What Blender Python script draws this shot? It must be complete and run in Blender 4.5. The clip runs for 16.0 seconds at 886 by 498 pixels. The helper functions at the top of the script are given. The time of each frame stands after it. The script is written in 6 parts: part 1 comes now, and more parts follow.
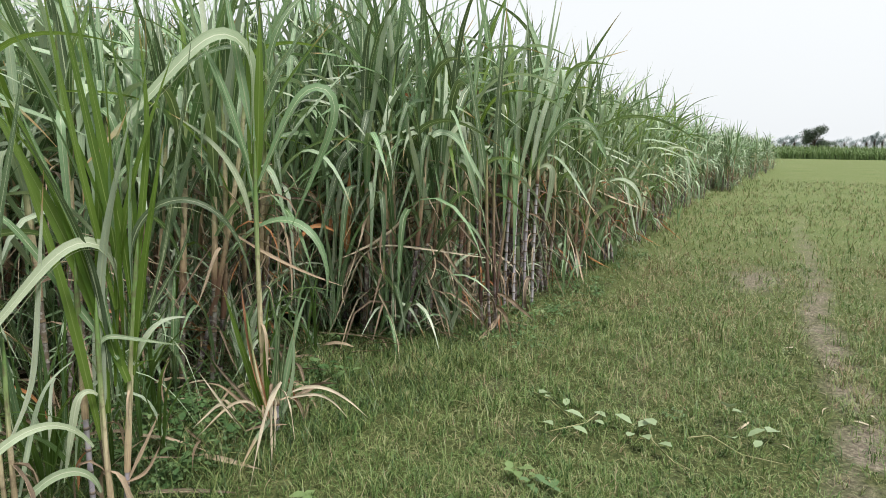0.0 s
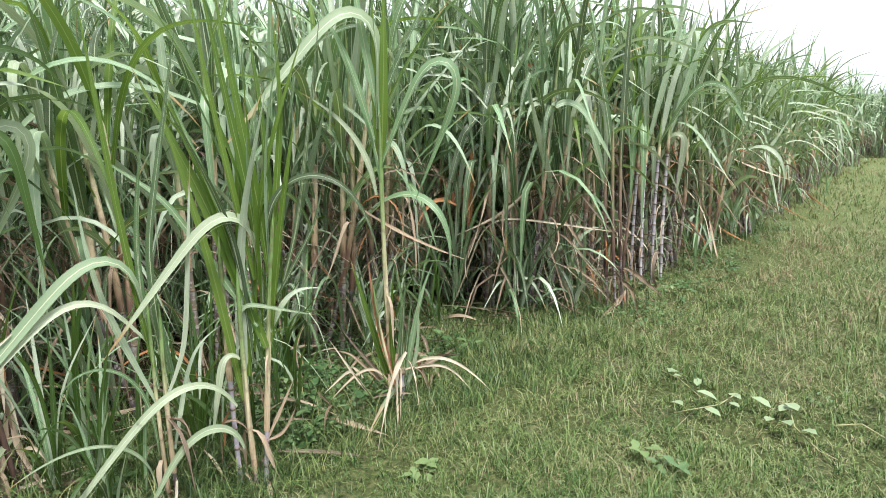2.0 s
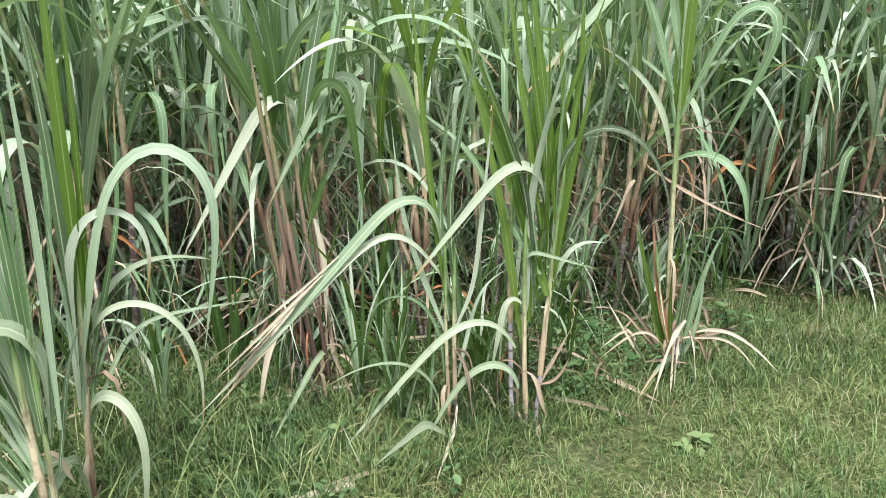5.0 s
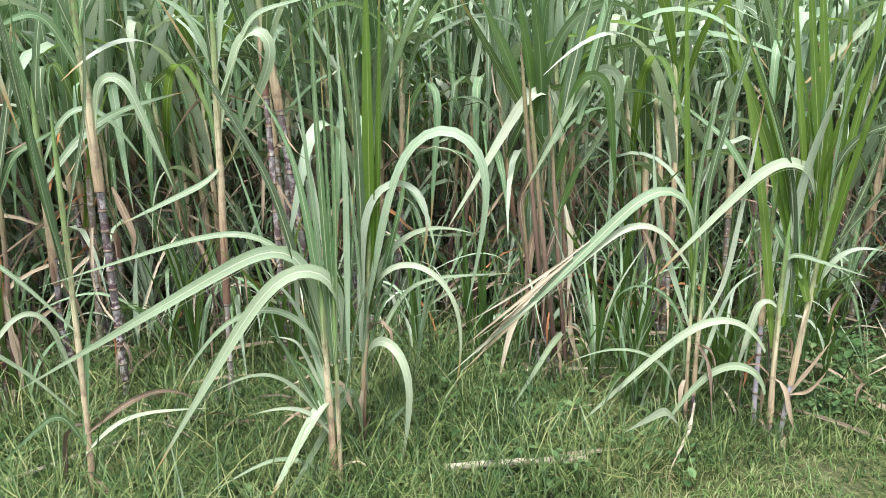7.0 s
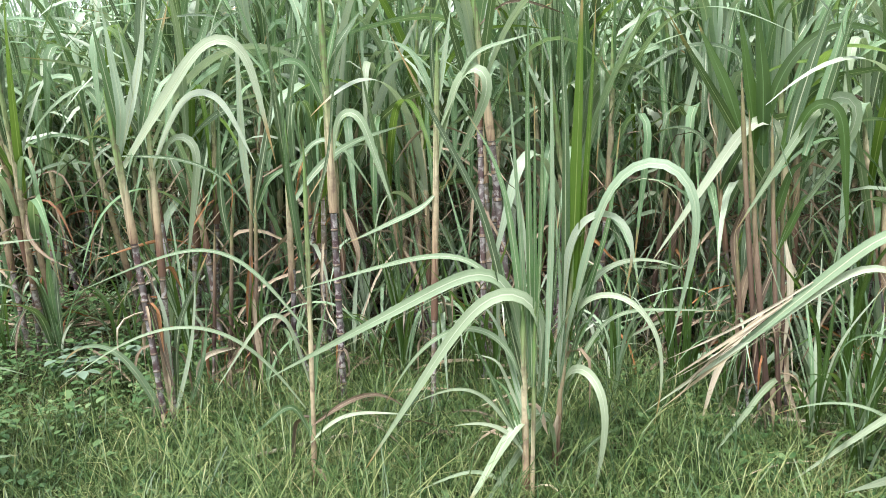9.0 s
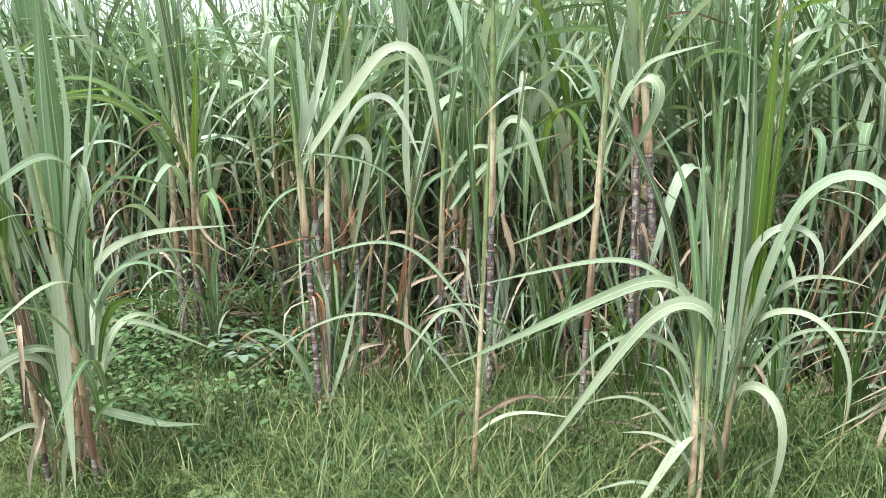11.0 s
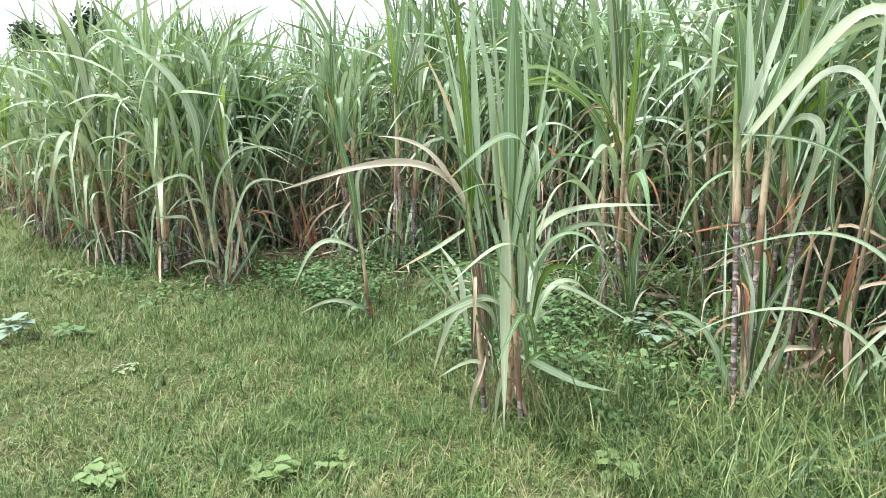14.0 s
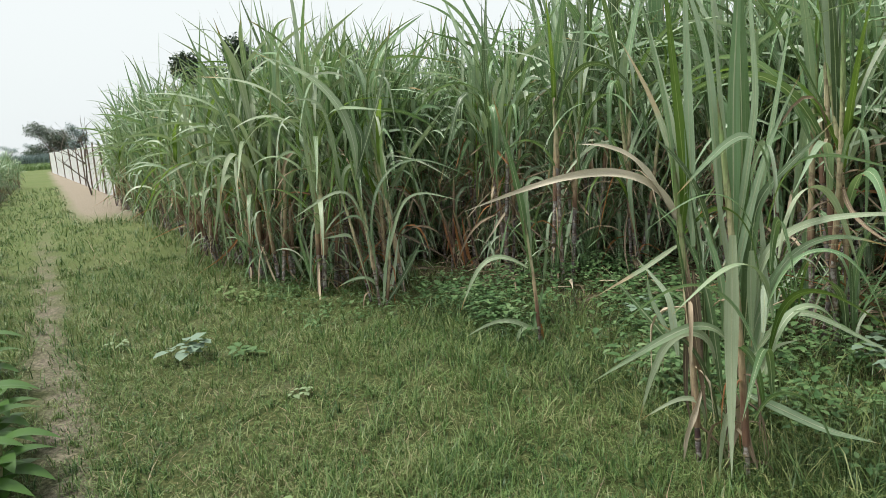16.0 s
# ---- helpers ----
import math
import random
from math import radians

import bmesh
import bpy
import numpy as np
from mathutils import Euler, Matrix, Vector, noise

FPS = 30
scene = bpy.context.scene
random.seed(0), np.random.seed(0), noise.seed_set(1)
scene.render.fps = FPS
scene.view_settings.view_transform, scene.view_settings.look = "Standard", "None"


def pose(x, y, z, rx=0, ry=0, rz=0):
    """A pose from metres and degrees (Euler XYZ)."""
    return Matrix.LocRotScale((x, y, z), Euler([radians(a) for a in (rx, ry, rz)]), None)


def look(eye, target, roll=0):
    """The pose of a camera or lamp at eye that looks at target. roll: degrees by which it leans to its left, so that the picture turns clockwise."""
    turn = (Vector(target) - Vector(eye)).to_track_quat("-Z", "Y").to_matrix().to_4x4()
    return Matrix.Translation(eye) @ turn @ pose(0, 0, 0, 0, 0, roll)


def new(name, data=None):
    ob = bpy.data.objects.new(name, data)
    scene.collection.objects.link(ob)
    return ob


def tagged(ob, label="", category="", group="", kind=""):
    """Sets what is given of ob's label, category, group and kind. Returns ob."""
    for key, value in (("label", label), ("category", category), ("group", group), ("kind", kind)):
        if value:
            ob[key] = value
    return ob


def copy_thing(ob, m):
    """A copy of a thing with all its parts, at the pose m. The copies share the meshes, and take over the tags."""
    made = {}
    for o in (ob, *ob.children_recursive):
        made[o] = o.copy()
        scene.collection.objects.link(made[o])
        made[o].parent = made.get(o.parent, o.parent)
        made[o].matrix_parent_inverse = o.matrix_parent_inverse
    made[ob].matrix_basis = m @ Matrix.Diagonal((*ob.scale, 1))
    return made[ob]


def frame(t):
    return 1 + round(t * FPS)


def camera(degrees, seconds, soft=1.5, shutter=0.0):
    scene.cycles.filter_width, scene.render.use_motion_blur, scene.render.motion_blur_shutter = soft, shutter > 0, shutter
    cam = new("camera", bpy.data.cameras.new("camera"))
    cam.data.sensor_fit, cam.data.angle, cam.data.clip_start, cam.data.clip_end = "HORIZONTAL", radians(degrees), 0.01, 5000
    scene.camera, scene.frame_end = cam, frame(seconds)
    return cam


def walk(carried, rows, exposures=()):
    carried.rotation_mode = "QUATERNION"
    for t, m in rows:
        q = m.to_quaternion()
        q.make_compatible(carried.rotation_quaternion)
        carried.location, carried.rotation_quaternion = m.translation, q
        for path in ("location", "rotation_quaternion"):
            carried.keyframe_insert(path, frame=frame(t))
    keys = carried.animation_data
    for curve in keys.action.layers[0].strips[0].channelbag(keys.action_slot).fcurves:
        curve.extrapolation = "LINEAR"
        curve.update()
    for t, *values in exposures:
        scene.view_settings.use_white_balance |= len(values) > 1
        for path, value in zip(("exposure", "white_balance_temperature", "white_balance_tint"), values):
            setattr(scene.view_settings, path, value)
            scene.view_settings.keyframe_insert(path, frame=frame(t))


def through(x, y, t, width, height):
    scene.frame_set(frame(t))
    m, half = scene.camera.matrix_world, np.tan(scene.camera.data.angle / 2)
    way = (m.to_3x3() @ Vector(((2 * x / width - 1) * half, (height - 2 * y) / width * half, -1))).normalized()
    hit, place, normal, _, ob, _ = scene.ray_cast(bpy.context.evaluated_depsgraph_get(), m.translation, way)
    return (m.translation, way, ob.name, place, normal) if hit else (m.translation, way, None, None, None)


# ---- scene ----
cam = camera(66.63, 16.0, 0.45)

# seconds, x, y, z, and the turn in degrees
PATH = [
    (0.0, 0.000, 0.000, 1.500, 81.08, -0.62, -63.75),
    (0.5, -0.001, 0.008, 1.509, 81.31, -0.60, -62.64),
    (1.0, -0.015, 0.023, 1.518, 80.68, 0.28, -59.39),
    (1.5, 0.001, 0.002, 1.497, 79.74, 1.09, -56.06),
    (2.0, 0.015, 0.010, 1.492, 78.95, 1.21, -53.56),
    (2.5, 0.016, 0.017, 1.500, 77.42, 1.64, -47.95),
    (3.0, 0.026, 0.008, 1.495, 77.15, 1.61, -43.72),
    (3.5, 0.013, 0.036, 1.498, 76.35, 0.78, -39.92),
    (4.0, -0.002, 0.049, 1.493, 75.79, 1.27, -36.02),
    (4.2, -0.004, 0.051, 1.489, 75.63, 1.59, -34.82),
    (6.3, -0.126, 0.007, 1.437, 76.05, 0.35, -18.52),
    (6.5, -0.132, -0.016, 1.436, 75.73, 0.89, -15.69),
    (7.0, -0.209, -0.054, 1.451, 76.11, 0.82, -11.19),
    (7.5, -0.238, -0.095, 1.478, 74.25, 0.42, -7.91),
    (8.0, -0.257, -0.087, 1.464, 74.04, 0.64, -5.05),
    (8.5, -0.315, -0.111, 1.507, 75.84, 1.49, -0.63),
    (9.0, -0.234, -0.133, 1.472, 78.68, 1.55, 5.76),
    (9.2, -0.245, -0.138, 1.467, 79.91, 1.26, 7.16),
    (11.3, -0.561, -0.264, 1.407, 80.35, 0.15, 16.54),
    (11.5, -0.577, -0.276, 1.401, 79.70, 0.76, 19.04),
    (12.0, -0.591, -0.277, 1.393, 79.89, 0.67, 25.89),
    (12.5, -0.596, -0.291, 1.416, 79.02, 0.40, 31.27),
    (13.0, -0.570, -0.312, 1.427, 80.22, 0.48, 37.48),
    (13.5, -0.541, -0.308, 1.426, 79.37, 0.18, 42.33),
    (14.0, -0.528, -0.303, 1.403, 79.16, 0.49, 48.79),
    (14.5, -0.612, -0.298, 1.405, 79.40, 0.24, 51.09),
    (15.0, -0.792, -0.288, 1.401, 80.71, 0.92, 51.84),
    (15.5, -0.906, -0.325, 1.412, 80.59, 3.35, 55.75),
    (16.0, -0.952, -0.341, 1.416, 80.08, 3.45, 59.19),
]
EXPOSURES = [(0, 1.53, 6530, 9.5), (1, 1.56, 6480, 9.5), (1.6, 1.56, 6430, 9.5), (2, 2.05, 6240, 11.4), (2.5, 2.27, 6140, 12.4), (3.5, 2.22, 6140, 12.4), (6.5, 2.25, 6110, 11.5), (7.5, 2.26, 6110, 10.6), (9, 2.27, 6130, 9.6), (12.5, 2.36, 6130, 10.6), (14, 2.47, 6180, 10.6), (15, 2.40, 6230, 8.6), (15.5, 1.80, 6430, 5.5), (16, 1.51, 6530, 5.5)]
walk(cam, [(t, pose(*p)) for t, *p in PATH], EXPOSURES)

# ---- light: a bright overcast sky and a faint wide sun ----
world = bpy.data.worlds.new("overcast_sky")
scene.world = world
world.use_nodes = True
wt = world.node_tree
sky = wt.nodes.new("ShaderNodeTexSky")
sky.sky_type, sky.sun_disc = "NISHITA", False
sky.sun_elevation, sky.sun_rotation = radians(58), radians(150)
sky.air_density, sky.dust_density, sky.ozone_density = 1.0, 6.0, 1.0
hs = wt.nodes.new("ShaderNodeHueSaturation")
hs.inputs["Saturation"].default_value = 0.10
mix = wt.nodes.new("ShaderNodeMix")
mix.data_type = "RGBA"
mix.inputs[0].default_value = 0.8
mix.inputs[7].default_value = (11.2, 11.6, 12.0, 1)
wt.links.new(sky.outputs[0], hs.inputs["Color"])
wt.links.new(hs.outputs[0], mix.inputs[6])
bg = wt.nodes["Background"]
wt.links.new(mix.outputs[2], bg.inputs[0])
bg.inputs[1].default_value = 0.034

sun = new("sun", bpy.data.lights.new("sun", "SUN"))
sun.data.energy, sun.data.angle, sun.data.color = 1.5, radians(16), (1, 0.96, 0.9)
sun.matrix_world = look((0, 0, 0), (0.22, 0.36, -1.0))


# ---- materials ----
def material(name, rough=0.5, spec=0.4):
    m = bpy.data.materials.new(name)
    m.use_nodes = True
    nt = m.node_tree
    b = nt.nodes["Principled BSDF"]
    b.inputs["Roughness"].default_value = rough
    b.inputs["Specular IOR Level"].default_value = spec
    return m, nt, b


def node(nt, kind, **values):
    n = nt.nodes.new(kind)
    for k, v in values.items():
        n.inputs[k].default_value = v
    return n


def ramp(nt, source, stops, interp="LINEAR"):
    r = nt.nodes.new("ShaderNodeValToRGB")
    r.color_ramp.interpolation = interp
    e = r.color_ramp.elements
    while len(e) < len(stops):
        e.new(0.5)
    for el, (p, c) in zip(e, stops):
        el.position, el.color = p, (*c, 1)
    nt.links.new(source, r.inputs[0])
    return r.outputs[0]


def blend(nt, fac, a, b, mode="MIX"):
    n = nt.nodes.new("ShaderNodeMix")
    n.data_type, n.blend_type = "RGBA", mode
    for sock, v in ((0, fac), (6, a), (7, b)):
        if isinstance(v, bpy.types.NodeSocket):
            nt.links.new(v, n.inputs[sock])
        else:
            n.inputs[sock].default_value = v if sock == 0 else (*v, 1)
    return n.outputs[2]


def calc(nt, op, a, b=0.0, clamp=False):
    n = nt.nodes.new("ShaderNodeMath")
    n.operation, n.use_clamp = op, clamp
    for i, v in enumerate((a, b)):
        if isinstance(v, bpy.types.NodeSocket):
            nt.links.new(v, n.inputs[i])
        else:
            n.inputs[i].default_value = v
    return n.outputs[0]


def ramp_value(nt, source, a, b):
    """0 below a, 1 above b."""
    n = nt.nodes.new("ShaderNodeMapRange")
    n.inputs[1].default_value, n.inputs[2].default_value = a, b
    n.clamp = True
    nt.links.new(source, n.inputs[0])
    return n.outputs[0]


def chance(nt, island):
    if island:
        return nt.nodes.new("ShaderNodeNewGeometry").outputs["Random Per Island"]
    return nt.nodes.new("ShaderNodeObjectInfo").outputs["Random"]


def noise_at(nt, vector, scale, detail=3.0, rough=0.6):
    n = nt.nodes.new("ShaderNodeTexNoise")
    n.inputs["Scale"].default_value, n.inputs["Detail"].default_value = scale, detail
    n.inputs["Roughness"].default_value = rough
    if vector is not None:
        nt.links.new(vector, n.inputs["Vector"])
    return n.outputs["Fac"]


def stretched(nt, vector, scale):
    n = nt.nodes.new("ShaderNodeMapping")
    n.inputs["Scale"].default_value = scale
    nt.links.new(vector, n.inputs["Vector"])
    return n.outputs[0]


def leaf_surface(name, stops, rib, island, through, tip=None, rough=0.36, spots=0.25, tip_from=0.87):
    """Long blade with a pale midrib, fine veins, faint blotches and dry tips, letting some light through."""
    m, nt, b = material(name, rough, 0.46)
    uvn = nt.nodes.new("ShaderNodeUVMap").outputs[0]
    sep = nt.nodes.new("ShaderNodeSeparateXYZ")
    nt.links.new(uvn, sep.inputs[0])
    u, v = sep.outputs[0], sep.outputs[1]
    rnd = chance(nt, island)
    col = ramp(nt, rnd, stops)
    pos = nt.nodes.new("ShaderNodeNewGeometry").outputs["Position"]
    blot = noise_at(nt, pos, 9.0, 4)
    col = blend(nt, calc(nt, "MULTIPLY", blot, 0.35), col, tuple(c * 0.55 for c in stops[-1][1]))
    seedv = nt.nodes.new("ShaderNodeVectorMath")
    seedv.operation = "ADD"
    cmb = nt.nodes.new("ShaderNodeCombineXYZ")
    nt.links.new(calc(nt, "MULTIPLY", rnd, 37.0), cmb.inputs[1])
    nt.links.new(uvn, seedv.inputs[0])
    nt.links.new(cmb.outputs[0], seedv.inputs[1])
    vein = noise_at(nt, stretched(nt, seedv.outputs[0], (34, 1.6, 1)), 1.0, 3, 0.7)
    col = blend(nt, calc(nt, "MULTIPLY", ramp_value(nt, vein, 0.52, 0.7), spots), col, rib)
    col = blend(nt, calc(nt, "MULTIPLY", ramp_value(nt, vein, 0.48, 0.3), 0.5), col, tuple(c * 0.6 for c in stops[0][1]))
    grain = noise_at(nt, pos, 260.0, 2)
    col = blend(nt, calc(nt, "MULTIPLY", ramp_value(nt, grain, 0.45, 0.75), 0.18), col, tuple(c * 0.5 for c in stops[-1][1]))
    fleck = noise_at(nt, stretched(nt, seedv.outputs[0], (5, 22, 1)), 1.0, 3)
    col = blend(nt, calc(nt, "MULTIPLY", ramp_value(nt, fleck, 0.68, 0.74), 0.5), col, (0.30, 0.21, 0.10))
    off = calc(nt, "ABSOLUTE", calc(nt, "SUBTRACT", u, 0.5))
    width = calc(nt, "MULTIPLY", calc(nt, "SUBTRACT", 1.15, v), 0.05)
    isrib = calc(nt, "MULTIPLY", calc(nt, "LESS_THAN", off, width), 0.9)
    col = blend(nt, isrib, col, rib)
    if tip:
        r2 = calc(nt, "FRACT", calc(nt, "MULTIPLY", rnd, 17.31))
        start = calc(nt, "ADD", tip_from, calc(nt, "MULTIPLY", r2, 0.45))
        edge = calc(nt, "ADD", v, calc(nt, "MULTIPLY", vein, 0.12))
        dead = calc(nt, "MULTIPLY", calc(nt, "SUBTRACT", edge, start), 14.0, True)
        col = blend(nt, dead, col, tip)
    nt.links.new(col, b.inputs["Base Color"])
    bump = node(nt, "ShaderNodeBump", Strength=0.45, Distance=0.003)
    nt.links.new(vein, bump.inputs["Height"])
    nt.links.new(bump.outputs[0], b.inputs["Normal"])
    rn = calc(nt, "ADD", rough - 0.1, calc(nt, "MULTIPLY", blot, 0.25))
    nt.links.new(rn, b.inputs["Roughness"])
    tr = nt.nodes.new("ShaderNodeBsdfTranslucent")
    nt.links.new(blend(nt, 0.5, col, (0.27, 0.39, 0.075) if through > 0.16 else (0.4, 0.3, 0.15)), tr.inputs[0])
    mx = nt.nodes.new("ShaderNodeMixShader")
    mx.inputs[0].default_value = through
    nt.links.new(b.outputs[0], mx.inputs[1])
    nt.links.new(tr.outputs[0], mx.inputs[2])
    nt.links.new(mx.outputs[0], nt.nodes["Material Output"].inputs[0])
    return m


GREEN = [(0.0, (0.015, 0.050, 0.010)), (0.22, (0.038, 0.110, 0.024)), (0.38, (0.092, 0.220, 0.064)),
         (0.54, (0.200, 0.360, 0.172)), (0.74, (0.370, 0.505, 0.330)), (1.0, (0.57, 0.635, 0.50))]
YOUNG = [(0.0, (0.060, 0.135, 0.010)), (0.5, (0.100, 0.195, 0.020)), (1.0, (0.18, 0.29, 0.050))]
# Leaf tones with the sky's sheen already mixed into the colour.
PALE_SHEEN = [(0.0, (0.195, 0.30, 0.165)), (0.5, (0.325, 0.420, 0.252)), (1.0, (0.48, 0.540, 0.380))]
DRY = [(0.0, (0.040, 0.024, 0.016)), (0.34, (0.135, 0.082, 0.052)), (0.62, (0.32, 0.225, 0.150)), (0.86, (0.52, 0.41, 0.295)), (1.0, (0.66, 0.57, 0.44))]
RED = [(0.0, (0.34, 0.13, 0.05)), (0.5, (0.46, 0.20, 0.07)), (1.0, (0.36, 0.17, 0.10))]
RIB, TIP = (0.55, 0.61, 0.40), (0.38, 0.26, 0.12)
M_GREEN = leaf_surface("cane_leaf_green", GREEN, RIB, False, 0.30, TIP, 0.36)
# Dark tone and faint rib of shaded, backlit undersides are put into this colour.
M_DARK = leaf_surface("cane_leaf_dark", [(0.0, (0.026, 0.062, 0.010)), (0.5, (0.050, 0.110, 0.020)), (1.0, (0.095, 0.180, 0.042))], (0.15, 0.25, 0.09), False, 0.45, TIP, 0.42)
M_YOUNG = leaf_surface("cane_leaf_young", YOUNG, (0.3, 0.38, 0.12), False, 0.46, TIP, 0.42)
M_PALE_SHEEN = leaf_surface("cane_leaf_pale_sheen", PALE_SHEEN, (0.56, 0.60, 0.44), False, 0.24, TIP, 0.38)
M_HALF = leaf_surface("cane_leaf_half_dry", PALE_SHEEN, (0.52, 0.54, 0.36), False, 0.2, (0.46, 0.37, 0.24), 0.5, 0.3, 0.35)
M_DRY = leaf_surface("cane_leaf_dry", DRY, (0.5, 0.4, 0.27), False, 0.12, None, 0.75)
M_TAN = leaf_surface("cane_leaf_straw", [(0.0, (0.44, 0.36, 0.25)), (1.0, (0.64, 0.57, 0.44))], (0.64, 0.58, 0.45), False, 0.12, None, 0.7)
M_RED = leaf_surface("cane_leaf_rust", RED, (0.5, 0.3, 0.12), False, 0.15, None, 0.7)
M_GREEN_S = leaf_surface("cane_rows_green", GREEN, RIB, True, 0.17, TIP, 0.36)
M_DRY_S = leaf_surface("cane_rows_dry", DRY, (0.45, 0.36, 0.24), True, 0.12, None, 0.75)


def stalk_surface(name, island, stops):
    """Jointed cane: dark internodes with a waxy bloom under each ring."""
    m, nt, b = material(name, 0.45, 0.4)
    uvn = nt.nodes.new("ShaderNodeUVMap").outputs[0]
    sep = nt.nodes.new("ShaderNodeSeparateXYZ")
    nt.links.new(uvn, sep.inputs[0])
    fr = calc(nt, "FRACT", sep.outputs[1])
    rnd = chance(nt, island)
    pos = nt.nodes.new("ShaderNodeNewGeometry").outputs["Position"]
    big = noise_at(nt, pos, 6.0, 3)
    col = ramp(nt, calc(nt, "ADD", calc(nt, "MULTIPLY", rnd, 0.6), calc(nt, "MULTIPLY", big, 0.5)), stops)
    streak = noise_at(nt, stretched(nt, pos, (60, 60, 6)), 1.0, 3)
    wax = calc(nt, "MULTIPLY", ramp_value(nt, fr, 0.35, 0.93), ramp_value(nt, streak, 0.3, 0.65))
    col = blend(nt, calc(nt, "MULTIPLY", wax, 0.6), col, (0.44, 0.42, 0.44))
    ring = calc(nt, "LESS_THAN", fr, 0.10)
    col = blend(nt, calc(nt, "MULTIPLY", ring, 0.75), col, (0.30, 0.22, 0.14))
    stain = noise_at(nt, pos, 35.0, 4)
    col = blend(nt, calc(nt, "MULTIPLY", ramp_value(nt, stain, 0.5, 0.6), 0.75), col, (0.46, 0.43, 0.42))
    scar = calc(nt, "GREATER_THAN", fr, 0.965)
    col = blend(nt, calc(nt, "MULTIPLY", scar, 0.8), col, (0.035, 0.022, 0.02))
    nt.links.new(col, b.inputs["Base Color"])
    bump = node(nt, "ShaderNodeBump", Strength=0.3, Distance=0.002)
    nt.links.new(streak, bump.inputs["Height"])
    nt.links.new(bump.outputs[0], b.inputs["Normal"])
    return m


CANE = [(0.0, (0.028, 0.015, 0.020)), (0.4, (0.075, 0.042, 0.046)), (0.7, (0.15, 0.10, 0.085)), (1.0, (0.22, 0.19, 0.11))]
M_STALK = stalk_surface("cane_stalk", False, CANE)
M_WAX = stalk_surface("waxy_cane_stalk", False, [(0.0, (0.20, 0.165, 0.20)), (0.5, (0.36, 0.33, 0.38)), (1.0, (0.50, 0.48, 0.49))])
M_STALK_S = stalk_surface("cane_rows_stalk", True, CANE)


def sheath_surface(name, island, old=False):
    """Leaf sheath round the cane: dry tan at its foot, green towards the leaf."""
    m, nt, b = material(name, 0.6, 0.3)
    uvn = nt.nodes.new("ShaderNodeUVMap").outputs[0]
    sep = nt.nodes.new("ShaderNodeSeparateXYZ")
    nt.links.new(uvn, sep.inputs[0])
    pos = nt.nodes.new("ShaderNodeNewGeometry").outputs["Position"]
    streak = noise_at(nt, stretched(nt, pos, (90, 90, 4)), 1.0, 3)
    rnd = chance(nt, island)
    v = calc(nt, "ADD", sep.outputs[1], calc(nt, "MULTIPLY", calc(nt, "SUBTRACT", streak, 0.5), 0.5))
    v = calc(nt, "ADD", v, calc(nt, "MULTIPLY", calc(nt, "SUBTRACT", rnd, 0.5), 0.3))
    col = ramp(nt, v, [(0.0, (0.17, 0.095, 0.065)), (0.14, (0.47, 0.35, 0.225)), (0.42, (0.58, 0.50, 0.33)), (0.66, (0.27, 0.34, 0.15)), (0.85, (0.17, 0.28, 0.09))] if not old else
               [(0.0, (0.050, 0.027, 0.026)), (0.3, (0.125, 0.078, 0.060)), (0.6, (0.25, 0.175, 0.125)), (0.85, (0.26, 0.24, 0.12))])
    col = blend(nt, calc(nt, "MULTIPLY", ramp_value(nt, streak, 0.48, 0.68), 0.6), col, (0.12, 0.075, 0.05))
    stain = noise_at(nt, pos, 22.0, 4)
    col = blend(nt, calc(nt, "MULTIPLY", ramp_value(nt, stain, 0.5, 0.66), 0.55), col, (0.14, 0.085, 0.07))
    nt.links.new(col, b.inputs["Base Color"])
    bump = node(nt, "ShaderNodeBump", Strength=0.4, Distance=0.003)
    nt.links.new(streak, bump.inputs["Height"])
    nt.links.new(bump.outputs[0], b.inputs["Normal"])
    return m


M_SHEATH = sheath_surface("cane_sheath", False)
M_SHEATH_OLD = sheath_surface("old_brown_sheath", False, True)
M_SHEATH_S = sheath_surface("cane_rows_sheath", True)


def foliage(name, stops, rough=0.5, through=0.2, island=True, patch=0.9, mottle=0.7, tuft=0.0, drier=0.0):
    m, nt, b = material(name, rough, 0.35)
    pos = nt.nodes.new("ShaderNodeNewGeometry").outputs["Position"]
    big = noise_at(nt, pos, patch, 5, 0.7)
    f = calc(nt, "ADD", calc(nt, "MULTIPLY", chance(nt, island), 1.0 - mottle * 0.5), calc(nt, "MULTIPLY", calc(nt, "SUBTRACT", big, 0.25), mottle))
    if tuft:
        f = calc(nt, "ADD", f, calc(nt, "MULTIPLY", calc(nt, "SUBTRACT", noise_at(nt, pos, 7.0, 5, 0.75), 0.5), tuft))
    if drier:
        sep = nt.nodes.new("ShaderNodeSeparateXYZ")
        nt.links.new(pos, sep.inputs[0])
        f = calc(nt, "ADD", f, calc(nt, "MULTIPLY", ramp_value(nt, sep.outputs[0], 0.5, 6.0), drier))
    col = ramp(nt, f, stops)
    nt.links.new(col, b.inputs["Base Color"])
    tr = nt.nodes.new("ShaderNodeBsdfTranslucent")
    nt.links.new(col, tr.inputs[0])
    mx = nt.nodes.new("ShaderNodeMixShader")
    mx.inputs[0].default_value = through
    nt.links.new(b.outputs[0], mx.inputs[1])
    nt.links.new(tr.outputs[0], mx.inputs[2])
    nt.links.new(mx.outputs[0], nt.nodes["Material Output"].inputs[0])
    return m


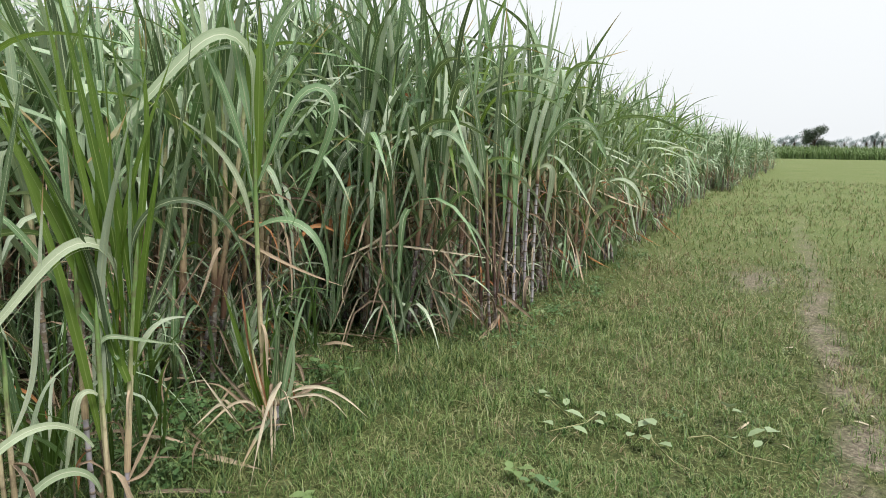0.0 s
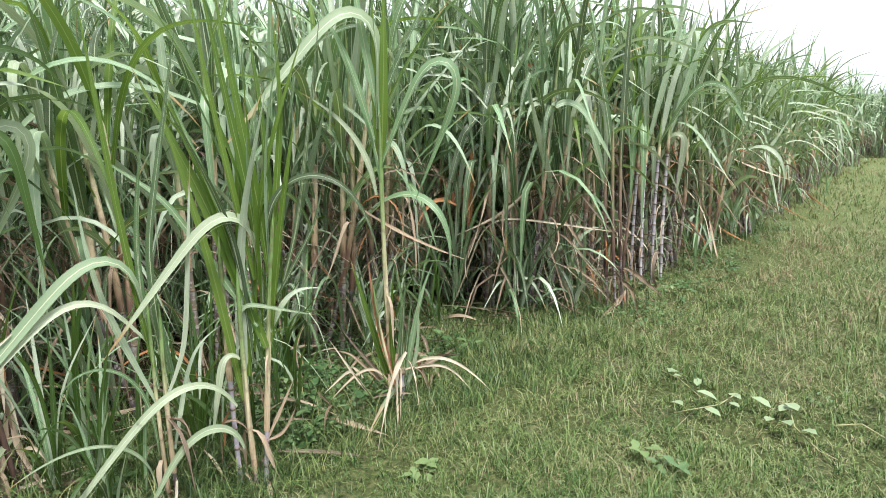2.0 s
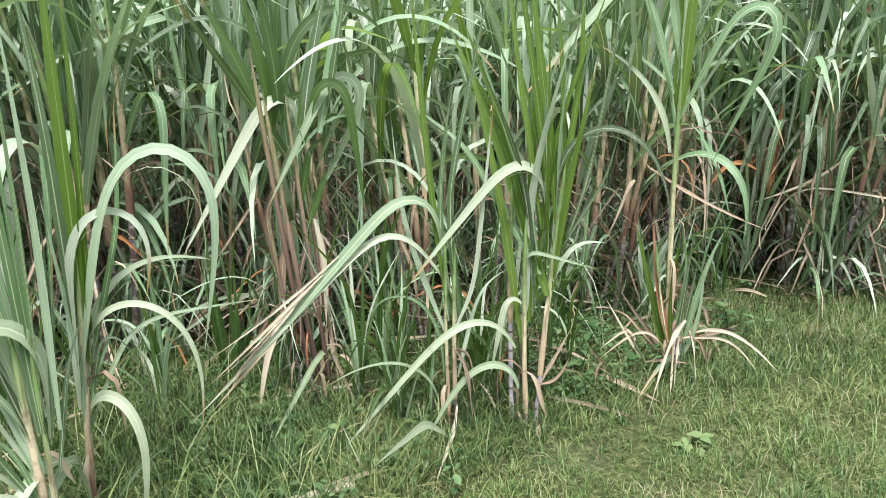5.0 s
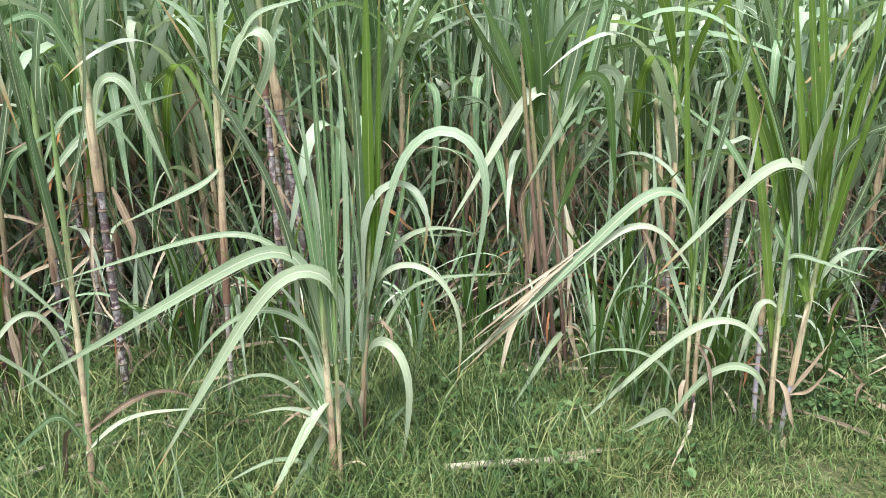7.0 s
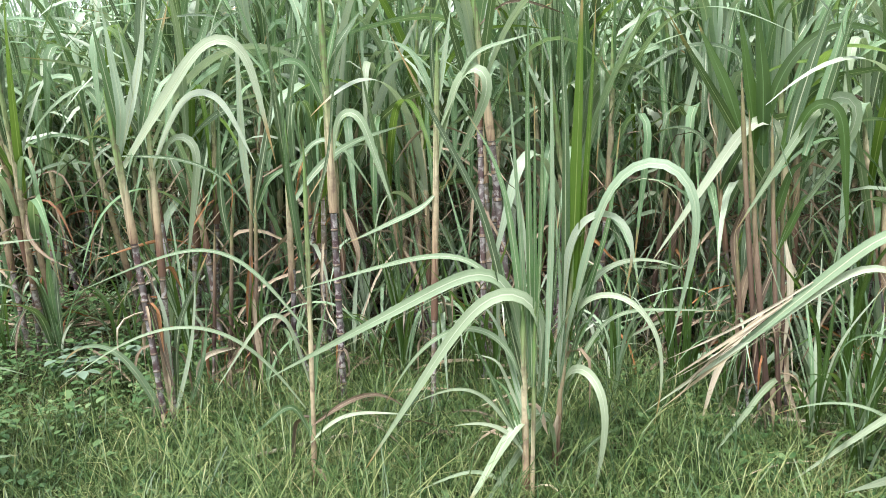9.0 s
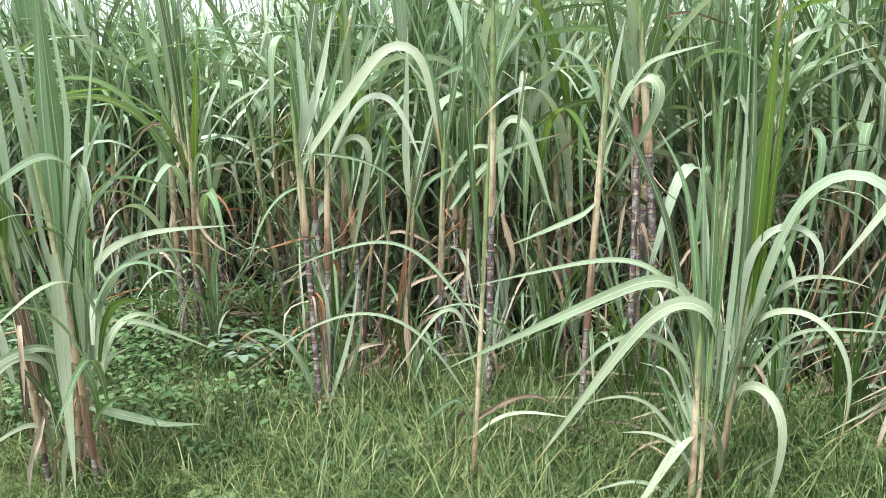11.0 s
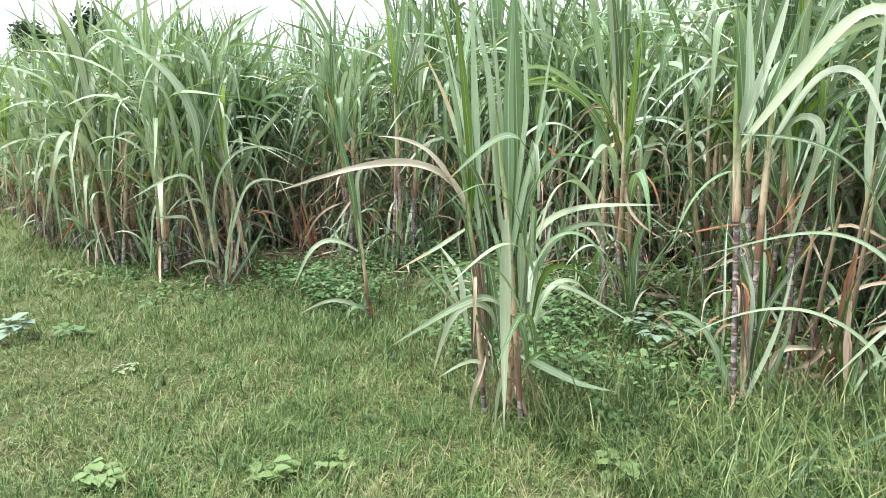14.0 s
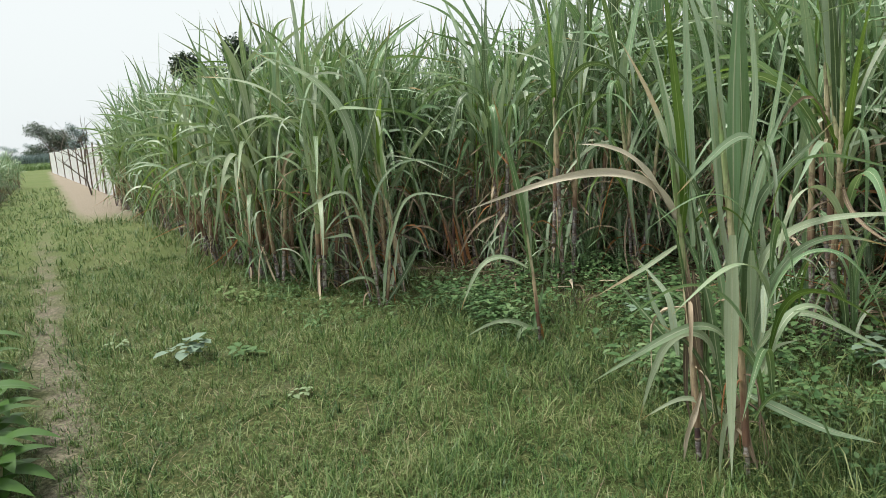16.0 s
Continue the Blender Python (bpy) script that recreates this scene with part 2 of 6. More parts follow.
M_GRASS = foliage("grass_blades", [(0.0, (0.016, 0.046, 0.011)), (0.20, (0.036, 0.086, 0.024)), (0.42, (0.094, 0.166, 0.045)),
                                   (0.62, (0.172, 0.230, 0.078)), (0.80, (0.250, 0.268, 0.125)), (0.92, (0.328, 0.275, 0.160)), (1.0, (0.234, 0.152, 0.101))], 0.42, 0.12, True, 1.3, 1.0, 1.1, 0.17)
M_TALL = foliage("tall_grass", [(0.0, (0.008, 0.026, 0.007)), (0.28, (0.034, 0.074, 0.020)), (0.52, (0.095, 0.150, 0.045)), (0.74, (0.195, 0.240, 0.085)), (0.92, (0.34, 0.325, 0.155)), (1.0, (0.36, 0.28, 0.16))], 0.45, 0.15, True, 1.6, 0.8, 0.9)
M_STRAW = foliage("dead_grass", [(0.0, (0.16, 0.105, 0.065)), (0.4, (0.30, 0.225, 0.150)), (1.0, (0.46, 0.385, 0.27))], 0.7, 0.1, True, 2.0, 0.5)
M_WEED = foliage("weed_leaf", [(0.0, (0.020, 0.056, 0.016)), (0.4, (0.068, 0.135, 0.048)), (0.75, (0.135, 0.215, 0.088)), (1.0, (0.25, 0.315, 0.16))], 0.4, 0.15, True, 2.6)
M_VINE = foliage("vine_leaf", [(0.0, (0.12, 0.21, 0.085)), (0.5, (0.25, 0.33, 0.18)), (1.0, (0.42, 0.48, 0.34))], 0.45, 0.2)
M_GREY = foliage("greyish_leaf", [(0.0, (0.13, 0.20, 0.13)), (1.0, (0.25, 0.33, 0.25))], 0.5, 0.2)
M_TREE = foliage("tree_leaf", [(0.0, (0.05, 0.075, 0.05)), (0.5, (0.075, 0.105, 0.07)), (1.0, (0.11, 0.15, 0.10))], 0.6, 0.1)
# Distance haze is mixed into this leaf colour: paler and bluer than near foliage.
M_HAZE_TINT = foliage("haze_tinted_leaf", [(0.0, (0.16, 0.22, 0.22)), (1.0, (0.24, 0.30, 0.29))], 0.8, 0.1)
M_CROP = foliage("crop_leaf", [(0.0, (0.10, 0.17, 0.06)), (0.5, (0.16, 0.24, 0.09)), (1.0, (0.24, 0.31, 0.14))], 0.5, 0.25)
M_BROAD = foliage("broad_leaf", [(0.0, (0.030, 0.080, 0.018)), (0.6, (0.075, 0.155, 0.034)), (1.0, (0.16, 0.27, 0.06))], 0.4, 0.3)


def plain(name, a, b_col, scale=5.0, rough=0.8, bump_d=0.003):
    m, nt, b = material(name, rough, 0.25)
    pos = nt.nodes.new("ShaderNodeNewGeometry").outputs["Position"]
    n1 = noise_at(nt, pos, scale, 5)
    n2 = noise_at(nt, pos, scale * 9, 3)
    col = blend(nt, ramp_value(nt, n1, 0.3, 0.7), a, b_col)
    col = blend(nt, calc(nt, "MULTIPLY", n2, 0.35), col, tuple(c * 0.6 for c in a))
    nt.links.new(col, b.inputs["Base Color"])
    bump = node(nt, "ShaderNodeBump", Strength=0.4, Distance=bump_d)
    nt.links.new(n2, bump.inputs["Height"])
    nt.links.new(bump.outputs[0], b.inputs["Normal"])
    return m


M_WALL = plain("whitewashed_wall", (0.74, 0.74, 0.74), (0.60, 0.60, 0.62), 0.7)
M_POST = plain("weathered_post", (0.14, 0.10, 0.08), (0.22, 0.17, 0.14), 3.0)
M_BARK = plain("bark", (0.09, 0.07, 0.055), (0.15, 0.12, 0.10), 4.0)
M_TWIG = plain("pale_stem", (0.36, 0.34, 0.20), (0.26, 0.27, 0.12), 20.0)


def ground_surface():
    """Turf with brownish patches, a trodden line, bare earth along the white wall and litter under the cane, darkened
    for shade.
    """
    m, nt, b = material("turf_and_earth", 0.95, 0.1)
    pos = nt.nodes.new("ShaderNodeNewGeometry").outputs["Position"]
    sep = nt.nodes.new("ShaderNodeSeparateXYZ")
    nt.links.new(pos, sep.inputs[0])
    x, y = sep.outputs[0], sep.outputs[1]
    wide = noise_at(nt, pos, 0.35, 4)
    mid = noise_at(nt, pos, 2.2, 5)
    fine = noise_at(nt, pos, 38.0, 4)
    clump = noise_at(nt, pos, 120.0, 2)
    grass = ramp(nt, fine, [(0.25, (0.020, 0.028, 0.010)), (0.5, (0.062, 0.078, 0.028)), (0.75, (0.155, 0.150, 0.068))])
    # lighter turf further off, with the grazing sheen of grass put into the colour
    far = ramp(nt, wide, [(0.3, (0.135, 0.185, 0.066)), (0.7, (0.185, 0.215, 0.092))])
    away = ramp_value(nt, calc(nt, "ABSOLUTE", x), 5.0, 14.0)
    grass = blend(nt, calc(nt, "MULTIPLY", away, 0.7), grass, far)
    earth = ramp(nt, fine, [(0.28, (0.085, 0.070, 0.056)), (0.5, (0.175, 0.148, 0.118)), (0.72, (0.34, 0.295, 0.235))])
    patch = calc(nt, "MULTIPLY", ramp_value(nt, mid, 0.52, 0.68), ramp_value(nt, clump, 0.35, 0.6))
    col = blend(nt, calc(nt, "MULTIPLY", patch, 0.3), grass, earth)
    # trodden line
    wob = calc(nt, "ADD", y, calc(nt, "MULTIPLY", calc(nt, "SUBTRACT", wide, 0.5), 0.5))
    line = calc(nt, "ABSOLUTE", calc(nt, "ADD", wob, 0.46))
    trod = calc(nt, "SUBTRACT", 1.0, ramp_value(nt, line, 0.05, 0.20))
    trod = calc(nt, "MULTIPLY", trod, ramp_value(nt, mid, 0.33, 0.55))
    trod = calc(nt, "MULTIPLY", trod, calc(nt, "SUBTRACT", 1.0, ramp_value(nt, calc(nt, "ABSOLUTE", x), 7.0, 18.0)))
    col = blend(nt, calc(nt, "MULTIPLY", trod, 0.9), col, earth)
    # worn patch beside the line
    px, py = calc(nt, "MULTIPLY", calc(nt, "SUBTRACT", x, 8.45), 0.9), calc(nt, "MULTIPLY", calc(nt, "SUBTRACT", wob, 0.12), 2.2)
    spot = calc(nt, "SQRT", calc(nt, "ADD", calc(nt, "MULTIPLY", px, px), calc(nt, "MULTIPLY", py, py)))
    spot = calc(nt, "MULTIPLY", calc(nt, "SUBTRACT", 1.0, ramp_value(nt, spot, 0.35, 1.0)), ramp_value(nt, mid, 0.3, 0.5))
    col = blend(nt, calc(nt, "MULTIPLY", spot, 0.8), col, earth)
    # bare strip by the wall
    strip = calc(nt, "MULTIPLY", ramp_value(nt, wob, 0.0, 0.45), calc(nt, "SUBTRACT", 1.0, ramp_value(nt, wob, 1.5, 2.2)))
    strip = calc(nt, "MULTIPLY", strip, ramp_value(nt, calc(nt, "MULTIPLY", x, -1.0), 15.5, 19.0))
    strip = calc(nt, "MULTIPLY", strip, calc(nt, "SUBTRACT", 1.0, ramp_value(nt, calc(nt, "MULTIPLY", x, -1.0), 66.0, 72.0)))
    col = blend(nt, strip, col, blend(nt, fine, (0.34, 0.295, 0.235), (0.22, 0.18, 0.14)))
    # litter under the cane, its colour darkened further to deepen the shade there
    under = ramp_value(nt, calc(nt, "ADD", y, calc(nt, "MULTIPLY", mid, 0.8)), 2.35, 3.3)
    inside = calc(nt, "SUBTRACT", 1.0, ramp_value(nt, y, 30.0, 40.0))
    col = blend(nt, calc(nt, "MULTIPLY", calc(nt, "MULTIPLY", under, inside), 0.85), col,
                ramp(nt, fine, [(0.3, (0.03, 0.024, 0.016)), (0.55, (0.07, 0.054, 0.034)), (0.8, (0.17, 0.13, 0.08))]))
    nt.links.new(col, b.inputs["Base Color"])
    bump = node(nt, "ShaderNodeBump", Strength=0.8, Distance=0.02)
    nt.links.new(calc(nt, "ADD", fine, calc(nt, "MULTIPLY", clump, 0.5)), bump.inputs["Height"])
    nt.links.new(bump.outputs[0], b.inputs["Normal"])
    return m


M_GROUND = ground_surface()


# ---- mesh building ----
class Geo:
    """Gathers vertices, faces (3 or 4 corners), a UV for each vertex and a material slot for each face."""

    def __init__(self):
        self.v, self.f, self.uv, self.m, self.n = [], [], [], [], 0

    def add(self, v, f, uv, slot=0):
        self.v.append(np.asarray(v, float))
        self.f.append((np.asarray(f, int) + self.n))
        self.uv.append(np.asarray(uv, float))
        self.m.append(np.full(len(f), slot))
        self.n += len(v)
        return self

    def mesh(self, name, mats, smooth=True):
        me = bpy.data.meshes.new(name)
        v = np.concatenate(self.v)
        uv = np.concatenate(self.uv)
        loops = np.concatenate([f.ravel() for f in self.f])
        sizes = np.concatenate([np.full(len(f), f.shape[1]) for f in self.f])
        me.vertices.add(len(v))
        me.vertices.foreach_set("co", v.ravel())
        me.loops.add(len(loops))
        me.loops.foreach_set("vertex_index", loops.astype(np.int32))
        me.polygons.add(len(sizes))
        me.polygons.foreach_set("loop_start", np.concatenate([[0], np.cumsum(sizes)[:-1]]).astype(np.int32))
        me.polygons.foreach_set("material_index", np.concatenate(self.m).astype(np.int32))
        me.polygons.foreach_set("use_smooth", np.full(len(sizes), smooth))
        layer = me.uv_layers.new(name="uv")
        layer.data.foreach_set("uv", uv[loops].ravel())
        for mm in mats:
            me.materials.append(mm)
        me.update()
        me.validate()
        return me


def part(name, geo, mats, parent, label="", smooth=True):
    ob = new(name, geo.mesh(name, mats if isinstance(mats, (list, tuple)) else [mats], smooth))
    ob.parent = parent
    if label:
        tagged(ob, label)
    return ob


def thing(name, label, category, group="", at=(0, 0, 0), kind=""):
    ob = tagged(new(name), label, category, group, kind)
    ob.location = at
    return ob


def blade(geo, base, phi, e0, e1, c, d, length, width, twist=0.0, side=0.0, n=12, fold=0.35, wave=0.0, slot=0, foot=0.55, roll=0.0, lift=0.0):
    """A long leaf. phi: heading; e0, e1: its rise at foot and tip; c, d: where along it bends and how gently; degrees and metres."""
    s = np.linspace(0, 1, n + 1)
    g = 1 / (1 + np.exp(-(s - c) / d))
    g = (g - g[0]) / (g[-1] - g[0])
    rise = np.radians(e0 + (e1 - e0) * g)
    az = np.radians(phi + side * s * s)
    tan = np.stack([np.cos(rise) * np.cos(az), np.cos(rise) * np.sin(az), np.sin(rise)], 1)
    step = (tan[1:] + tan[:-1]) / 2
    p = np.vstack([[0, 0, 0], np.cumsum(step, 0)]) * (length / n) + np.asarray(base, float)
    sd = np.stack([-np.sin(az), np.cos(az), 0 * az], 1)
    nr = np.cross(tan, sd)
    tw = np.radians(roll + twist * s)
    sd, nr = sd * np.cos(tw)[:, None] + nr * np.sin(tw)[:, None], nr * np.cos(tw)[:, None] - sd * np.sin(tw)[:, None]
    p = p + nr * lift
    hw = width / 2 * (foot + (1 - foot) * np.minimum(1, s / 0.25)) * (1 - np.clip((s - 0.3) / 0.7, 0, 1) ** 1.5)
    hw[-1] = 0.0006
    fo = fold * (1 - 0.6 * s)
    up = np.sin(s * 19.0 + phi) * wave * hw
    left = p + sd * (hw * np.cos(fo))[:, None] + nr * (hw * np.sin(fo) + up)[:, None]
    right = p - sd * (hw * np.cos(fo))[:, None] + nr * (hw * np.sin(fo) - up)[:, None]
    v = np.stack([left, p, right], 1).reshape(-1, 3)
    i = np.arange(n) * 3
    f = np.concatenate([np.stack([i, i + 1, i + 4, i + 3], 1), np.stack([i + 1, i + 2, i + 5, i + 4], 1)])
    uv = np.stack([np.tile([0.0, 0.5, 1.0], n + 1), np.repeat(s, 3)], 1)
    return geo.add(v, f, uv, slot)


def tube(geo, pts, radii, vv, sides=8, slot=0, cap=True):
    """A round rod along points, with a radius and a lengthwise coordinate for each."""
    pts, radii = np.asarray(pts, float), np.asarray(radii, float)
    t = np.gradient(pts, axis=0)
    t /= np.linalg.norm(t, axis=1)[:, None] + 1e-12
    ref = np.where(np.abs(t[:, 2:3]) > 0.8, [[1.0, 0, 0]], [[0, 0, 1.0]])
    a = np.cross(t, ref)
    a /= np.linalg.norm(a, axis=1)[:, None] + 1e-12
    b = np.cross(t, a)
    th = np.linspace(0, 2 * np.pi, sides, endpoint=False)
    ring = a[:, None, :] * np.cos(th)[None, :, None] + b[:, None, :] * np.sin(th)[None, :, None]
    v = (pts[:, None, :] + ring * radii[:, None, None]).reshape(-1, 3)
    k = len(pts)
    i, j = np.meshgrid(np.arange(k - 1), np.arange(sides), indexing="ij")
    j2 = (j + 1) % sides
    f = np.stack([i * sides + j, i * sides + j2, (i + 1) * sides + j2, (i + 1) * sides + j], -1).reshape(-1, 4)
    uv = np.stack([np.tile(np.arange(sides) / sides, k), np.repeat(np.asarray(vv, float), sides)], 1)
    return geo.add(v, f, uv, slot)


def stem_path(base, top, bow, q):
    """Points on a slightly bowed line; q runs from 0 to 1."""
    base, top = np.asarray(base, float), np.asarray(top, float)
    q = np.asarray(q, float)[:, None]
    return base + (top - base) * q + np.asarray([bow[0], bow[1], 0.0]) * (4 * q * (1 - q))


def jointed(geo, base, top, bow, radius, joint, sides=8, slot=0, upto=1.0):
    """The cane itself: internodes with a slight swelling at each ring."""
    length = np.linalg.norm(np.asarray(top, float) - np.asarray(base, float)) * upto
    k = max(2, int(length / joint))
    q, r, vv = [], [], []
    for i in range(k):
        for off, rad in ((0.0, 1.10), (0.07, 1.07), (0.13, 0.96), (0.6, 0.94), (0.95, 1.0)):
            q.append((i + off) / k * upto)
            r.append(radius * rad)
            vv.append(i + off)
    q.append(upto), r.append(radius), vv.append(k - 0.001)
    return tube(geo, stem_path(base, top, bow, q), r, vv, sides, slot)


def wrapped(geo, base, top, bow, q0, q1, r0, r1, sides=8, slot=0):
    """The sheath over a stretch of the cane, its layers stepping in a little."""
    q = np.append(np.linspace(q0, q1, 9), [q1 + 0.07, q1 + 0.16])
    r = np.append(np.linspace(r0, r1, 9) * (1 + 0.10 * ((np.arange(9) % 3) == 1)), [r1 * 0.75, r1 * 0.12])
    return tube(geo, stem_path(base, top, bow, q), r, np.linspace(0, 1, 11), sides, slot)


def stalk_plan(rng, base, height, lean, bare, n_leaf, n_dry, young=0.0, leaf_len=1.0):
    """One cane as a list of (kind, arguments) to be built: jointed cane, sheath, leaves, dry leaves."""
    top = np.array([base[0] + lean[0], base[1] + lean[1], base[2] + height])
    bow = (rng.uniform(-0.04, 0.04), rng.uniform(-0.04, 0.04))
    rad = rng.uniform(0.013, 0.019)
    out = [("stalk", (base, top, bow, rad, rng.uniform(0.09, 0.13), min(1.0, bare + 0.06))), ("sheath", (base, top, bow, bare, 1.0, rad * 1.15, rad * 0.7))]
    phi0 = rng.uniform(0, 360)
    for i in range(n_leaf):
        k = i / max(1, n_leaf - 1)
        q = bare + (1.0 - bare) * (0.15 + 0.85 * k) if n_leaf > 1 else 1.0
        at = stem_path(base, top, bow, [min(q, 1.0)])[0]
        phi = phi0 + 180 * (i % 2) + rng.uniform(-40, 40)
        e0 = 60 + 26 * k + rng.uniform(-10, 9)
        e1 = -72 + 112 * k ** 1.3 + rng.uniform(-28, 22)
        c, d = rng.uniform(0.36, 0.62), rng.uniform(0.07, 0.2)
        way = rng.random()
        if way < 0.28:
            c, d, e1 = rng.uniform(0.22, 0.5), 0.045, rng.uniform(-98, -70)
        elif way < 0.52:
            e1 = e0 - rng.uniform(0, 25)
        out.append(("leaf", (at, phi, e0, e1, c, d,
                             leaf_len * rng.uniform(0.85, 1.2) * (0.95 + 0.25 * k * (1 - k) * 4 - 0.1 * k),
                             rng.uniform(0.026, 0.062), rng.uniform(-90, 90), rng.uniform(-30, 30), rng.random() < young)))
    for i in range(n_dry):
        q = rng.uniform(0.04, min(0.95, bare + 0.35))
        at = stem_path(base, top, bow, [q])[0]
        out.append(("dry", (at, rng.uniform(0, 360), rng.uniform(-60, 75), rng.uniform(-88, -15), rng.uniform(0.08, 0.5), rng.uniform(0.03, 0.12),
                            rng.uniform(0.3, 0.85), rng.uniform(0.008, 0.030), rng.uniform(-200, 200), rng.uniform(-60, 60))))
    return out


def tiller_plan(rng, base, tall):
    """A young shoot: a few narrow leaves rising from the ground."""
    out = []
    for i in range(rng.randint(4, 6)):
        out.append(("leaf", ((base[0] + rng.gauss(0, 0.015), base[1] + rng.gauss(0, 0.015), rng.uniform(0.0, 0.25) * tall), rng.uniform(0, 360), rng.uniform(66, 88),
                             rng.choice((rng.uniform(-80, -30), rng.uniform(30, 75))), rng.uniform(0.35, 0.65), rng.uniform(0.06, 0.2),
                             tall * rng.uniform(0.6, 1.05), rng.uniform(0.02, 0.036), rng.uniform(-60, 60), rng.uniform(-30, 30), False)))
    return out


def build_clump(plan, parent):
    """Every cane, sheath and leaf of a clump as a mesh of its own."""
    for kind, a in plan:
        g = Geo()
        if kind == "stalk":
            part("stalk", jointed(g, *a[:5], 10, upto=a[5]), M_STALK, parent)
        elif kind == "sheath":
            part("sheath", wrapped(g, *a, 10), M_SHEATH, parent)
        elif kind == "leaf":
            *b, young = a
            mat = M_YOUNG if young is True else (M_GREEN if young is False else young)
            part("leaf", blade(g, *b, n=18, wave=0.05), mat, parent)
        else:
            part("dry_leaf", blade(g, *a, n=9, fold=0.8, wave=0.2), M_RED if (len(plan) + int(a[1])) % 6 == 0 else M_DRY, parent)


def build_rows(geo, plan, n=8):
    """The same canes joined into one mesh: slots green, dry, stalk, sheath."""
    for kind, a in plan:
        if kind == "stalk":
            jointed(geo, *a[:5], 6, 2, upto=a[5])
        elif kind == "sheath":
            wrapped(geo, *a, 6, 3)
        elif kind == "leaf":
            blade(geo, *a[:-1], n=n, slot=0)
        else:
            blade(geo, *a, n=max(4, n - 3), fold=0.8, slot=1)


ROWS = [M_GREEN_S, M_DRY_S, M_STALK_S, M_SHEATH_S]

# ---- ground: one sheet to the horizon ----
def build_ground():
    def steps(spans):
        out = []
        for a, b, d in spans:
            out += list(np.arange(a, b, d))
        return np.array(out + [spans[-1][1]])
    xs = steps([(-2500, -200, 460), (-200, -20, 20), (-20, -8, 1.5), (-8, 8, 0.25), (8, 20, 1.5), (20, 200, 20), (200, 2500, 460)])
    ys = steps([(-2500, -200, 460), (-200, -10, 19), (-10, -2, 1), (-2, 6, 0.25), (6, 20, 2), (20, 200, 20), (200, 2500, 460)])
    gx, gy = np.meshgrid(xs, ys, indexing="ij")
    z = 0.012 * np.sin(gx * 1.7 + gy * 0.6) * np.cos(gy * 2.1 - gx * 0.4) * (np.abs(gx) < 18) * (np.abs(gy) < 8)
    v = np.stack([gx, gy, z], -1).reshape(-1, 3)
    k = len(ys)
    i, j = np.meshgrid(np.arange(len(xs) - 1), np.arange(k - 1), indexing="ij")
    f = np.stack([i * k + j, (i + 1) * k + j, (i + 1) * k + j + 1, i * k + j + 1], -1).reshape(-1, 4)
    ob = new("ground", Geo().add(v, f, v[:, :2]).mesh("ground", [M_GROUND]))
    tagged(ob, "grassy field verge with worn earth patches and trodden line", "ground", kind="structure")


build_ground()


# ---- grass ----
def scatter_blades(rng, x, y, length, width, tilt, curl, segs=2, phi=None):
    """Bent blades standing at x, y, each of a few stretches that lean further out."""
    n = len(x)
    phi = rng.uniform(0, 2 * np.pi, n) if phi is None else phi
    face = phi + rng.uniform(-0.6, 0.6, n)
    dx, dy = np.cos(phi), np.sin(phi)
    sx, sy = -np.sin(face) * width / 2, np.cos(face) * width / 2
    up, out = np.full(n, -0.012), np.zeros(n)
    rows = [np.stack([x - sx, y - sy, up], 1), np.stack([x + sx, y + sy, up], 1)]
    for k in range(1, segs + 1):
        a = tilt + curl * (k - 1) / max(1, segs - 1)
        up, out = up + length / segs * np.cos(a), out + length / segs * np.sin(a)
        cx, cy, cz = x + dx * out, y + dy * out, np.maximum(up, 0.004)
        if k < segs:
            w = 1.0 - 0.25 * k / segs
            rows += [np.stack([cx - sx * w, cy - sy * w, cz], 1), np.stack([cx + sx * w, cy + sy * w, cz], 1)]
        else:
            rows.append(np.stack([cx, cy, cz], 1))
    v = np.stack(rows, 1).reshape(-1, 3)
    m = 2 * segs + 1
    b = np.arange(n) * m
    quads = np.concatenate([np.stack([b + 2 * k, b + 2 * k + 1, b + 2 * k + 3, b + 2 * k + 2], 1) for k in range(segs - 1)])
    uv = np.tile([[(i % 2), (i // 2) / segs] for i in range(m)], (n, 1))
    return v, quads, np.stack([b + m - 3, b + m - 2, b + m - 1], 1), uv


def grass_object(name, label, mat, v, q, t, uv):
    g = Geo()
    g.add(v, q, uv)
    g.f.append(t)
    g.m.append(np.zeros(len(t), int))
    tagged(new(name, g.mesh(name, [mat], False)), label, "grass", kind="stuff")


def hill_noise(x, y, k):
    return 0.5 + 0.25 * (np.sin(x * k + 1.3 * np.sin(y * k * 0.7)) + np.sin(y * k * 1.3 + 1.7 * np.sin(x * k * 0.6 + 2.0)))


def rough_noise(x, y, k):
    """Uneven patches, 0 to 1, out of three sizes of swell turned against each other."""
    a = hill_noise(x, y, k) + 0.6 * hill_noise(0.8 * x - 0.6 * y + 3.1, 0.6 * x + 0.8 * y, k * 2.3) + 0.4 * hill_noise(0.5 * x + 0.87 * y, 0.5 * y - 0.87 * x + 1.7, k * 5.1)
    return a / 2.0


RINGS = ((1.2, 3.4, 1350, 0.85), (3.4, 5.5, 720, 1.0), (5.5, 10.0, 290, 1.3), (10.0, 20.0, 60, 1.9), (20.0, 34.0, 16, 2.6))


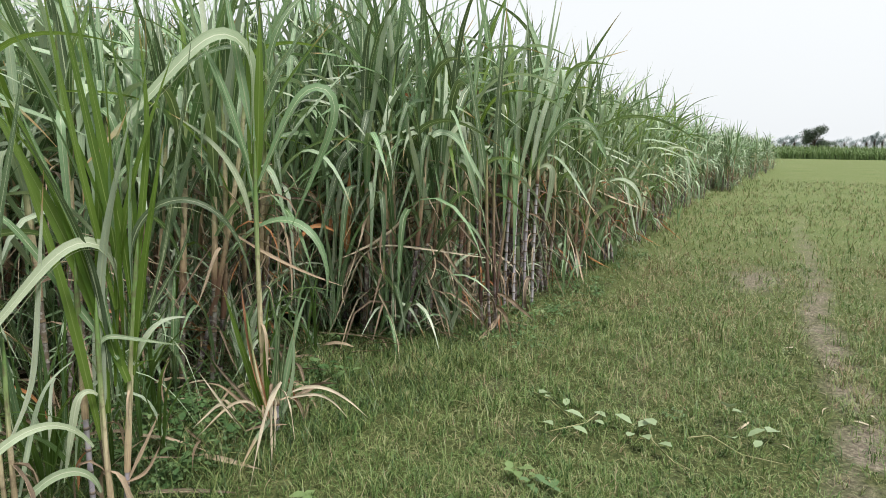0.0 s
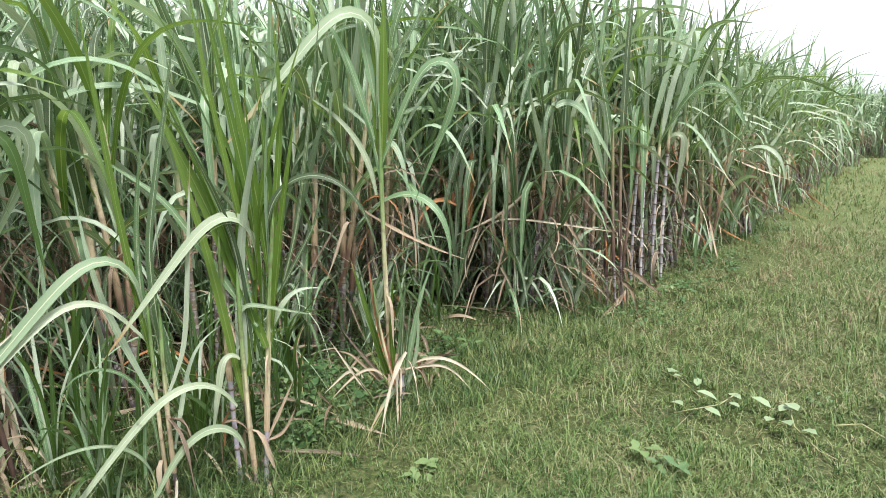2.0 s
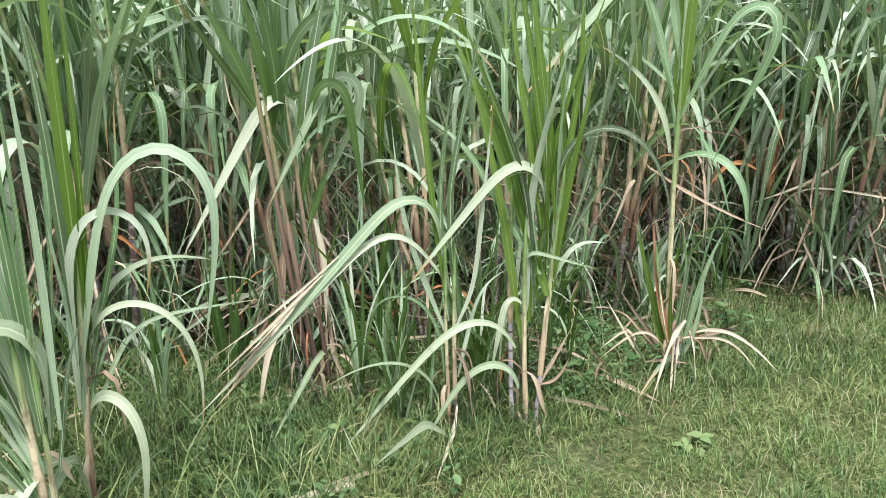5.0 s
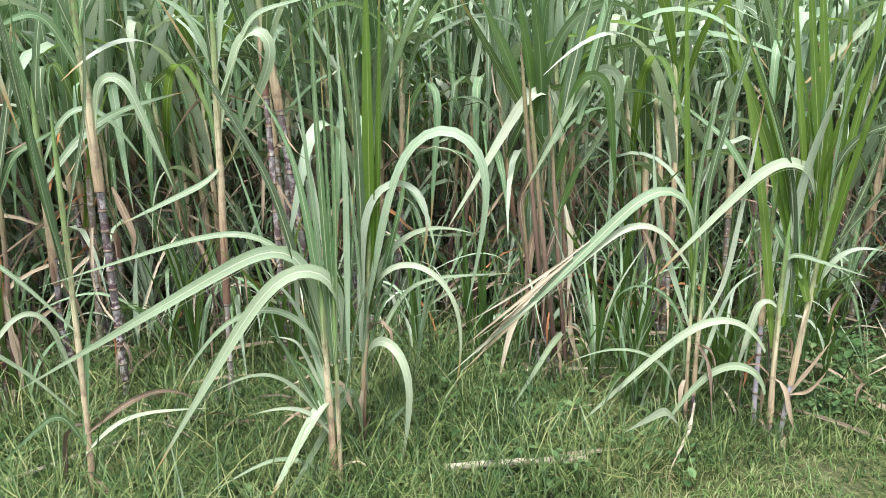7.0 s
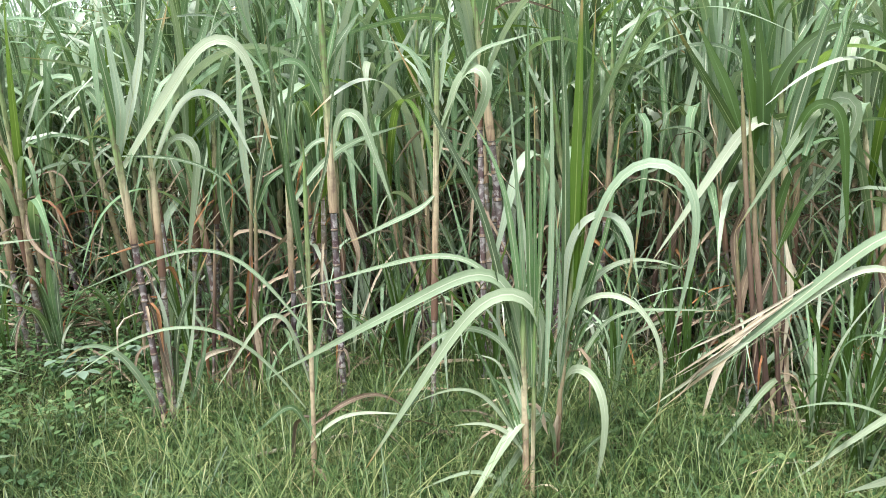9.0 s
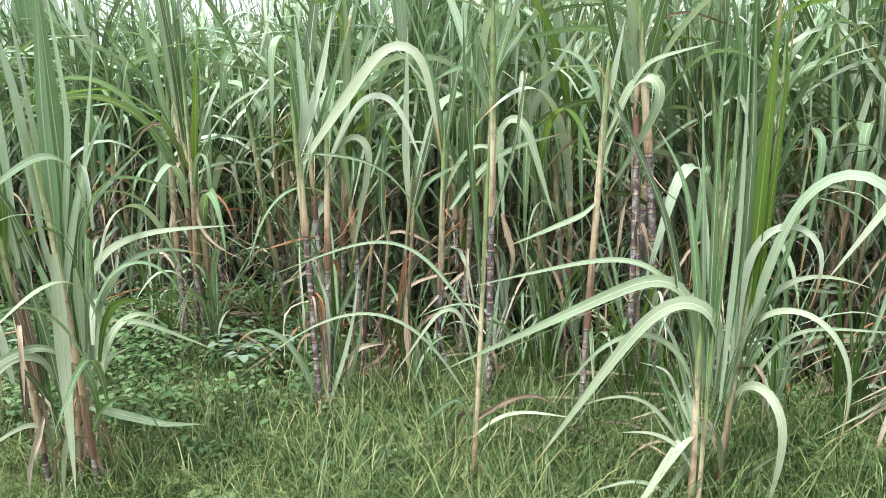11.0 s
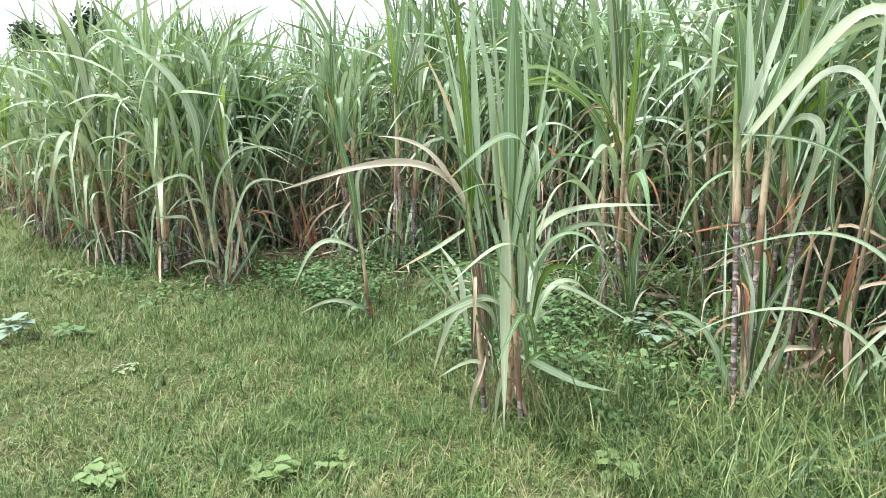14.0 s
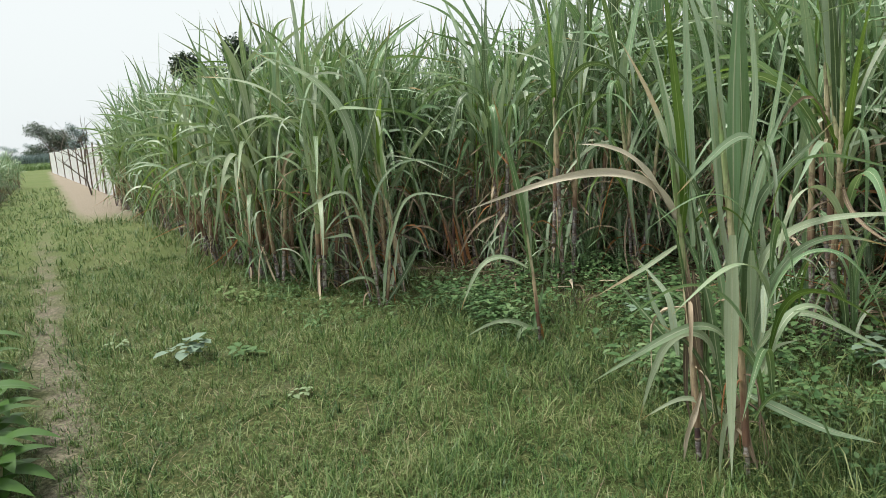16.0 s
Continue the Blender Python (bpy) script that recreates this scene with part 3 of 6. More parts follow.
def turf_spots(rng, share=1.0):
    """Places of tufts over the verge, thinner further off, on the trodden line and on worn spots."""
    xs, ys, ss = [], [], []
    for r0, r1, per, size in RINGS:
        n = int(per * share * math.pi * (r1 * r1 - r0 * r0))
        r = np.sqrt(rng.uniform(r0 * r0, r1 * r1, n))
        a = rng.uniform(0, 2 * np.pi, n)
        x, y = r * np.cos(a) - 0.3, r * np.sin(a)
        keep = (y > -1.9 - 0.06 * np.abs(x) - np.abs(rng.normal(0, 0.35, n))) & (y < 3.4)
        bare = np.exp(-((y + 0.46 + 0.1 * np.sin(x * 0.9)) / 0.10) ** 2) * (np.abs(x) < 16)
        keep &= rng.random(n) > 0.85 * bare
        keep &= rng.random(n) > 0.8 * np.exp(-((x - 8.45) / 0.9) ** 2 - ((y - 0.15) / 0.35) ** 2)
        keep &= ~((x < -16.5) & (y > 0.2) & (y < 2))
        keep &= rng.random(n) < 0.38 + 0.65 * rough_noise(x, y, 2.3) + 0.5 * (rough_noise(x, y, 13.0) - 0.3)
        keep &= rng.random(n) < 1 - 0.7 * np.clip((y - 2.6) / 0.8, 0, 1)
        xs.append(x[keep]), ys.append(y[keep]), ss.append(np.full(keep.sum(), size))
    return np.concatenate(xs), np.concatenate(ys), np.concatenate(ss)


def build_lawn():
    rng = np.random.default_rng(11)
    cx, cy, cs = turf_spots(rng)
    tall = 0.35 + 1.5 * rough_noise(cx, cy, 1.5) * rough_noise(cx, cy + 2.0, 11.0) * (0.9 + 1.0 * rng.random(len(cx)))
    k = 6
    x = np.repeat(cx, k) + rng.normal(0, 0.012, len(cx) * k) * np.repeat(cs, k)
    y = np.repeat(cy, k) + rng.normal(0, 0.012, len(cx) * k) * np.repeat(cs, k)
    s, tall = np.repeat(cs, k), np.repeat(tall, k)
    n = len(x)
    length = rng.gamma(5.0, 0.0155, n) * tall * s ** 0.7 + 0.018
    tilt = np.clip(rng.gamma(2.2, 0.28, n), 0.03, 1.35)
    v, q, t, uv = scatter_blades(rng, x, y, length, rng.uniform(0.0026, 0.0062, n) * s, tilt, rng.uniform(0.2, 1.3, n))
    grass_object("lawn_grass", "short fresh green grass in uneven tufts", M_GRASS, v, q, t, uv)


def build_dead_grass():
    """Straw-coloured stems lying in the turf, thickest on worn patches."""
    rng = np.random.default_rng(19)
    x, y, s = turf_spots(rng, 0.55)
    worn = rough_noise(x + 5.0, y, 1.9) + 0.35 * np.exp(-((x + 3.9) / 0.8) ** 2 - ((y - 0.25) / 0.5) ** 2) + 0.25 * np.exp(-((x - 8.4) / 1.2) ** 2 - ((y - 0.2) / 0.5) ** 2)
    keep = rng.random(len(x)) < np.clip((worn - 0.50) * 3.5, 0.05, 0.8)
    x, y, s = x[keep], y[keep], s[keep]
    n = len(x)
    v, q, t, uv = scatter_blades(rng, x, y, rng.gamma(4.0, 0.022, n) * s ** 0.7 + 0.02, rng.uniform(0.0018, 0.0042, n) * s, rng.uniform(0.7, 1.45, n), rng.uniform(-0.1, 0.3, n))
    grass_object("dead_grass", "straw-coloured dead grass stems lying in the turf", M_STRAW, v, q, t, uv)


def build_tall_grass():
    rng = np.random.default_rng(12)
    n = 190000
    x, y = rng.uniform(-5.5, 5.2, n), rng.uniform(1.25, 4.2, n)
    middle = np.exp(-((x + 0.6) / 2.0) ** 2)
    edge = 1.95 - 0.35 * middle + 0.45 * (hill_noise(x, y * 0, 1.1) - 0.5)
    keep = (y > edge) & (rng.random(n) < (0.4 + 0.6 * middle) * np.exp(-np.maximum(0, y - 2.9) / 0.7) * (0.25 + 1.1 * rough_noise(x, y, 3.0)))
    x, y, m = x[keep], y[keep], middle[keep]
    k = len(x)
    length = rng.gamma(3.4, 0.054, k) * (0.5 + 0.6 * m) * (0.45 + 1.0 * rough_noise(x, y, 4.0)) + 0.05
    v, q, t, uv = scatter_blades(rng, x, y, length, rng.uniform(0.0024, 0.0056, k), rng.uniform(0.02, 0.7, k), rng.uniform(0.3, 1.9, k), 3)
    grass_object("tall_grass", "long thin green grass growing round the cane stools", M_TALL, v, q, t, uv)


build_lawn()
build_dead_grass()
build_tall_grass()


# ---- the standing cane behind the edge ----
def rows_patch(seed, size, clumps, per, n, tall=1.0, dry=5, leaves=9, bare=(0.3, 0.6), fill=4):
    rng = random.Random(seed)
    g = Geo()
    for i in range(clumps):
        cx, cy = rng.uniform(-size / 2, size / 2), rng.uniform(-size / 2, size / 2)
        for j in range(per):
            b = (cx + rng.gauss(0, 0.09), cy + rng.gauss(0, 0.09), -0.02)
            h = tall * rng.uniform(1.3, 1.95)
            lean = (rng.gauss(0, 0.10), rng.gauss(0, 0.10))
            build_rows(g, stalk_plan(rng, b, h, lean, rng.uniform(*bare), leaves, dry, 0, 1.05), n)
        for j in range(fill):
            build_rows(g, tiller_plan(rng, (cx + rng.gauss(0, 0.16), cy + rng.gauss(0, 0.16)), rng.uniform(0.6, 1.25)), n)
    return g.mesh("cane_rows", ROWS)


field = thing("sugarcane_field", "dense tall green sugarcane crop with brown dry lower leaves", "crop", kind="stuff")
NEAR = [rows_patch(100 + i, 1.3, 4, 5, 8, 1.0, 12, 13, (0.2, 0.55), 15) for i in range(5)]
FAR = [rows_patch(200 + i, 2.2, 7, 5, 6, 1.0, 4, 11, (0.12, 0.4)) for i in range(4)]


def place_rows(meshes, x, y, turn, scale):
    ob = new("cane_rows", random.choice(meshes))
    ob.parent = field
    ob.matrix_basis = pose(x, y, 0, 0, 0, turn) @ Matrix.Diagonal((scale, scale, scale * random.uniform(0.94, 1.06), 1))


def edge_y(x):
    """The front of the standing cane along the verge."""
    if x > 4:
        return 2.5 - max(0, x - 8) * 0.045
    if x < -7.9:
        return 1.75 - max(0, -x - 12) * 0.015 + 0.7 * math.exp(-((x + 6.4) / 1.2) ** 2)
    return 3.9 + 0.9 * math.exp(-((x + 3.8) / 1.5) ** 2) - 0.5 * math.exp(-((x - 2.2) / 1.2) ** 2)


random.seed(5)
for i in range(-12, 13):
    x = i * 1.15
    for r in range(5):
        if abs(x) > 9 and r > 2:
            continue
        y = edge_y(x) + 0.65 + r * 1.1
        place_rows(NEAR, x + random.uniform(-0.2, 0.2), y + random.uniform(-0.15, 0.15), random.choice((0, 90, 180, 270)) + random.uniform(-15, 15), (random.uniform(0.95, 1.1) + 0.03 * r) * (1 + 0.13 * math.exp(-((x + 3.4) / 2.6) ** 2) + 0.06 * math.exp(-((x - 6.0) / 2.0) ** 2)))
for i in range(-7, 8):
    place_rows(FAR, i * 2.0 + random.uniform(-0.3, 0.3), 10.5 + random.uniform(-0.3, 0.3), random.uniform(0, 360), 1.3)
x = 15.0
while x < 54:
    for r in range(2):
        place_rows(FAR, x, edge_y(x) + 0.75 + 1.9 * r + random.uniform(-0.2, 0.2), random.choice((0, 90, 180, 270)), random.uniform(0.85, 0.95) * (1 - (x - 15) * 0.003))
    x += 2.0
x = -15.0
while x > -24:
    for r in range(3):
        place_rows(FAR, x, edge_y(x) + 0.75 + 1.9 * r + random.uniform(-0.2, 0.2), random.choice((0, 90, 180, 270)), random.uniform(1.0, 1.12))
    x -= 2.0


# ---- cane stools along the verge, one by one ----
KINDS = {"green": M_GREEN, "young": M_YOUNG, "pale": M_PALE_SHEEN, "half_dry": M_HALF, "dry": M_DRY, "rust": M_RED, "dark": M_DARK, "straw": M_TAN}


M_RIB = plain("leaf_midrib", (0.50, 0.53, 0.36), (0.36, 0.41, 0.23), 30.0, 0.45, 0.001)
M_RING = plain("cane_ring", (0.20, 0.165, 0.135), (0.060, 0.042, 0.036), 45.0, 0.6, 0.001)


def cane(c, foot, top, radius, bare, rag=4, skin=None, husk=None):
    """A cane with its sheath; bare: the share of its height without sheath."""
    b, t = np.array([foot[0], foot[1], -0.02]), np.array(top)
    bow = ((foot[1] - top[1]) * 0.05, 0.01)
    upto = min(1.0, bare + 0.05)
    st = part("stalk", jointed(Geo(), b, t, bow, radius * 0.52, 0.085, 12, upto=upto), skin or M_STALK, c)
    joints = max(2, int(np.linalg.norm(t - b) * upto / 0.085))
    for i in range(1, joints if bare > 0.12 else 0):
        q = np.array([-0.004, -0.001, 0.003, 0.006]) / np.linalg.norm(t - b) + i / joints * upto
        part("node_ring", tube(Geo(), stem_path(b, t, bow, q), radius * np.array([0.53, 0.60, 0.59, 0.53]), [0, 0.3, 0.7, 1], 12), M_RING, st)
    part("sheath", wrapped(Geo(), b, t, bow, bare, 1.04, radius * 0.64, radius * 0.48, 12), husk or M_SHEATH, c)
    rng = random.Random(int(foot[0] * 1000) * 31 + int(top[2] * 1000))
    for i in range(rag):
        at = stem_path(b, t, bow, [rng.uniform(0.02, 0.62)])[0]
        g = blade(Geo(), at, rng.uniform(0, 360), rng.uniform(-40, 85), rng.uniform(-89, -70), rng.uniform(0.1, 0.4), 0.06, rng.uniform(0.14, 0.42), rng.uniform(0.014, 0.03),
                  rng.uniform(-160, 160), rng.uniform(-40, 40), n=8, fold=0.9, wave=0.2)
        part("dry_leaf", g, M_RED if rng.random() < 0.18 else M_DRY, c)


def leaf(c, foot, phi, e0, e1, bend, soft, length, width, roll, kind):
    dry = kind in ("dry", "rust", "straw")
    # Sky sheen is painted on drooping leaves only; upright ones use plain green.
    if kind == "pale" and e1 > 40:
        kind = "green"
    soft = max(soft, 0.042)
    g = blade(Geo(), foot, phi, e0, e1, bend, soft, length, width * (1.05 if dry else 0.8 if e1 < 40 or kind == "young" else 0.74), 14 if roll > 0 else -14, 0.0, n=30,
              fold=0.75 if dry else 0.38, wave=0.16 if dry else 0.05, roll=roll, foot=0.45)
    ob = part("dry_leaf" if dry else "leaf", g, KINDS[kind], c)
    if kind in ("green", "pale", "half_dry") and width > 0.03:
        rib = blade(Geo(), foot, phi, e0, e1, bend, soft, length * 0.93, width * 0.042, 14 if roll > 0 else -14, 0.0, n=30, fold=0.0, roll=roll, foot=1.0, lift=0.0025)
        part("midrib", rib, M_RIB, ob, "pale raised midrib")


def along(foot, phi, e0, e1, c, d, length, share):
    """The point of a leaf at a share of its length."""
    q = np.linspace(0, 1, 31)
    g = 1 / (1 + np.exp(-(q - c) / d))
    rise = np.radians(e0 + (e1 - e0) * (g - g[0]) / (g[-1] - g[0]))
    k = max(1, int(share * 30))
    run, up = np.cos(rise[:k]).sum() * length / 30, np.sin(rise[:k]).sum() * length / 30
    return (foot[0] + run * math.cos(radians(phi)), foot[1] + run * math.sin(radians(phi)), foot[2] + up)


def clump_p():
    c = thing("sugarcane_clump", "slender upright canes with purple feet and tall yellowish-green leaves", "sugarcane", "cane stools along the verge", (1.70, 2.25, 0))
    cane(c, (-0.07, -0.09), (0.00, -0.14, 0.97), 0.019, 0.26, 4, M_WAX)
    cane(c, (-0.10, -0.07), (-0.11, -0.06, 0.78), 0.018, 0.10, 4)
    cane(c, (-0.12, 0.01), (-0.13, 0.01, 0.90), 0.020, 0.52, 4, M_WAX)
    for i in range(11):
        leaf(c, (-0.11 + 0.012 * i, -0.04 - 0.01 * i, 0.38 + 0.05 * i), 130 + 137 * i, 82 + (i * 7) % 8, 76 - (i * 11) % 19, 0.5, 0.1, 1.30 - 0.06 * (i % 4), 0.046 + 0.004 * (i % 3), -60 + 24 * (i % 6), ("young", "green", "young", "pale")[i % 4])
    leaf(c, (-0.04, -0.12, 0.60), 121, 72, 64, 0.50, 0.12, 1.20, 0.072, -56, "young")
    leaf(c, (-0.06, -0.10, 0.66), 124, 77, 66, 0.55, 0.12, 1.12, 0.060, -50, "young")
    leaf(c, (-0.02, -0.13, 0.62), -62, 82, 78, 0.50, 0.12, 0.95, 0.056, 55, "young")
    leaf(c, (-0.05, -0.10, 0.88), 121, 93, 81, 0.18, 0.03, 1.25, 0.041, -56, "young")
    leaf(c, (-0.01, -0.13, 0.90), 119, 86, 82, 0.19, 0.02, 1.14, 0.049, -58, "young")
    leaf(c, (-0.06, -0.10, 0.88), 154, 81, 84, 0.67, 0.14, 1.17, 0.041, -54, "young")
    leaf(c, (-0.00, -0.14, 0.88), -61, 100, -83, 0.49, 0.15, 0.99, 0.036, 64, "green")
    leaf(c, (0.01, -0.15, 0.78), -48, 72, 81, 0.28, 0.05, 1.14, 0.031, 57, "green")
    leaf(c, (-0.04, -0.11, 0.90), -39, 91, 67, 0.74, 0.03, 0.73, 0.041, 56, "pale")
    leaf(c, (-0.04, -0.11, 0.78), 164, 90, -49, 0.35, 0.05, 1.10, 0.057, -53, "pale")
    leaf(c, (-0.06, -0.10, 0.69), 121, 57, 32, 0.64, 0.04, 0.97, 0.042, -53, "green")
    leaf(c, (-0.02, -0.13, 0.66), -39, 68, -11, 0.65, 0.14, 0.30, 0.032, 50, "green")
    leaf(c, (-0.12, -0.05, 0.56), 166, 53, -78, 0.13, 0.03, 0.40, 0.037, -52, "pale")
    leaf(c, (-0.00, -0.14, 0.78), -55, 60, 77, 0.63, 0.02, 0.58, 0.026, 52, "green")
    leaf(c, (-0.07, -0.09, 0.76), 135, 83, 71, 0.22, 0.02, 0.98, 0.031, -49, "green")
    leaf(c, (-0.00, -0.14, 0.95), -21, 82, 93, 0.62, 0.07, 0.99, 0.036, 48, "young")
    leaf(c, (-0.11, -0.05, 0.66), -58, 86, -10, 0.29, 0.03, 0.41, 0.024, 63, "pale")
    leaf(c, (-0.05, -0.10, 0.20), -50, 64, 66, 0.49, 0.02, 0.29, 0.020, 52, "dry")
    leaf(c, (-0.06, -0.10, 0.20), -49, 16, 66, 0.37, 0.10, 0.20, 0.017, 65, "dry")


clump_p()


def clump_q3():
    c = thing("sugarcane_clump", "short leafy cane with an orange-tinged foot and arching pale leaves", "sugarcane", "cane stools along the verge", (1.27, 2.25, 0))
    cane(c, (0.04, 0.04), (0.04, 0.04, 0.70), 0.015, 0.25, 4)
    cane(c, (0.02, 0.06), (0.01, 0.06, 0.75), 0.013, 0.10, 4)
    leaf(c, (0.05, 0.04, 0.51), -34, 93, 78, 0.39, 0.04, 1.35, 0.042, 62, "pale")
    leaf(c, (0.01, 0.06, 0.60), 140, 83, 86, 0.32, 0.11, 1.36, 0.036, -53, "young")
    leaf(c, (-0.00, 0.07, 0.79), 173, 86, -45, 0.19, 0.042, 1.38, 0.056, -51, "half_dry")
    for i in range(6):
        foot = along((0.00, 0.07, 0.79), 173, 86, -45, 0.19, 0.042, 1.38, 0.52 + 0.05 * i)
        leaf(c, foot, 170 + 2.2 * i, -38 - 2 * (i % 3), -30 - 9 * (i % 4), 0.5, 0.15, 0.62 - 0.06 * i, 0.013 + 0.003 * (i % 3), -75 + 22 * i, "straw")
    leaf(c, (0.00, 0.07, 0.70), 173, 55, -41, 0.22, 0.03, 1.31, 0.038, -52, "pale")
    leaf(c, (0.25, -0.09, 0.39), 167, 63, -46, 0.19, 0.08, 1.03, 0.040, -55, "pale")
    leaf(c, (0.26, -0.10, 0.21), 166, 78, -60, 0.24, 0.12, 0.65, 0.041, -65, "pale")
    leaf(c, (-0.02, 0.08, 0.11), 174, 88, -28, 0.31, 0.28, 0.67, 0.019, -60, "pale")
    leaf(c, (0.02, 0.06, -0.03), -129, 34, 20, 0.50, 0.02, 1.38, 0.045, -55, "pale")
    leaf(c, (0.04, 0.04, 0.13), -130, -33, 1, 0.19, 0.03, 0.49, 0.028, -51, "straw")
    leaf(c, (-0.00, 0.07, 0.26), 160, 89, -92, 0.81, 0.19, 0.65, 0.022, -62, "green")
    leaf(c, (0.03, 0.04, 0.46), -32, 64, 84, 0.21, 0.05, 0.96, 0.032, 51, "green")
    leaf(c, (0.02, 0.06, 0.51), 135, 85, 101, 0.54, 0.14, 1.00, 0.037, -59, "green")
    leaf(c, (0.01, 0.07, 0.46), 143, 69, 87, 0.55, 0.12, 0.87, 0.037, -50, "green")
    leaf(c, (0.05, 0.04, 0.26), 3, 74, 13, 0.73, 0.09, 0.55, 0.024, 48, "green")


clump_q3()


def clump_bc():
    c = thing("sugarcane_clump", "stool of brown-sheathed canes with broad dark green drooping leaves", "sugarcane", "cane stools along the verge", (0.88, 2.80, 0))
    cane(c, (0.04, 0.02), (-0.10, 0.07, 1.21), 0.020, 0.15, 6, husk=M_SHEATH_OLD)
    cane(c, (0.01, 0.05), (-0.13, 0.10, 1.34), 0.020, 0.20, 6, husk=M_SHEATH_OLD)
    cane(c, (0.09, 0.04), (-0.01, 0.08, 1.19), 0.017, 0.10, 6, husk=M_SHEATH_OLD)
    cane(c, (0.14, 0.10), (0.06, 0.13, 1.00), 0.015, 0.30, 6, husk=M_SHEATH_OLD)
    cane(c, (-0.02, 0.11), (-0.11, 0.14, 0.76), 0.015, 0.40, 6, husk=M_SHEATH_OLD)
    leaf(c, (-0.03, 0.16, 1.30), 4, 86, -74, 0.66, 0.20, 1.02, 0.063, 56, "dark")
    leaf(c, (0.03, 0.10, 1.28), 5, 76, -94, 0.68, 0.08, 0.56, 0.062, 58, "dark")
    leaf(c, (0.05, 0.09, 1.22), -40, 76, -84, 0.33, 0.03, 0.92, 0.056, 64, "dark")
    leaf(c, (0.12, 0.06, 1.06), -178, 121, -60, 0.40, 0.02, 1.22, 0.068, -66, "pale")
    leaf(c, (-0.05, 0.17, 1.09), -174, 117, -57, 0.29, 0.02, 1.18, 0.069, -50, "pale")
    leaf(c, (-0.07, 0.18, 1.26), 177, 96, 80, 0.14, 0.02, 0.62, 0.097, -55, "dark")
    leaf(c, (-0.03, 0.16, 1.31), 140, 87, 81, 0.45, 0.05, 0.60, 0.086, -55, "dark")
    leaf(c, (-0.12, 0.19, 1.38), 149, 70, 64, 0.36, 0.02, 0.51, 0.074, -61, "dark")
    leaf(c, (0.05, 0.09, 1.31), 1, 80, 76, 0.26, 0.05, 0.60, 0.073, 62, "green")
    leaf(c, (0.11, 0.07, 1.26), 9, 76, 82, 0.71, 0.10, 0.67, 0.068, 52, "green")
    leaf(c, (0.15, 0.05, 1.37), -36, 78, 80, 0.67, 0.14, 0.52, 0.062, 52, "pale")
    leaf(c, (0.04, 0.09, 0.85), -10, 69, 13, 0.69, 0.03, 0.37, 0.046, 49, "dark")
    leaf(c, (0.01, 0.10, 0.95), 1, 76, 32, 0.70, 0.02, 0.36, 0.051, 48, "dark")
    leaf(c, (-0.07, 0.17, 1.07), -37, -110, -81, 0.30, 0.02, 0.60, 0.040, 63, "dry")
    leaf(c, (0.06, 0.08, 0.89), -40, -75, -93, 0.26, 0.16, 0.52, 0.034, 49, "straw")
    leaf(c, (-0.03, 0.16, 0.84), -174, -73, -91, 0.33, 0.11, 0.60, 0.041, -60, "dry")
    leaf(c, (0.02, 0.07, 0.78), 180, -72, -80, 0.36, 0.02, 0.56, 0.037, -57, "dry")
    leaf(c, (-0.02, 0.04, 0.57), -180, -45, -79, 0.37, 0.11, 0.63, 0.037, -52, "dry")
    leaf(c, (0.10, 0.12, 0.37), -143, -78, -41, 0.39, 0.08, 0.45, 0.036, -60, "dry")
    leaf(c, (0.12, 0.11, 0.38), -71, -85, -56, 0.41, 0.08, 0.41, 0.033, 64, "dry")
    leaf(c, (0.11, 0.11, 0.26), -133, 2, -19, 0.24, 0.03, 0.69, 0.040, -48, "pale")


clump_bc()


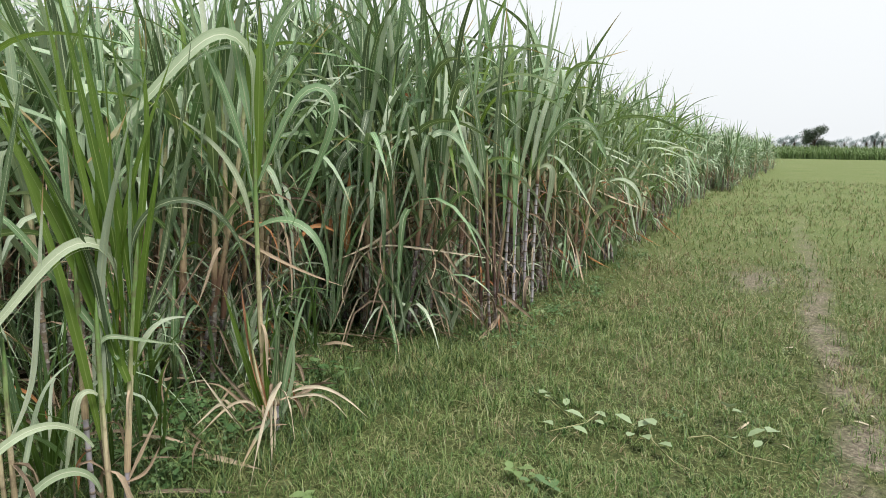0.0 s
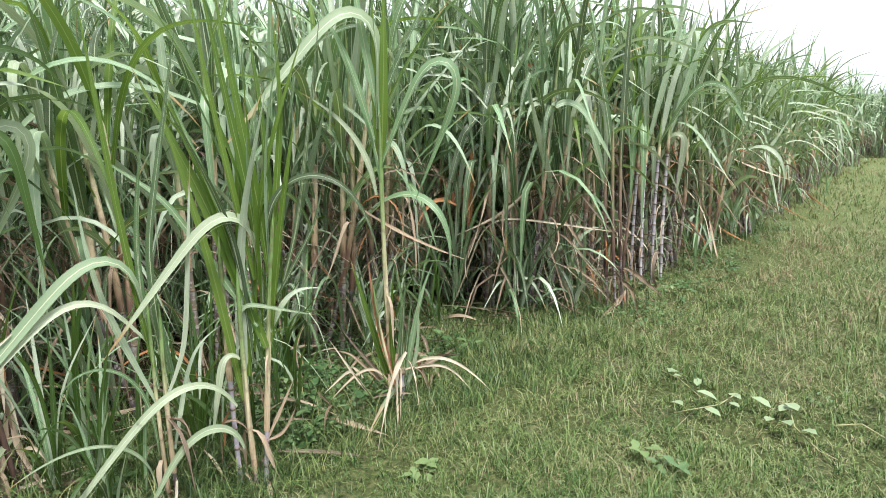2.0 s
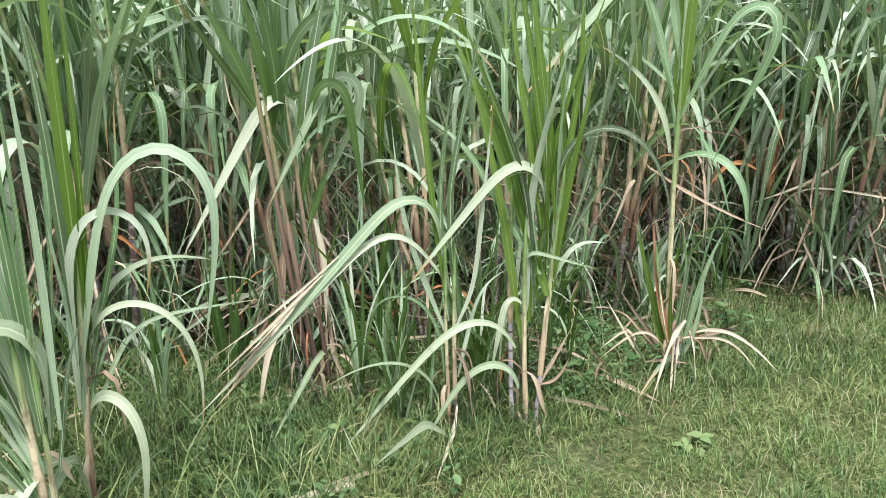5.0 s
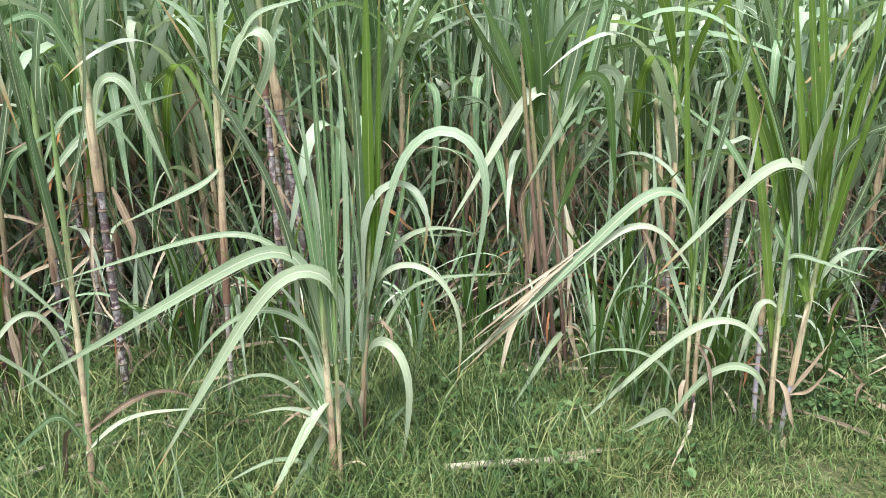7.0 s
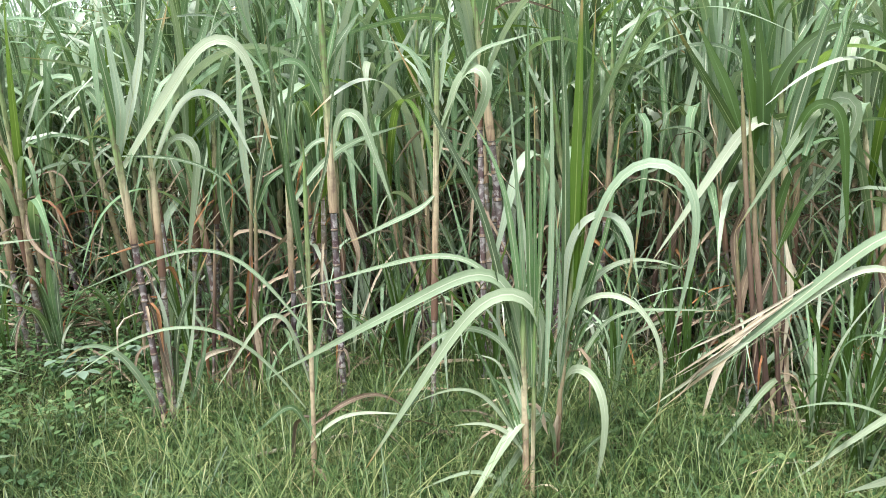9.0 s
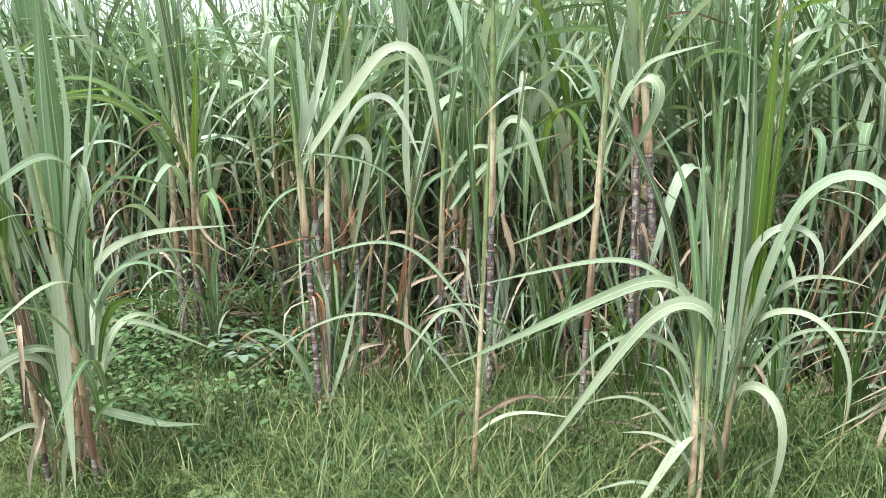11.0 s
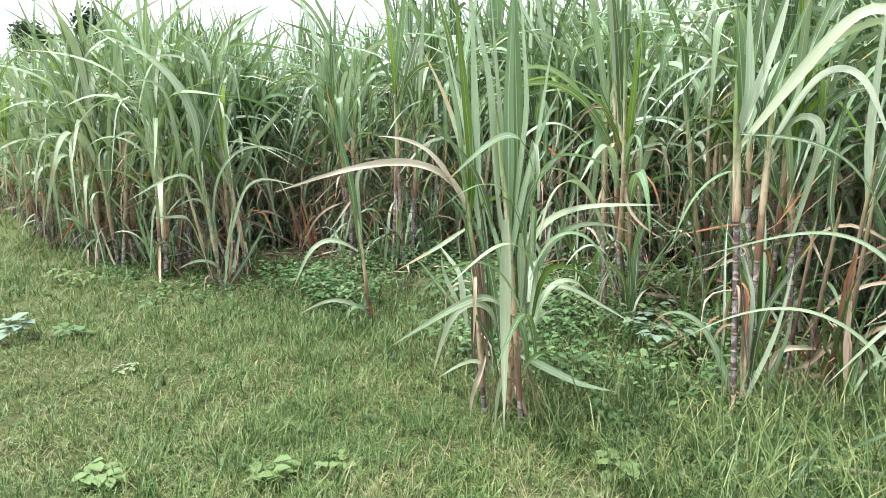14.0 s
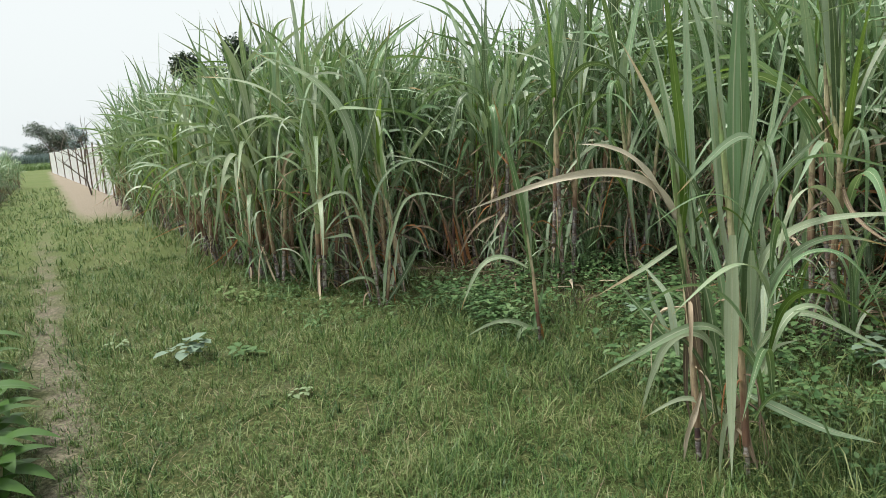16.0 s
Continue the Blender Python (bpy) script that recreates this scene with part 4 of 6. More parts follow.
def clump_k():
    c = thing("sugarcane_clump", "young cane stool with tan feet, upright spear leaves and arching blades", "sugarcane", "cane stools along the verge", (-0.14, 2.25, 0))
    cane(c, (-0.05, -0.05), (-0.06, -0.05, 0.67), 0.023, 0.00, 2)
    cane(c, (0.06, 0.14), (0.12, 0.14, 0.78), 0.020, 0.05, 2)
    cane(c, (-0.03, -0.06), (-0.02, -0.06, 0.67), 0.014, 0.00, 2)
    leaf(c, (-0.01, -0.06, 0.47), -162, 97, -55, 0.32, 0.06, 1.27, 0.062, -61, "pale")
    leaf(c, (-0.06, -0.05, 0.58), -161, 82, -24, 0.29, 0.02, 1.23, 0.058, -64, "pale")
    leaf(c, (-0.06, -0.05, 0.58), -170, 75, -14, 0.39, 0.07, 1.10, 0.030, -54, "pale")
    leaf(c, (-0.03, -0.06, 0.49), 166, 89, 91, 0.68, 0.02, 1.39, 0.036, -50, "green")
    leaf(c, (-0.02, -0.06, 0.49), -26, 87, 91, 0.53, 0.14, 1.34, 0.038, 53, "green")
    leaf(c, (0.10, 0.14, 0.60), 166, 90, 87, 0.61, 0.02, 1.29, 0.050, -52, "pale")
    leaf(c, (0.12, 0.14, 0.60), -19, 88, 89, 0.43, 0.15, 1.35, 0.075, 64, "young")
    leaf(c, (0.14, 0.13, 0.69), -15, 86, 88, 0.43, 0.15, 1.18, 0.037, 59, "young")
    leaf(c, (-0.06, -0.05, 0.49), -166, 78, 63, 0.50, 0.03, 1.34, 0.052, -50, "green")
    leaf(c, (-0.04, -0.05, 0.54), 153, 83, 52, 0.79, 0.09, 0.97, 0.042, -51, "pale")
    leaf(c, (0.09, 0.14, 0.52), -28, 77, -102, 0.56, 0.06, 1.63, 0.061, 51, "green")
    leaf(c, (0.08, 0.14, 0.45), -21, 87, -105, 0.68, 0.07, 1.08, 0.051, 58, "green")
    leaf(c, (0.10, 0.14, 0.50), 13, 83, -22, 0.56, 0.14, 0.76, 0.036, 51, "pale")
    leaf(c, (0.12, 0.14, 0.55), -29, 96, -100, 0.36, 0.16, 0.91, 0.030, 56, "pale")
    leaf(c, (0.10, 0.14, 0.28), -54, 97, -103, 0.34, 0.10, 0.87, 0.047, 50, "pale")
    leaf(c, (0.10, 0.14, 0.38), -9, 66, 1, 0.47, 0.06, 0.80, 0.023, 59, "pale")
    leaf(c, (0.04, 0.15, 0.18), -125, 114, -28, 0.15, 0.02, 0.67, 0.051, -65, "pale")
    leaf(c, (0.06, 0.08, 0.16), -138, 84, -46, 0.30, 0.07, 0.74, 0.062, -12, "pale")
    leaf(c, (-0.06, -0.05, 0.22), -163, 64, -5, 0.45, 0.19, 0.34, 0.022, -60, "pale")
    leaf(c, (-0.07, -0.05, 0.26), 165, 57, -29, 0.49, 0.10, 0.54, 0.020, -66, "pale")
    leaf(c, (-0.06, -0.05, 0.47), -161, 78, -60, 0.45, 0.15, 0.76, 0.029, -63, "pale")
    leaf(c, (-0.07, -0.05, 0.26), -168, 68, 54, 0.77, 0.02, 0.49, 0.030, -55, "green")
    leaf(c, (-0.05, -0.05, 0.05), -161, 39, -18, 0.48, 0.08, 0.50, 0.021, -52, "pale")
    leaf(c, (-0.05, -0.05, 0.36), 159, 74, 49, 0.66, 0.05, 0.54, 0.029, -52, "green")
    leaf(c, (-0.04, -0.05, 0.49), -174, 87, 86, 0.49, 0.05, 1.16, 0.033, -51, "green")
    leaf(c, (0.02, -0.06, 0.49), 17, 88, 91, 0.53, 0.06, 1.25, 0.031, 64, "green")
    leaf(c, (0.13, 0.14, 0.60), 10, 73, 85, 0.55, 0.05, 0.86, 0.030, 50, "green")
    leaf(c, (0.10, 0.14, 0.36), -15, 83, 65, 0.35, 0.09, 0.48, 0.023, 60, "green")
    leaf(c, (0.07, 0.14, 0.03), -28, 85, 69, 0.44, 0.12, 0.16, 0.025, 55, "dry")
    leaf(c, (0.06, 0.14, 0.00), -19, 52, 33, 0.73, 0.04, 0.40, 0.025, 57, "green")
    leaf(c, (-0.04, -0.05, 0.36), 169, 83, 68, 0.58, 0.02, 0.67, 0.022, -63, "green")
    leaf(c, (-0.05, -0.05, 0.31), 160, 77, 29, 0.74, 0.02, 0.45, 0.022, -61, "green")
    leaf(c, (-0.02, -0.06, 0.49), -173, 90, 90, 0.40, 0.03, 1.05, 0.024, -64, "green")
    leaf(c, (-0.01, -0.06, 0.45), 13, 82, 89, 0.68, 0.14, 0.69, 0.021, 50, "green")
    leaf(c, (0.00, -0.06, 0.49), 14, 82, 89, 0.73, 0.12, 0.71, 0.021, 62, "green")
    leaf(c, (0.08, 0.14, 0.40), 166, 97, 86, 0.22, 0.02, 0.77, 0.026, -50, "green")
    leaf(c, (0.11, 0.14, 0.45), -21, 77, -63, 0.69, 0.05, 0.38, 0.020, 63, "green")
    leaf(c, (-0.05, -0.05, 0.22), 172, 76, 30, 0.72, 0.07, 0.37, 0.022, -60, "green")
    leaf(c, (-0.06, -0.05, 0.36), 144, 61, -3, 0.66, 0.04, 0.35, 0.019, -49, "pale")
    leaf(c, (-0.01, -0.06, 0.54), 163, 85, 75, 0.77, 0.09, 0.87, 0.021, -62, "green")
    leaf(c, (0.00, -0.06, 0.36), 21, 78, 65, 0.67, 0.06, 0.49, 0.022, 58, "green")


clump_k()


def clump_s1():
    c = thing("sugarcane_clump", "single slender sheathed cane leaning slightly beside the grass", "sugarcane", "cane stools along the verge", (-1.025, 2.25, 0))
    cane(c, (0.02, -0.08), (0.06, -0.07, 1.17), 0.016, 0.05, 2)
    leaf(c, (0.02, -0.08, 0.29), 35, 82, 72, 0.69, 0.10, 0.55, 0.030, 65, "pale")
    leaf(c, (0.04, -0.08, 0.87), -158, 85, 88, 0.70, 0.02, 0.98, 0.051, -49, "green")
    leaf(c, (0.04, -0.08, 0.83), -142, 85, 91, 0.53, 0.04, 0.91, 0.037, -55, "green")
    leaf(c, (0.02, -0.08, 0.26), 5, 47, -6, 0.38, 0.11, 0.44, 0.020, 49, "pale")
    leaf(c, (0.01, -0.08, 0.40), -142, 60, -34, 0.58, 0.14, 0.99, 0.020, -49, "pale")
    leaf(c, (0.04, -0.08, 0.70), -168, 56, -22, 0.45, 0.08, 0.98, 0.019, -61, "pale")
    leaf(c, (0.03, -0.08, 0.51), -142, 76, -52, 0.47, 0.02, 0.65, 0.024, -58, "pale")
    leaf(c, (0.05, -0.07, 0.99), -4, 73, 83, 0.45, 0.03, 0.84, 0.027, 50, "green")
    leaf(c, (0.02, -0.08, 0.30), -142, 68, -32, 0.40, 0.03, 0.36, 0.025, -62, "green")
    leaf(c, (0.03, -0.08, 0.33), 43, 23, -47, 0.57, 0.16, 0.48, 0.022, 54, "dry")


clump_s1()


def clump_s2():
    c = thing("sugarcane_clump", "thick dark purple cane with waxy rings and a tan sheath above", "sugarcane", "cane stools along the verge", (-1.08, 3.02, 0))
    cane(c, (-0.01, -0.03), (-0.01, -0.03, 1.72), 0.033, 0.60, 4)
    leaf(c, (0.01, -0.03, 1.28), -8, 82, -72, 0.31, 0.04, 0.78, 0.054, 61, "pale")
    leaf(c, (-0.00, -0.03, 1.58), -143, 71, 73, 0.43, 0.14, 0.39, 0.066, -57, "green")
    leaf(c, (-0.00, -0.03, 1.62), 38, 89, 50, 0.22, 0.12, 0.40, 0.066, 50, "green")
    leaf(c, (-0.01, -0.03, 1.48), -144, 67, -32, 0.59, 0.06, 0.48, 0.054, -63, "green")
    leaf(c, (-0.01, -0.04, 1.65), 15, 75, 75, 0.58, 0.11, 0.36, 0.048, 48, "pale")
    leaf(c, (-0.20, -0.09, 1.06), 49, 49, 10, 0.38, 0.12, 0.89, 0.042, 51, "pale")
    leaf(c, (0.04, -0.02, 1.04), -9, -72, -103, 0.65, 0.04, 0.34, 0.036, 59, "dry")


clump_s2()


def clump_kink():
    c = thing("sugarcane_clump", "crooked dark cane bent at its foot with a peach-coloured sheath", "sugarcane", "cane stools along the verge", (-1.33, 3.28, 0))
    g = Geo()
    pts = np.array([(0.02, 0.0, -0.02), (-0.02, 0.0, 0.08), (-0.07, 0.0, 0.20), (-0.10, 0.01, 0.33), (-0.095, 0.01, 0.42), (-0.085, 0.01, 0.55), (-0.08, 0.01, 0.68)])
    q = np.linspace(0, 6, 31)
    line = np.stack([np.interp(q, np.arange(7), pts[:, i]) for i in range(3)], 1)
    part("stalk", tube(g, line, 0.0135 * (1 + 0.10 * (np.arange(31) % 5 == 0)), q, 12), M_STALK, c)
    part("sheath", wrapped(Geo(), np.array(pts[4]), np.array((-0.07, 0.01, 1.32)), (0, 0), 0.15, 1.0, 0.018, 0.013, 12), M_SHEATH, c)
    leaf(c, (-0.07, 0.01, 1.28), -150, 84, 70, 0.4, 0.1, 0.85, 0.050, -55, "green")
    leaf(c, (-0.07, 0.01, 1.30), 25, 82, 74, 0.5, 0.1, 0.80, 0.048, 52, "green")
    leaf(c, (-0.07, 0.01, 1.10), 10, 66, -60, 0.45, 0.07, 0.75, 0.040, 50, "pale")
    leaf(c, (-0.09, 0.01, 0.45), -140, -20, -75, 0.4, 0.1, 0.35, 0.026, -60, "dry")
    leaf(c, (-0.09, 0.01, 0.60), 30, -60, -80, 0.4, 0.1, 0.32, 0.024, 60, "dry")


clump_kink()


def clump_s4():
    c = thing("sugarcane_clump", "purple-footed cane with tan sheath and a folded pale leaf", "sugarcane", "cane stools along the verge", (-0.63, 3.00, 0))
    cane(c, (-0.00, -0.09), (0.06, -0.08, 1.51), 0.026, 0.35, 4)
    leaf(c, (0.06, -0.08, 1.25), -17, 75, -118, 0.45, 0.02, 1.09, 0.072, 48, "pale")
    leaf(c, (0.06, -0.08, 1.49), -157, 71, 6, 0.70, 0.10, 0.42, 0.051, -60, "green")
    leaf(c, (0.06, -0.08, 1.49), 4, 79, 82, 0.49, 0.14, 0.44, 0.051, 49, "green")
    leaf(c, (0.06, -0.08, 1.37), -16, 65, 12, 0.57, 0.03, 0.69, 0.046, 51, "pale")
    leaf(c, (0.06, -0.08, 1.44), -172, 86, 91, 0.58, 0.17, 0.49, 0.040, -63, "green")
    leaf(c, (0.05, -0.08, 1.12), -153, -43, -20, 0.19, 0.02, 0.48, 0.035, -50, "pale")


clump_s4()


def clump_s3():
    c = thing("sugarcane_clump", "pair of leaning dark purple canes with straw-coloured sheaths", "sugarcane", "cane stools along the verge", (-1.95, 2.70, 0))
    cane(c, (0.06, 0.01), (-0.00, -0.03, 1.35), 0.029, 0.70, 9)
    cane(c, (0.09, 0.03), (0.11, 0.05, 1.30), 0.026, 0.60, 8)
    leaf(c, (0.02, -0.02, 1.28), 8, 54, -80, 0.56, 0.03, 1.32, 0.073, 66, "pale")
    leaf(c, (0.00, -0.03, 1.33), -147, 99, 83, 0.20, 0.02, 0.60, 0.067, -54, "green")
    leaf(c, (0.01, -0.02, 1.33), 33, 73, 80, 0.60, 0.06, 0.68, 0.061, 52, "green")
    leaf(c, (-0.00, -0.03, 1.31), 180, 103, 85, 0.31, 0.04, 0.67, 0.055, -50, "green")
    leaf(c, (0.12, 0.05, 1.18), 6, 73, -101, 0.30, 0.03, 0.96, 0.049, 49, "pale")
    leaf(c, (0.00, -0.03, 1.33), 8, -1, -68, 0.52, 0.13, 0.82, 0.021, 61, "green")
    leaf(c, (0.11, 0.05, 0.13), 5, 86, 63, 0.46, 0.06, 0.83, 0.053, 60, "pale")
    leaf(c, (0.10, 0.04, 1.27), 19, 105, 73, 0.15, 0.03, 0.74, 0.055, 61, "green")
    leaf(c, (0.11, 0.05, 1.25), 16, 67, 80, 0.45, 0.03, 0.54, 0.043, 52, "green")
    leaf(c, (0.11, 0.04, 1.25), 6, 63, -68, 0.52, 0.06, 0.86, 0.055, 49, "green")
    leaf(c, (0.07, 0.02, 0.04), -144, 70, -63, 0.86, 0.12, 0.71, 0.047, -56, "pale")
    leaf(c, (0.07, 0.02, 0.42), 7, -83, -90, 0.37, 0.14, 0.39, 0.032, 57, "dry")
    leaf(c, (0.05, -0.00, 0.70), 8, -81, -96, 0.84, 0.05, 0.55, 0.028, 55, "dry")
    leaf(c, (0.08, 0.03, 0.03), 176, 93, 66, 0.69, 0.03, 0.86, 0.040, -48, "green")
    leaf(c, (0.05, 0.00, 1.28), -130, 109, 83, 0.28, 0.05, 0.62, 0.043, -55, "green")
    leaf(c, (0.10, 0.04, 1.27), -168, 80, -47, 0.66, 0.08, 0.43, 0.043, -59, "green")
    leaf(c, (0.07, 0.02, 0.58), 7, -85, -89, 0.49, 0.02, 0.44, 0.038, 54, "dry")
    leaf(c, (0.08, 0.03, 0.03), 5, 70, 85, 0.58, 0.15, 0.80, 0.040, 58, "pale")
    leaf(c, (0.09, 0.04, 0.01), 55, 50, 90, 0.46, 0.34, 0.66, 0.033, 66, "green")


clump_s3()


def clump_br():
    c = thing("sugarcane_clump", "stool of old canes with brown and ochre dry sheaths", "sugarcane", "cane stools along the verge", (-1.64, 3.12, 0))
    cane(c, (0.01, -0.05), (0.10, -0.01, 1.04), 0.018, 0.20, 9, husk=M_SHEATH_OLD)
    cane(c, (0.05, -0.05), (0.12, -0.03, 0.90), 0.018, 0.10, 9, husk=M_SHEATH_OLD)
    cane(c, (-0.10, -0.04), (-0.02, -0.01, 0.85), 0.018, 0.30, 9, husk=M_SHEATH_OLD)
    cane(c, (-0.19, -0.04), (-0.12, -0.00, 0.79), 0.016, 0.40, 9, husk=M_SHEATH_OLD)
    leaf(c, (0.07, -0.02, 0.62), -1, -86, -106, 0.68, 0.02, 0.61, 0.047, 62, "dry")
    leaf(c, (0.09, -0.04, 0.57), -59, -82, -96, 0.60, 0.05, 0.57, 0.040, 48, "dry")
    leaf(c, (-0.07, -0.03, 0.39), -135, -102, -61, 0.33, 0.02, 0.43, 0.031, -56, "dry")
    leaf(c, (-0.05, -0.02, 0.30), -135, 3, -87, 0.38, 0.06, 0.46, 0.031, -62, "dry")
    leaf(c, (0.05, -0.03, 0.39), -136, -49, -22, 0.59, 0.04, 0.32, 0.027, -61, "dry")
    leaf(c, (0.10, -0.01, 1.01), 170, 86, 92, 0.35, 0.02, 0.97, 0.052, -57, "green")
    leaf(c, (0.11, -0.01, 1.01), 10, 76, 82, 0.69, 0.02, 0.74, 0.052, 58, "green")
    leaf(c, (-0.02, -0.01, 0.85), 177, 74, 95, 0.18, 0.11, 0.75, 0.047, -51, "green")
    leaf(c, (0.10, -0.01, 0.96), 11, 68, 29, 0.48, 0.02, 0.48, 0.046, 54, "green")
    leaf(c, (0.08, -0.02, 0.79), -1, -97, -84, 0.74, 0.06, 0.47, 0.040, 64, "rust")
    leaf(c, (-0.33, -0.10, 0.01), 6, 7, 4, 0.69, 0.02, 0.44, 0.036, 61, "dry")


clump_br()


def clump_qq():
    c = thing("sugarcane_clump", "leafy cane pair with rusty dry sheaths and pale striped leaves", "sugarcane", "cane stools along the verge", (-2.50, 1.86, 0))
    cane(c, (-0.00, 0.03), (-0.07, -0.04, 1.23), 0.022, 0.12, 8)
    cane(c, (-0.19, -0.02), (-0.26, -0.08, 1.14), 0.023, 0.15, 8)
    cane(c, (-0.09, 0.04), (-0.08, 0.04, 0.92), 0.017, 0.10, 8)
    for i in range(16):
        leaf(c, (0.10 + 0.02 * (i % 3), -0.08 + 0.02 * (i % 4), 0.30 + 0.055 * i), 20 + 137 * i, 72 + (i * 7) % 14, -75 + (i * 23) % 60, 0.34 + 0.03 * (i % 5), 0.10, 0.55 + 0.05 * (i % 6), 0.030 + 0.004 * (i % 4), -40 + 20 * (i % 5), ("green", "dark", "green", "pale")[i % 4])
    leaf(c, (-0.01, -0.07, 0.98), -48, -89, -80, 0.53, 0.10, 0.93, 0.068, 6, "pale")
    leaf(c, (0.03, -0.02, 0.92), -38, -88, -84, 0.5, 0.10, 0.36, 0.050, -8, "pale")
    leaf(c, (-0.06, 0.06, 0.90), 20, -90, -82, 0.56, 0.12, 0.24, 0.037, 65, "pale")
    leaf(c, (-0.05, -0.01, 0.93), -152, 89, 92, 0.50, 0.04, 1.13, 0.067, -60, "pale")
    leaf(c, (-0.07, 0.06, 0.92), -144, 90, 88, 0.30, 0.02, 1.20, 0.086, -60, "pale")
    leaf(c, (-0.08, -0.04, 0.93), -137, 86, 72, 0.62, 0.06, 1.15, 0.056, -49, "green")
    leaf(c, (-0.25, -0.07, 0.91), -155, 96, 84, 0.21, 0.02, 1.13, 0.052, -58, "young")
    leaf(c, (-0.21, -0.04, 0.91), -161, 88, 88, 0.29, 0.14, 1.17, 0.052, -62, "green")
    leaf(c, (-0.22, -0.04, 0.96), -158, 78, 59, 0.61, 0.18, 0.83, 0.040, -66, "half_dry")
    leaf(c, (-0.25, -0.07, 0.91), -112, 90, -17, 0.20, 0.16, 1.05, 0.041, -63, "straw")
    leaf(c, (-0.26, -0.09, 1.02), -110, 61, 3, 0.64, 0.13, 0.54, 0.035, -50, "straw")
    leaf(c, (-0.02, 0.02, 0.56), 47, 87, 46, 0.60, 0.03, 0.90, 0.069, 51, "pale")
    leaf(c, (0.00, 0.04, 0.56), 35, 91, -0, 0.44, 0.10, 0.93, 0.046, 54, "pale")
    leaf(c, (-0.00, 0.03, 0.54), 65, 77, -23, 0.54, 0.14, 0.81, 0.040, 56, "pale")
    leaf(c, (-0.01, 0.03, 0.46), 20, 61, -25, 0.43, 0.05, 0.66, 0.032, 60, "pale")
    leaf(c, (-0.01, 0.03, 0.35), 32, 65, 20, 0.72, 0.02, 0.30, 0.035, 52, "pale")
    leaf(c, (-0.09, 0.03, 0.52), -115, 61, -28, 0.18, 0.09, 0.64, 0.044, -60, "pale")
    leaf(c, (-0.13, -0.01, 0.44), -114, 86, -75, 0.29, 0.11, 0.63, 0.045, -64, "pale")
    leaf(c, (-0.18, -0.00, 0.14), -113, 90, -27, 0.37, 0.10, 0.40, 0.028, -57, "pale")
    leaf(c, (-0.08, 0.04, 0.16), -67, 63, -81, 0.35, 0.09, 0.42, 0.043, -57, "pale")
    leaf(c, (-0.25, -0.08, 0.46), -168, 82, 43, 0.55, 0.02, 0.45, 0.042, -65, "green")
    leaf(c, (-0.17, 0.00, 0.37), -156, 39, 47, 0.26, 0.02, 0.62, 0.036, -60, "green")
    leaf(c, (-0.09, 0.03, 0.19), -159, 38, 40, 0.46, 0.12, 0.31, 0.037, -49, "green")
    leaf(c, (-0.02, 0.02, 0.35), 20, -17, -2, 0.66, 0.02, 0.47, 0.047, 52, "pale")
    leaf(c, (-0.24, -0.06, 0.93), -112, -30, -25, 0.45, 0.04, 0.41, 0.026, -53, "half_dry")
    leaf(c, (-0.19, -0.01, 0.31), -87, -60, -85, 0.62, 0.02, 0.33, 0.030, -57, "dry")
    leaf(c, (-0.24, -0.06, 0.91), 24, -85, -78, 0.66, 0.14, 0.59, 0.035, 49, "dry")
    leaf(c, (-0.25, -0.07, 0.86), 24, -75, -82, 0.22, 0.05, 0.68, 0.035, 60, "dry")
    leaf(c, (-0.10, -0.06, 0.93), -114, 74, 40, 0.58, 0.13, 0.53, 0.051, -51, "green")
    leaf(c, (-0.08, 0.05, 0.71), 20, 77, 82, 0.25, 0.02, 1.10, 0.046, 57, "green")
    leaf(c, (-0.02, 0.02, 0.46), -126, 81, 85, 0.73, 0.03, 0.90, 0.041, -58, "green")
    leaf(c, (-0.11, 0.01, 0.55), -157, 97, 66, 0.23, 0.25, 0.57, 0.041, -56, "pale")
    leaf(c, (-0.11, 0.01, 0.33), -159, 83, 36, 0.78, 0.14, 0.84, 0.042, -58, "green")
    leaf(c, (-0.08, 0.04, 0.76), -125, 85, 86, 0.90, 0.05, 1.22, 0.046, -54, "green")
    leaf(c, (-0.08, 0.04, 0.89), 24, 83, 95, 0.51, 0.03, 1.12, 0.046, 61, "pale")
    leaf(c, (-0.18, -0.00, 0.43), -120, 90, 81, 0.39, 0.14, 0.72, 0.042, -59, "green")
    leaf(c, (-0.17, 0.01, 0.29), -152, 84, 29, 0.66, 0.05, 0.54, 0.043, -54, "green")
    leaf(c, (-0.12, 0.01, 0.16), -118, 79, 29, 0.71, 0.15, 0.55, 0.037, -54, "green")
    leaf(c, (0.00, 0.04, 0.40), 32, 80, 100, 0.68, 0.02, 0.51, 0.035, 50, "pale")
    leaf(c, (-0.02, 0.02, 0.32), 49, 82, 62, 0.66, 0.09, 0.63, 0.041, 54, "green")
    leaf(c, (-0.01, 0.03, 0.40), 72, 82, 98, 0.57, 0.03, 0.83, 0.041, 56, "green")
    leaf(c, (-0.18, -0.01, 0.75), -165, 84, 76, 0.19, 0.02, 1.10, 0.035, -63, "pale")
    leaf(c, (-0.21, -0.04, 0.81), 23, -83, -85, 0.42, 0.15, 0.43, 0.032, 65, "dry")
    leaf(c, (-0.23, -0.05, 0.70), 24, -91, -80, 0.72, 0.05, 0.55, 0.029, 53, "dry")
    leaf(c, (-0.26, -0.09, 1.12), -115, 88, 74, 0.22, 0.24, 0.83, 0.040, -59, "pale")
    leaf(c, (-0.27, -0.10, 0.54), -136, 63, 91, 0.69, 0.11, 0.29, 0.030, -58, "green")
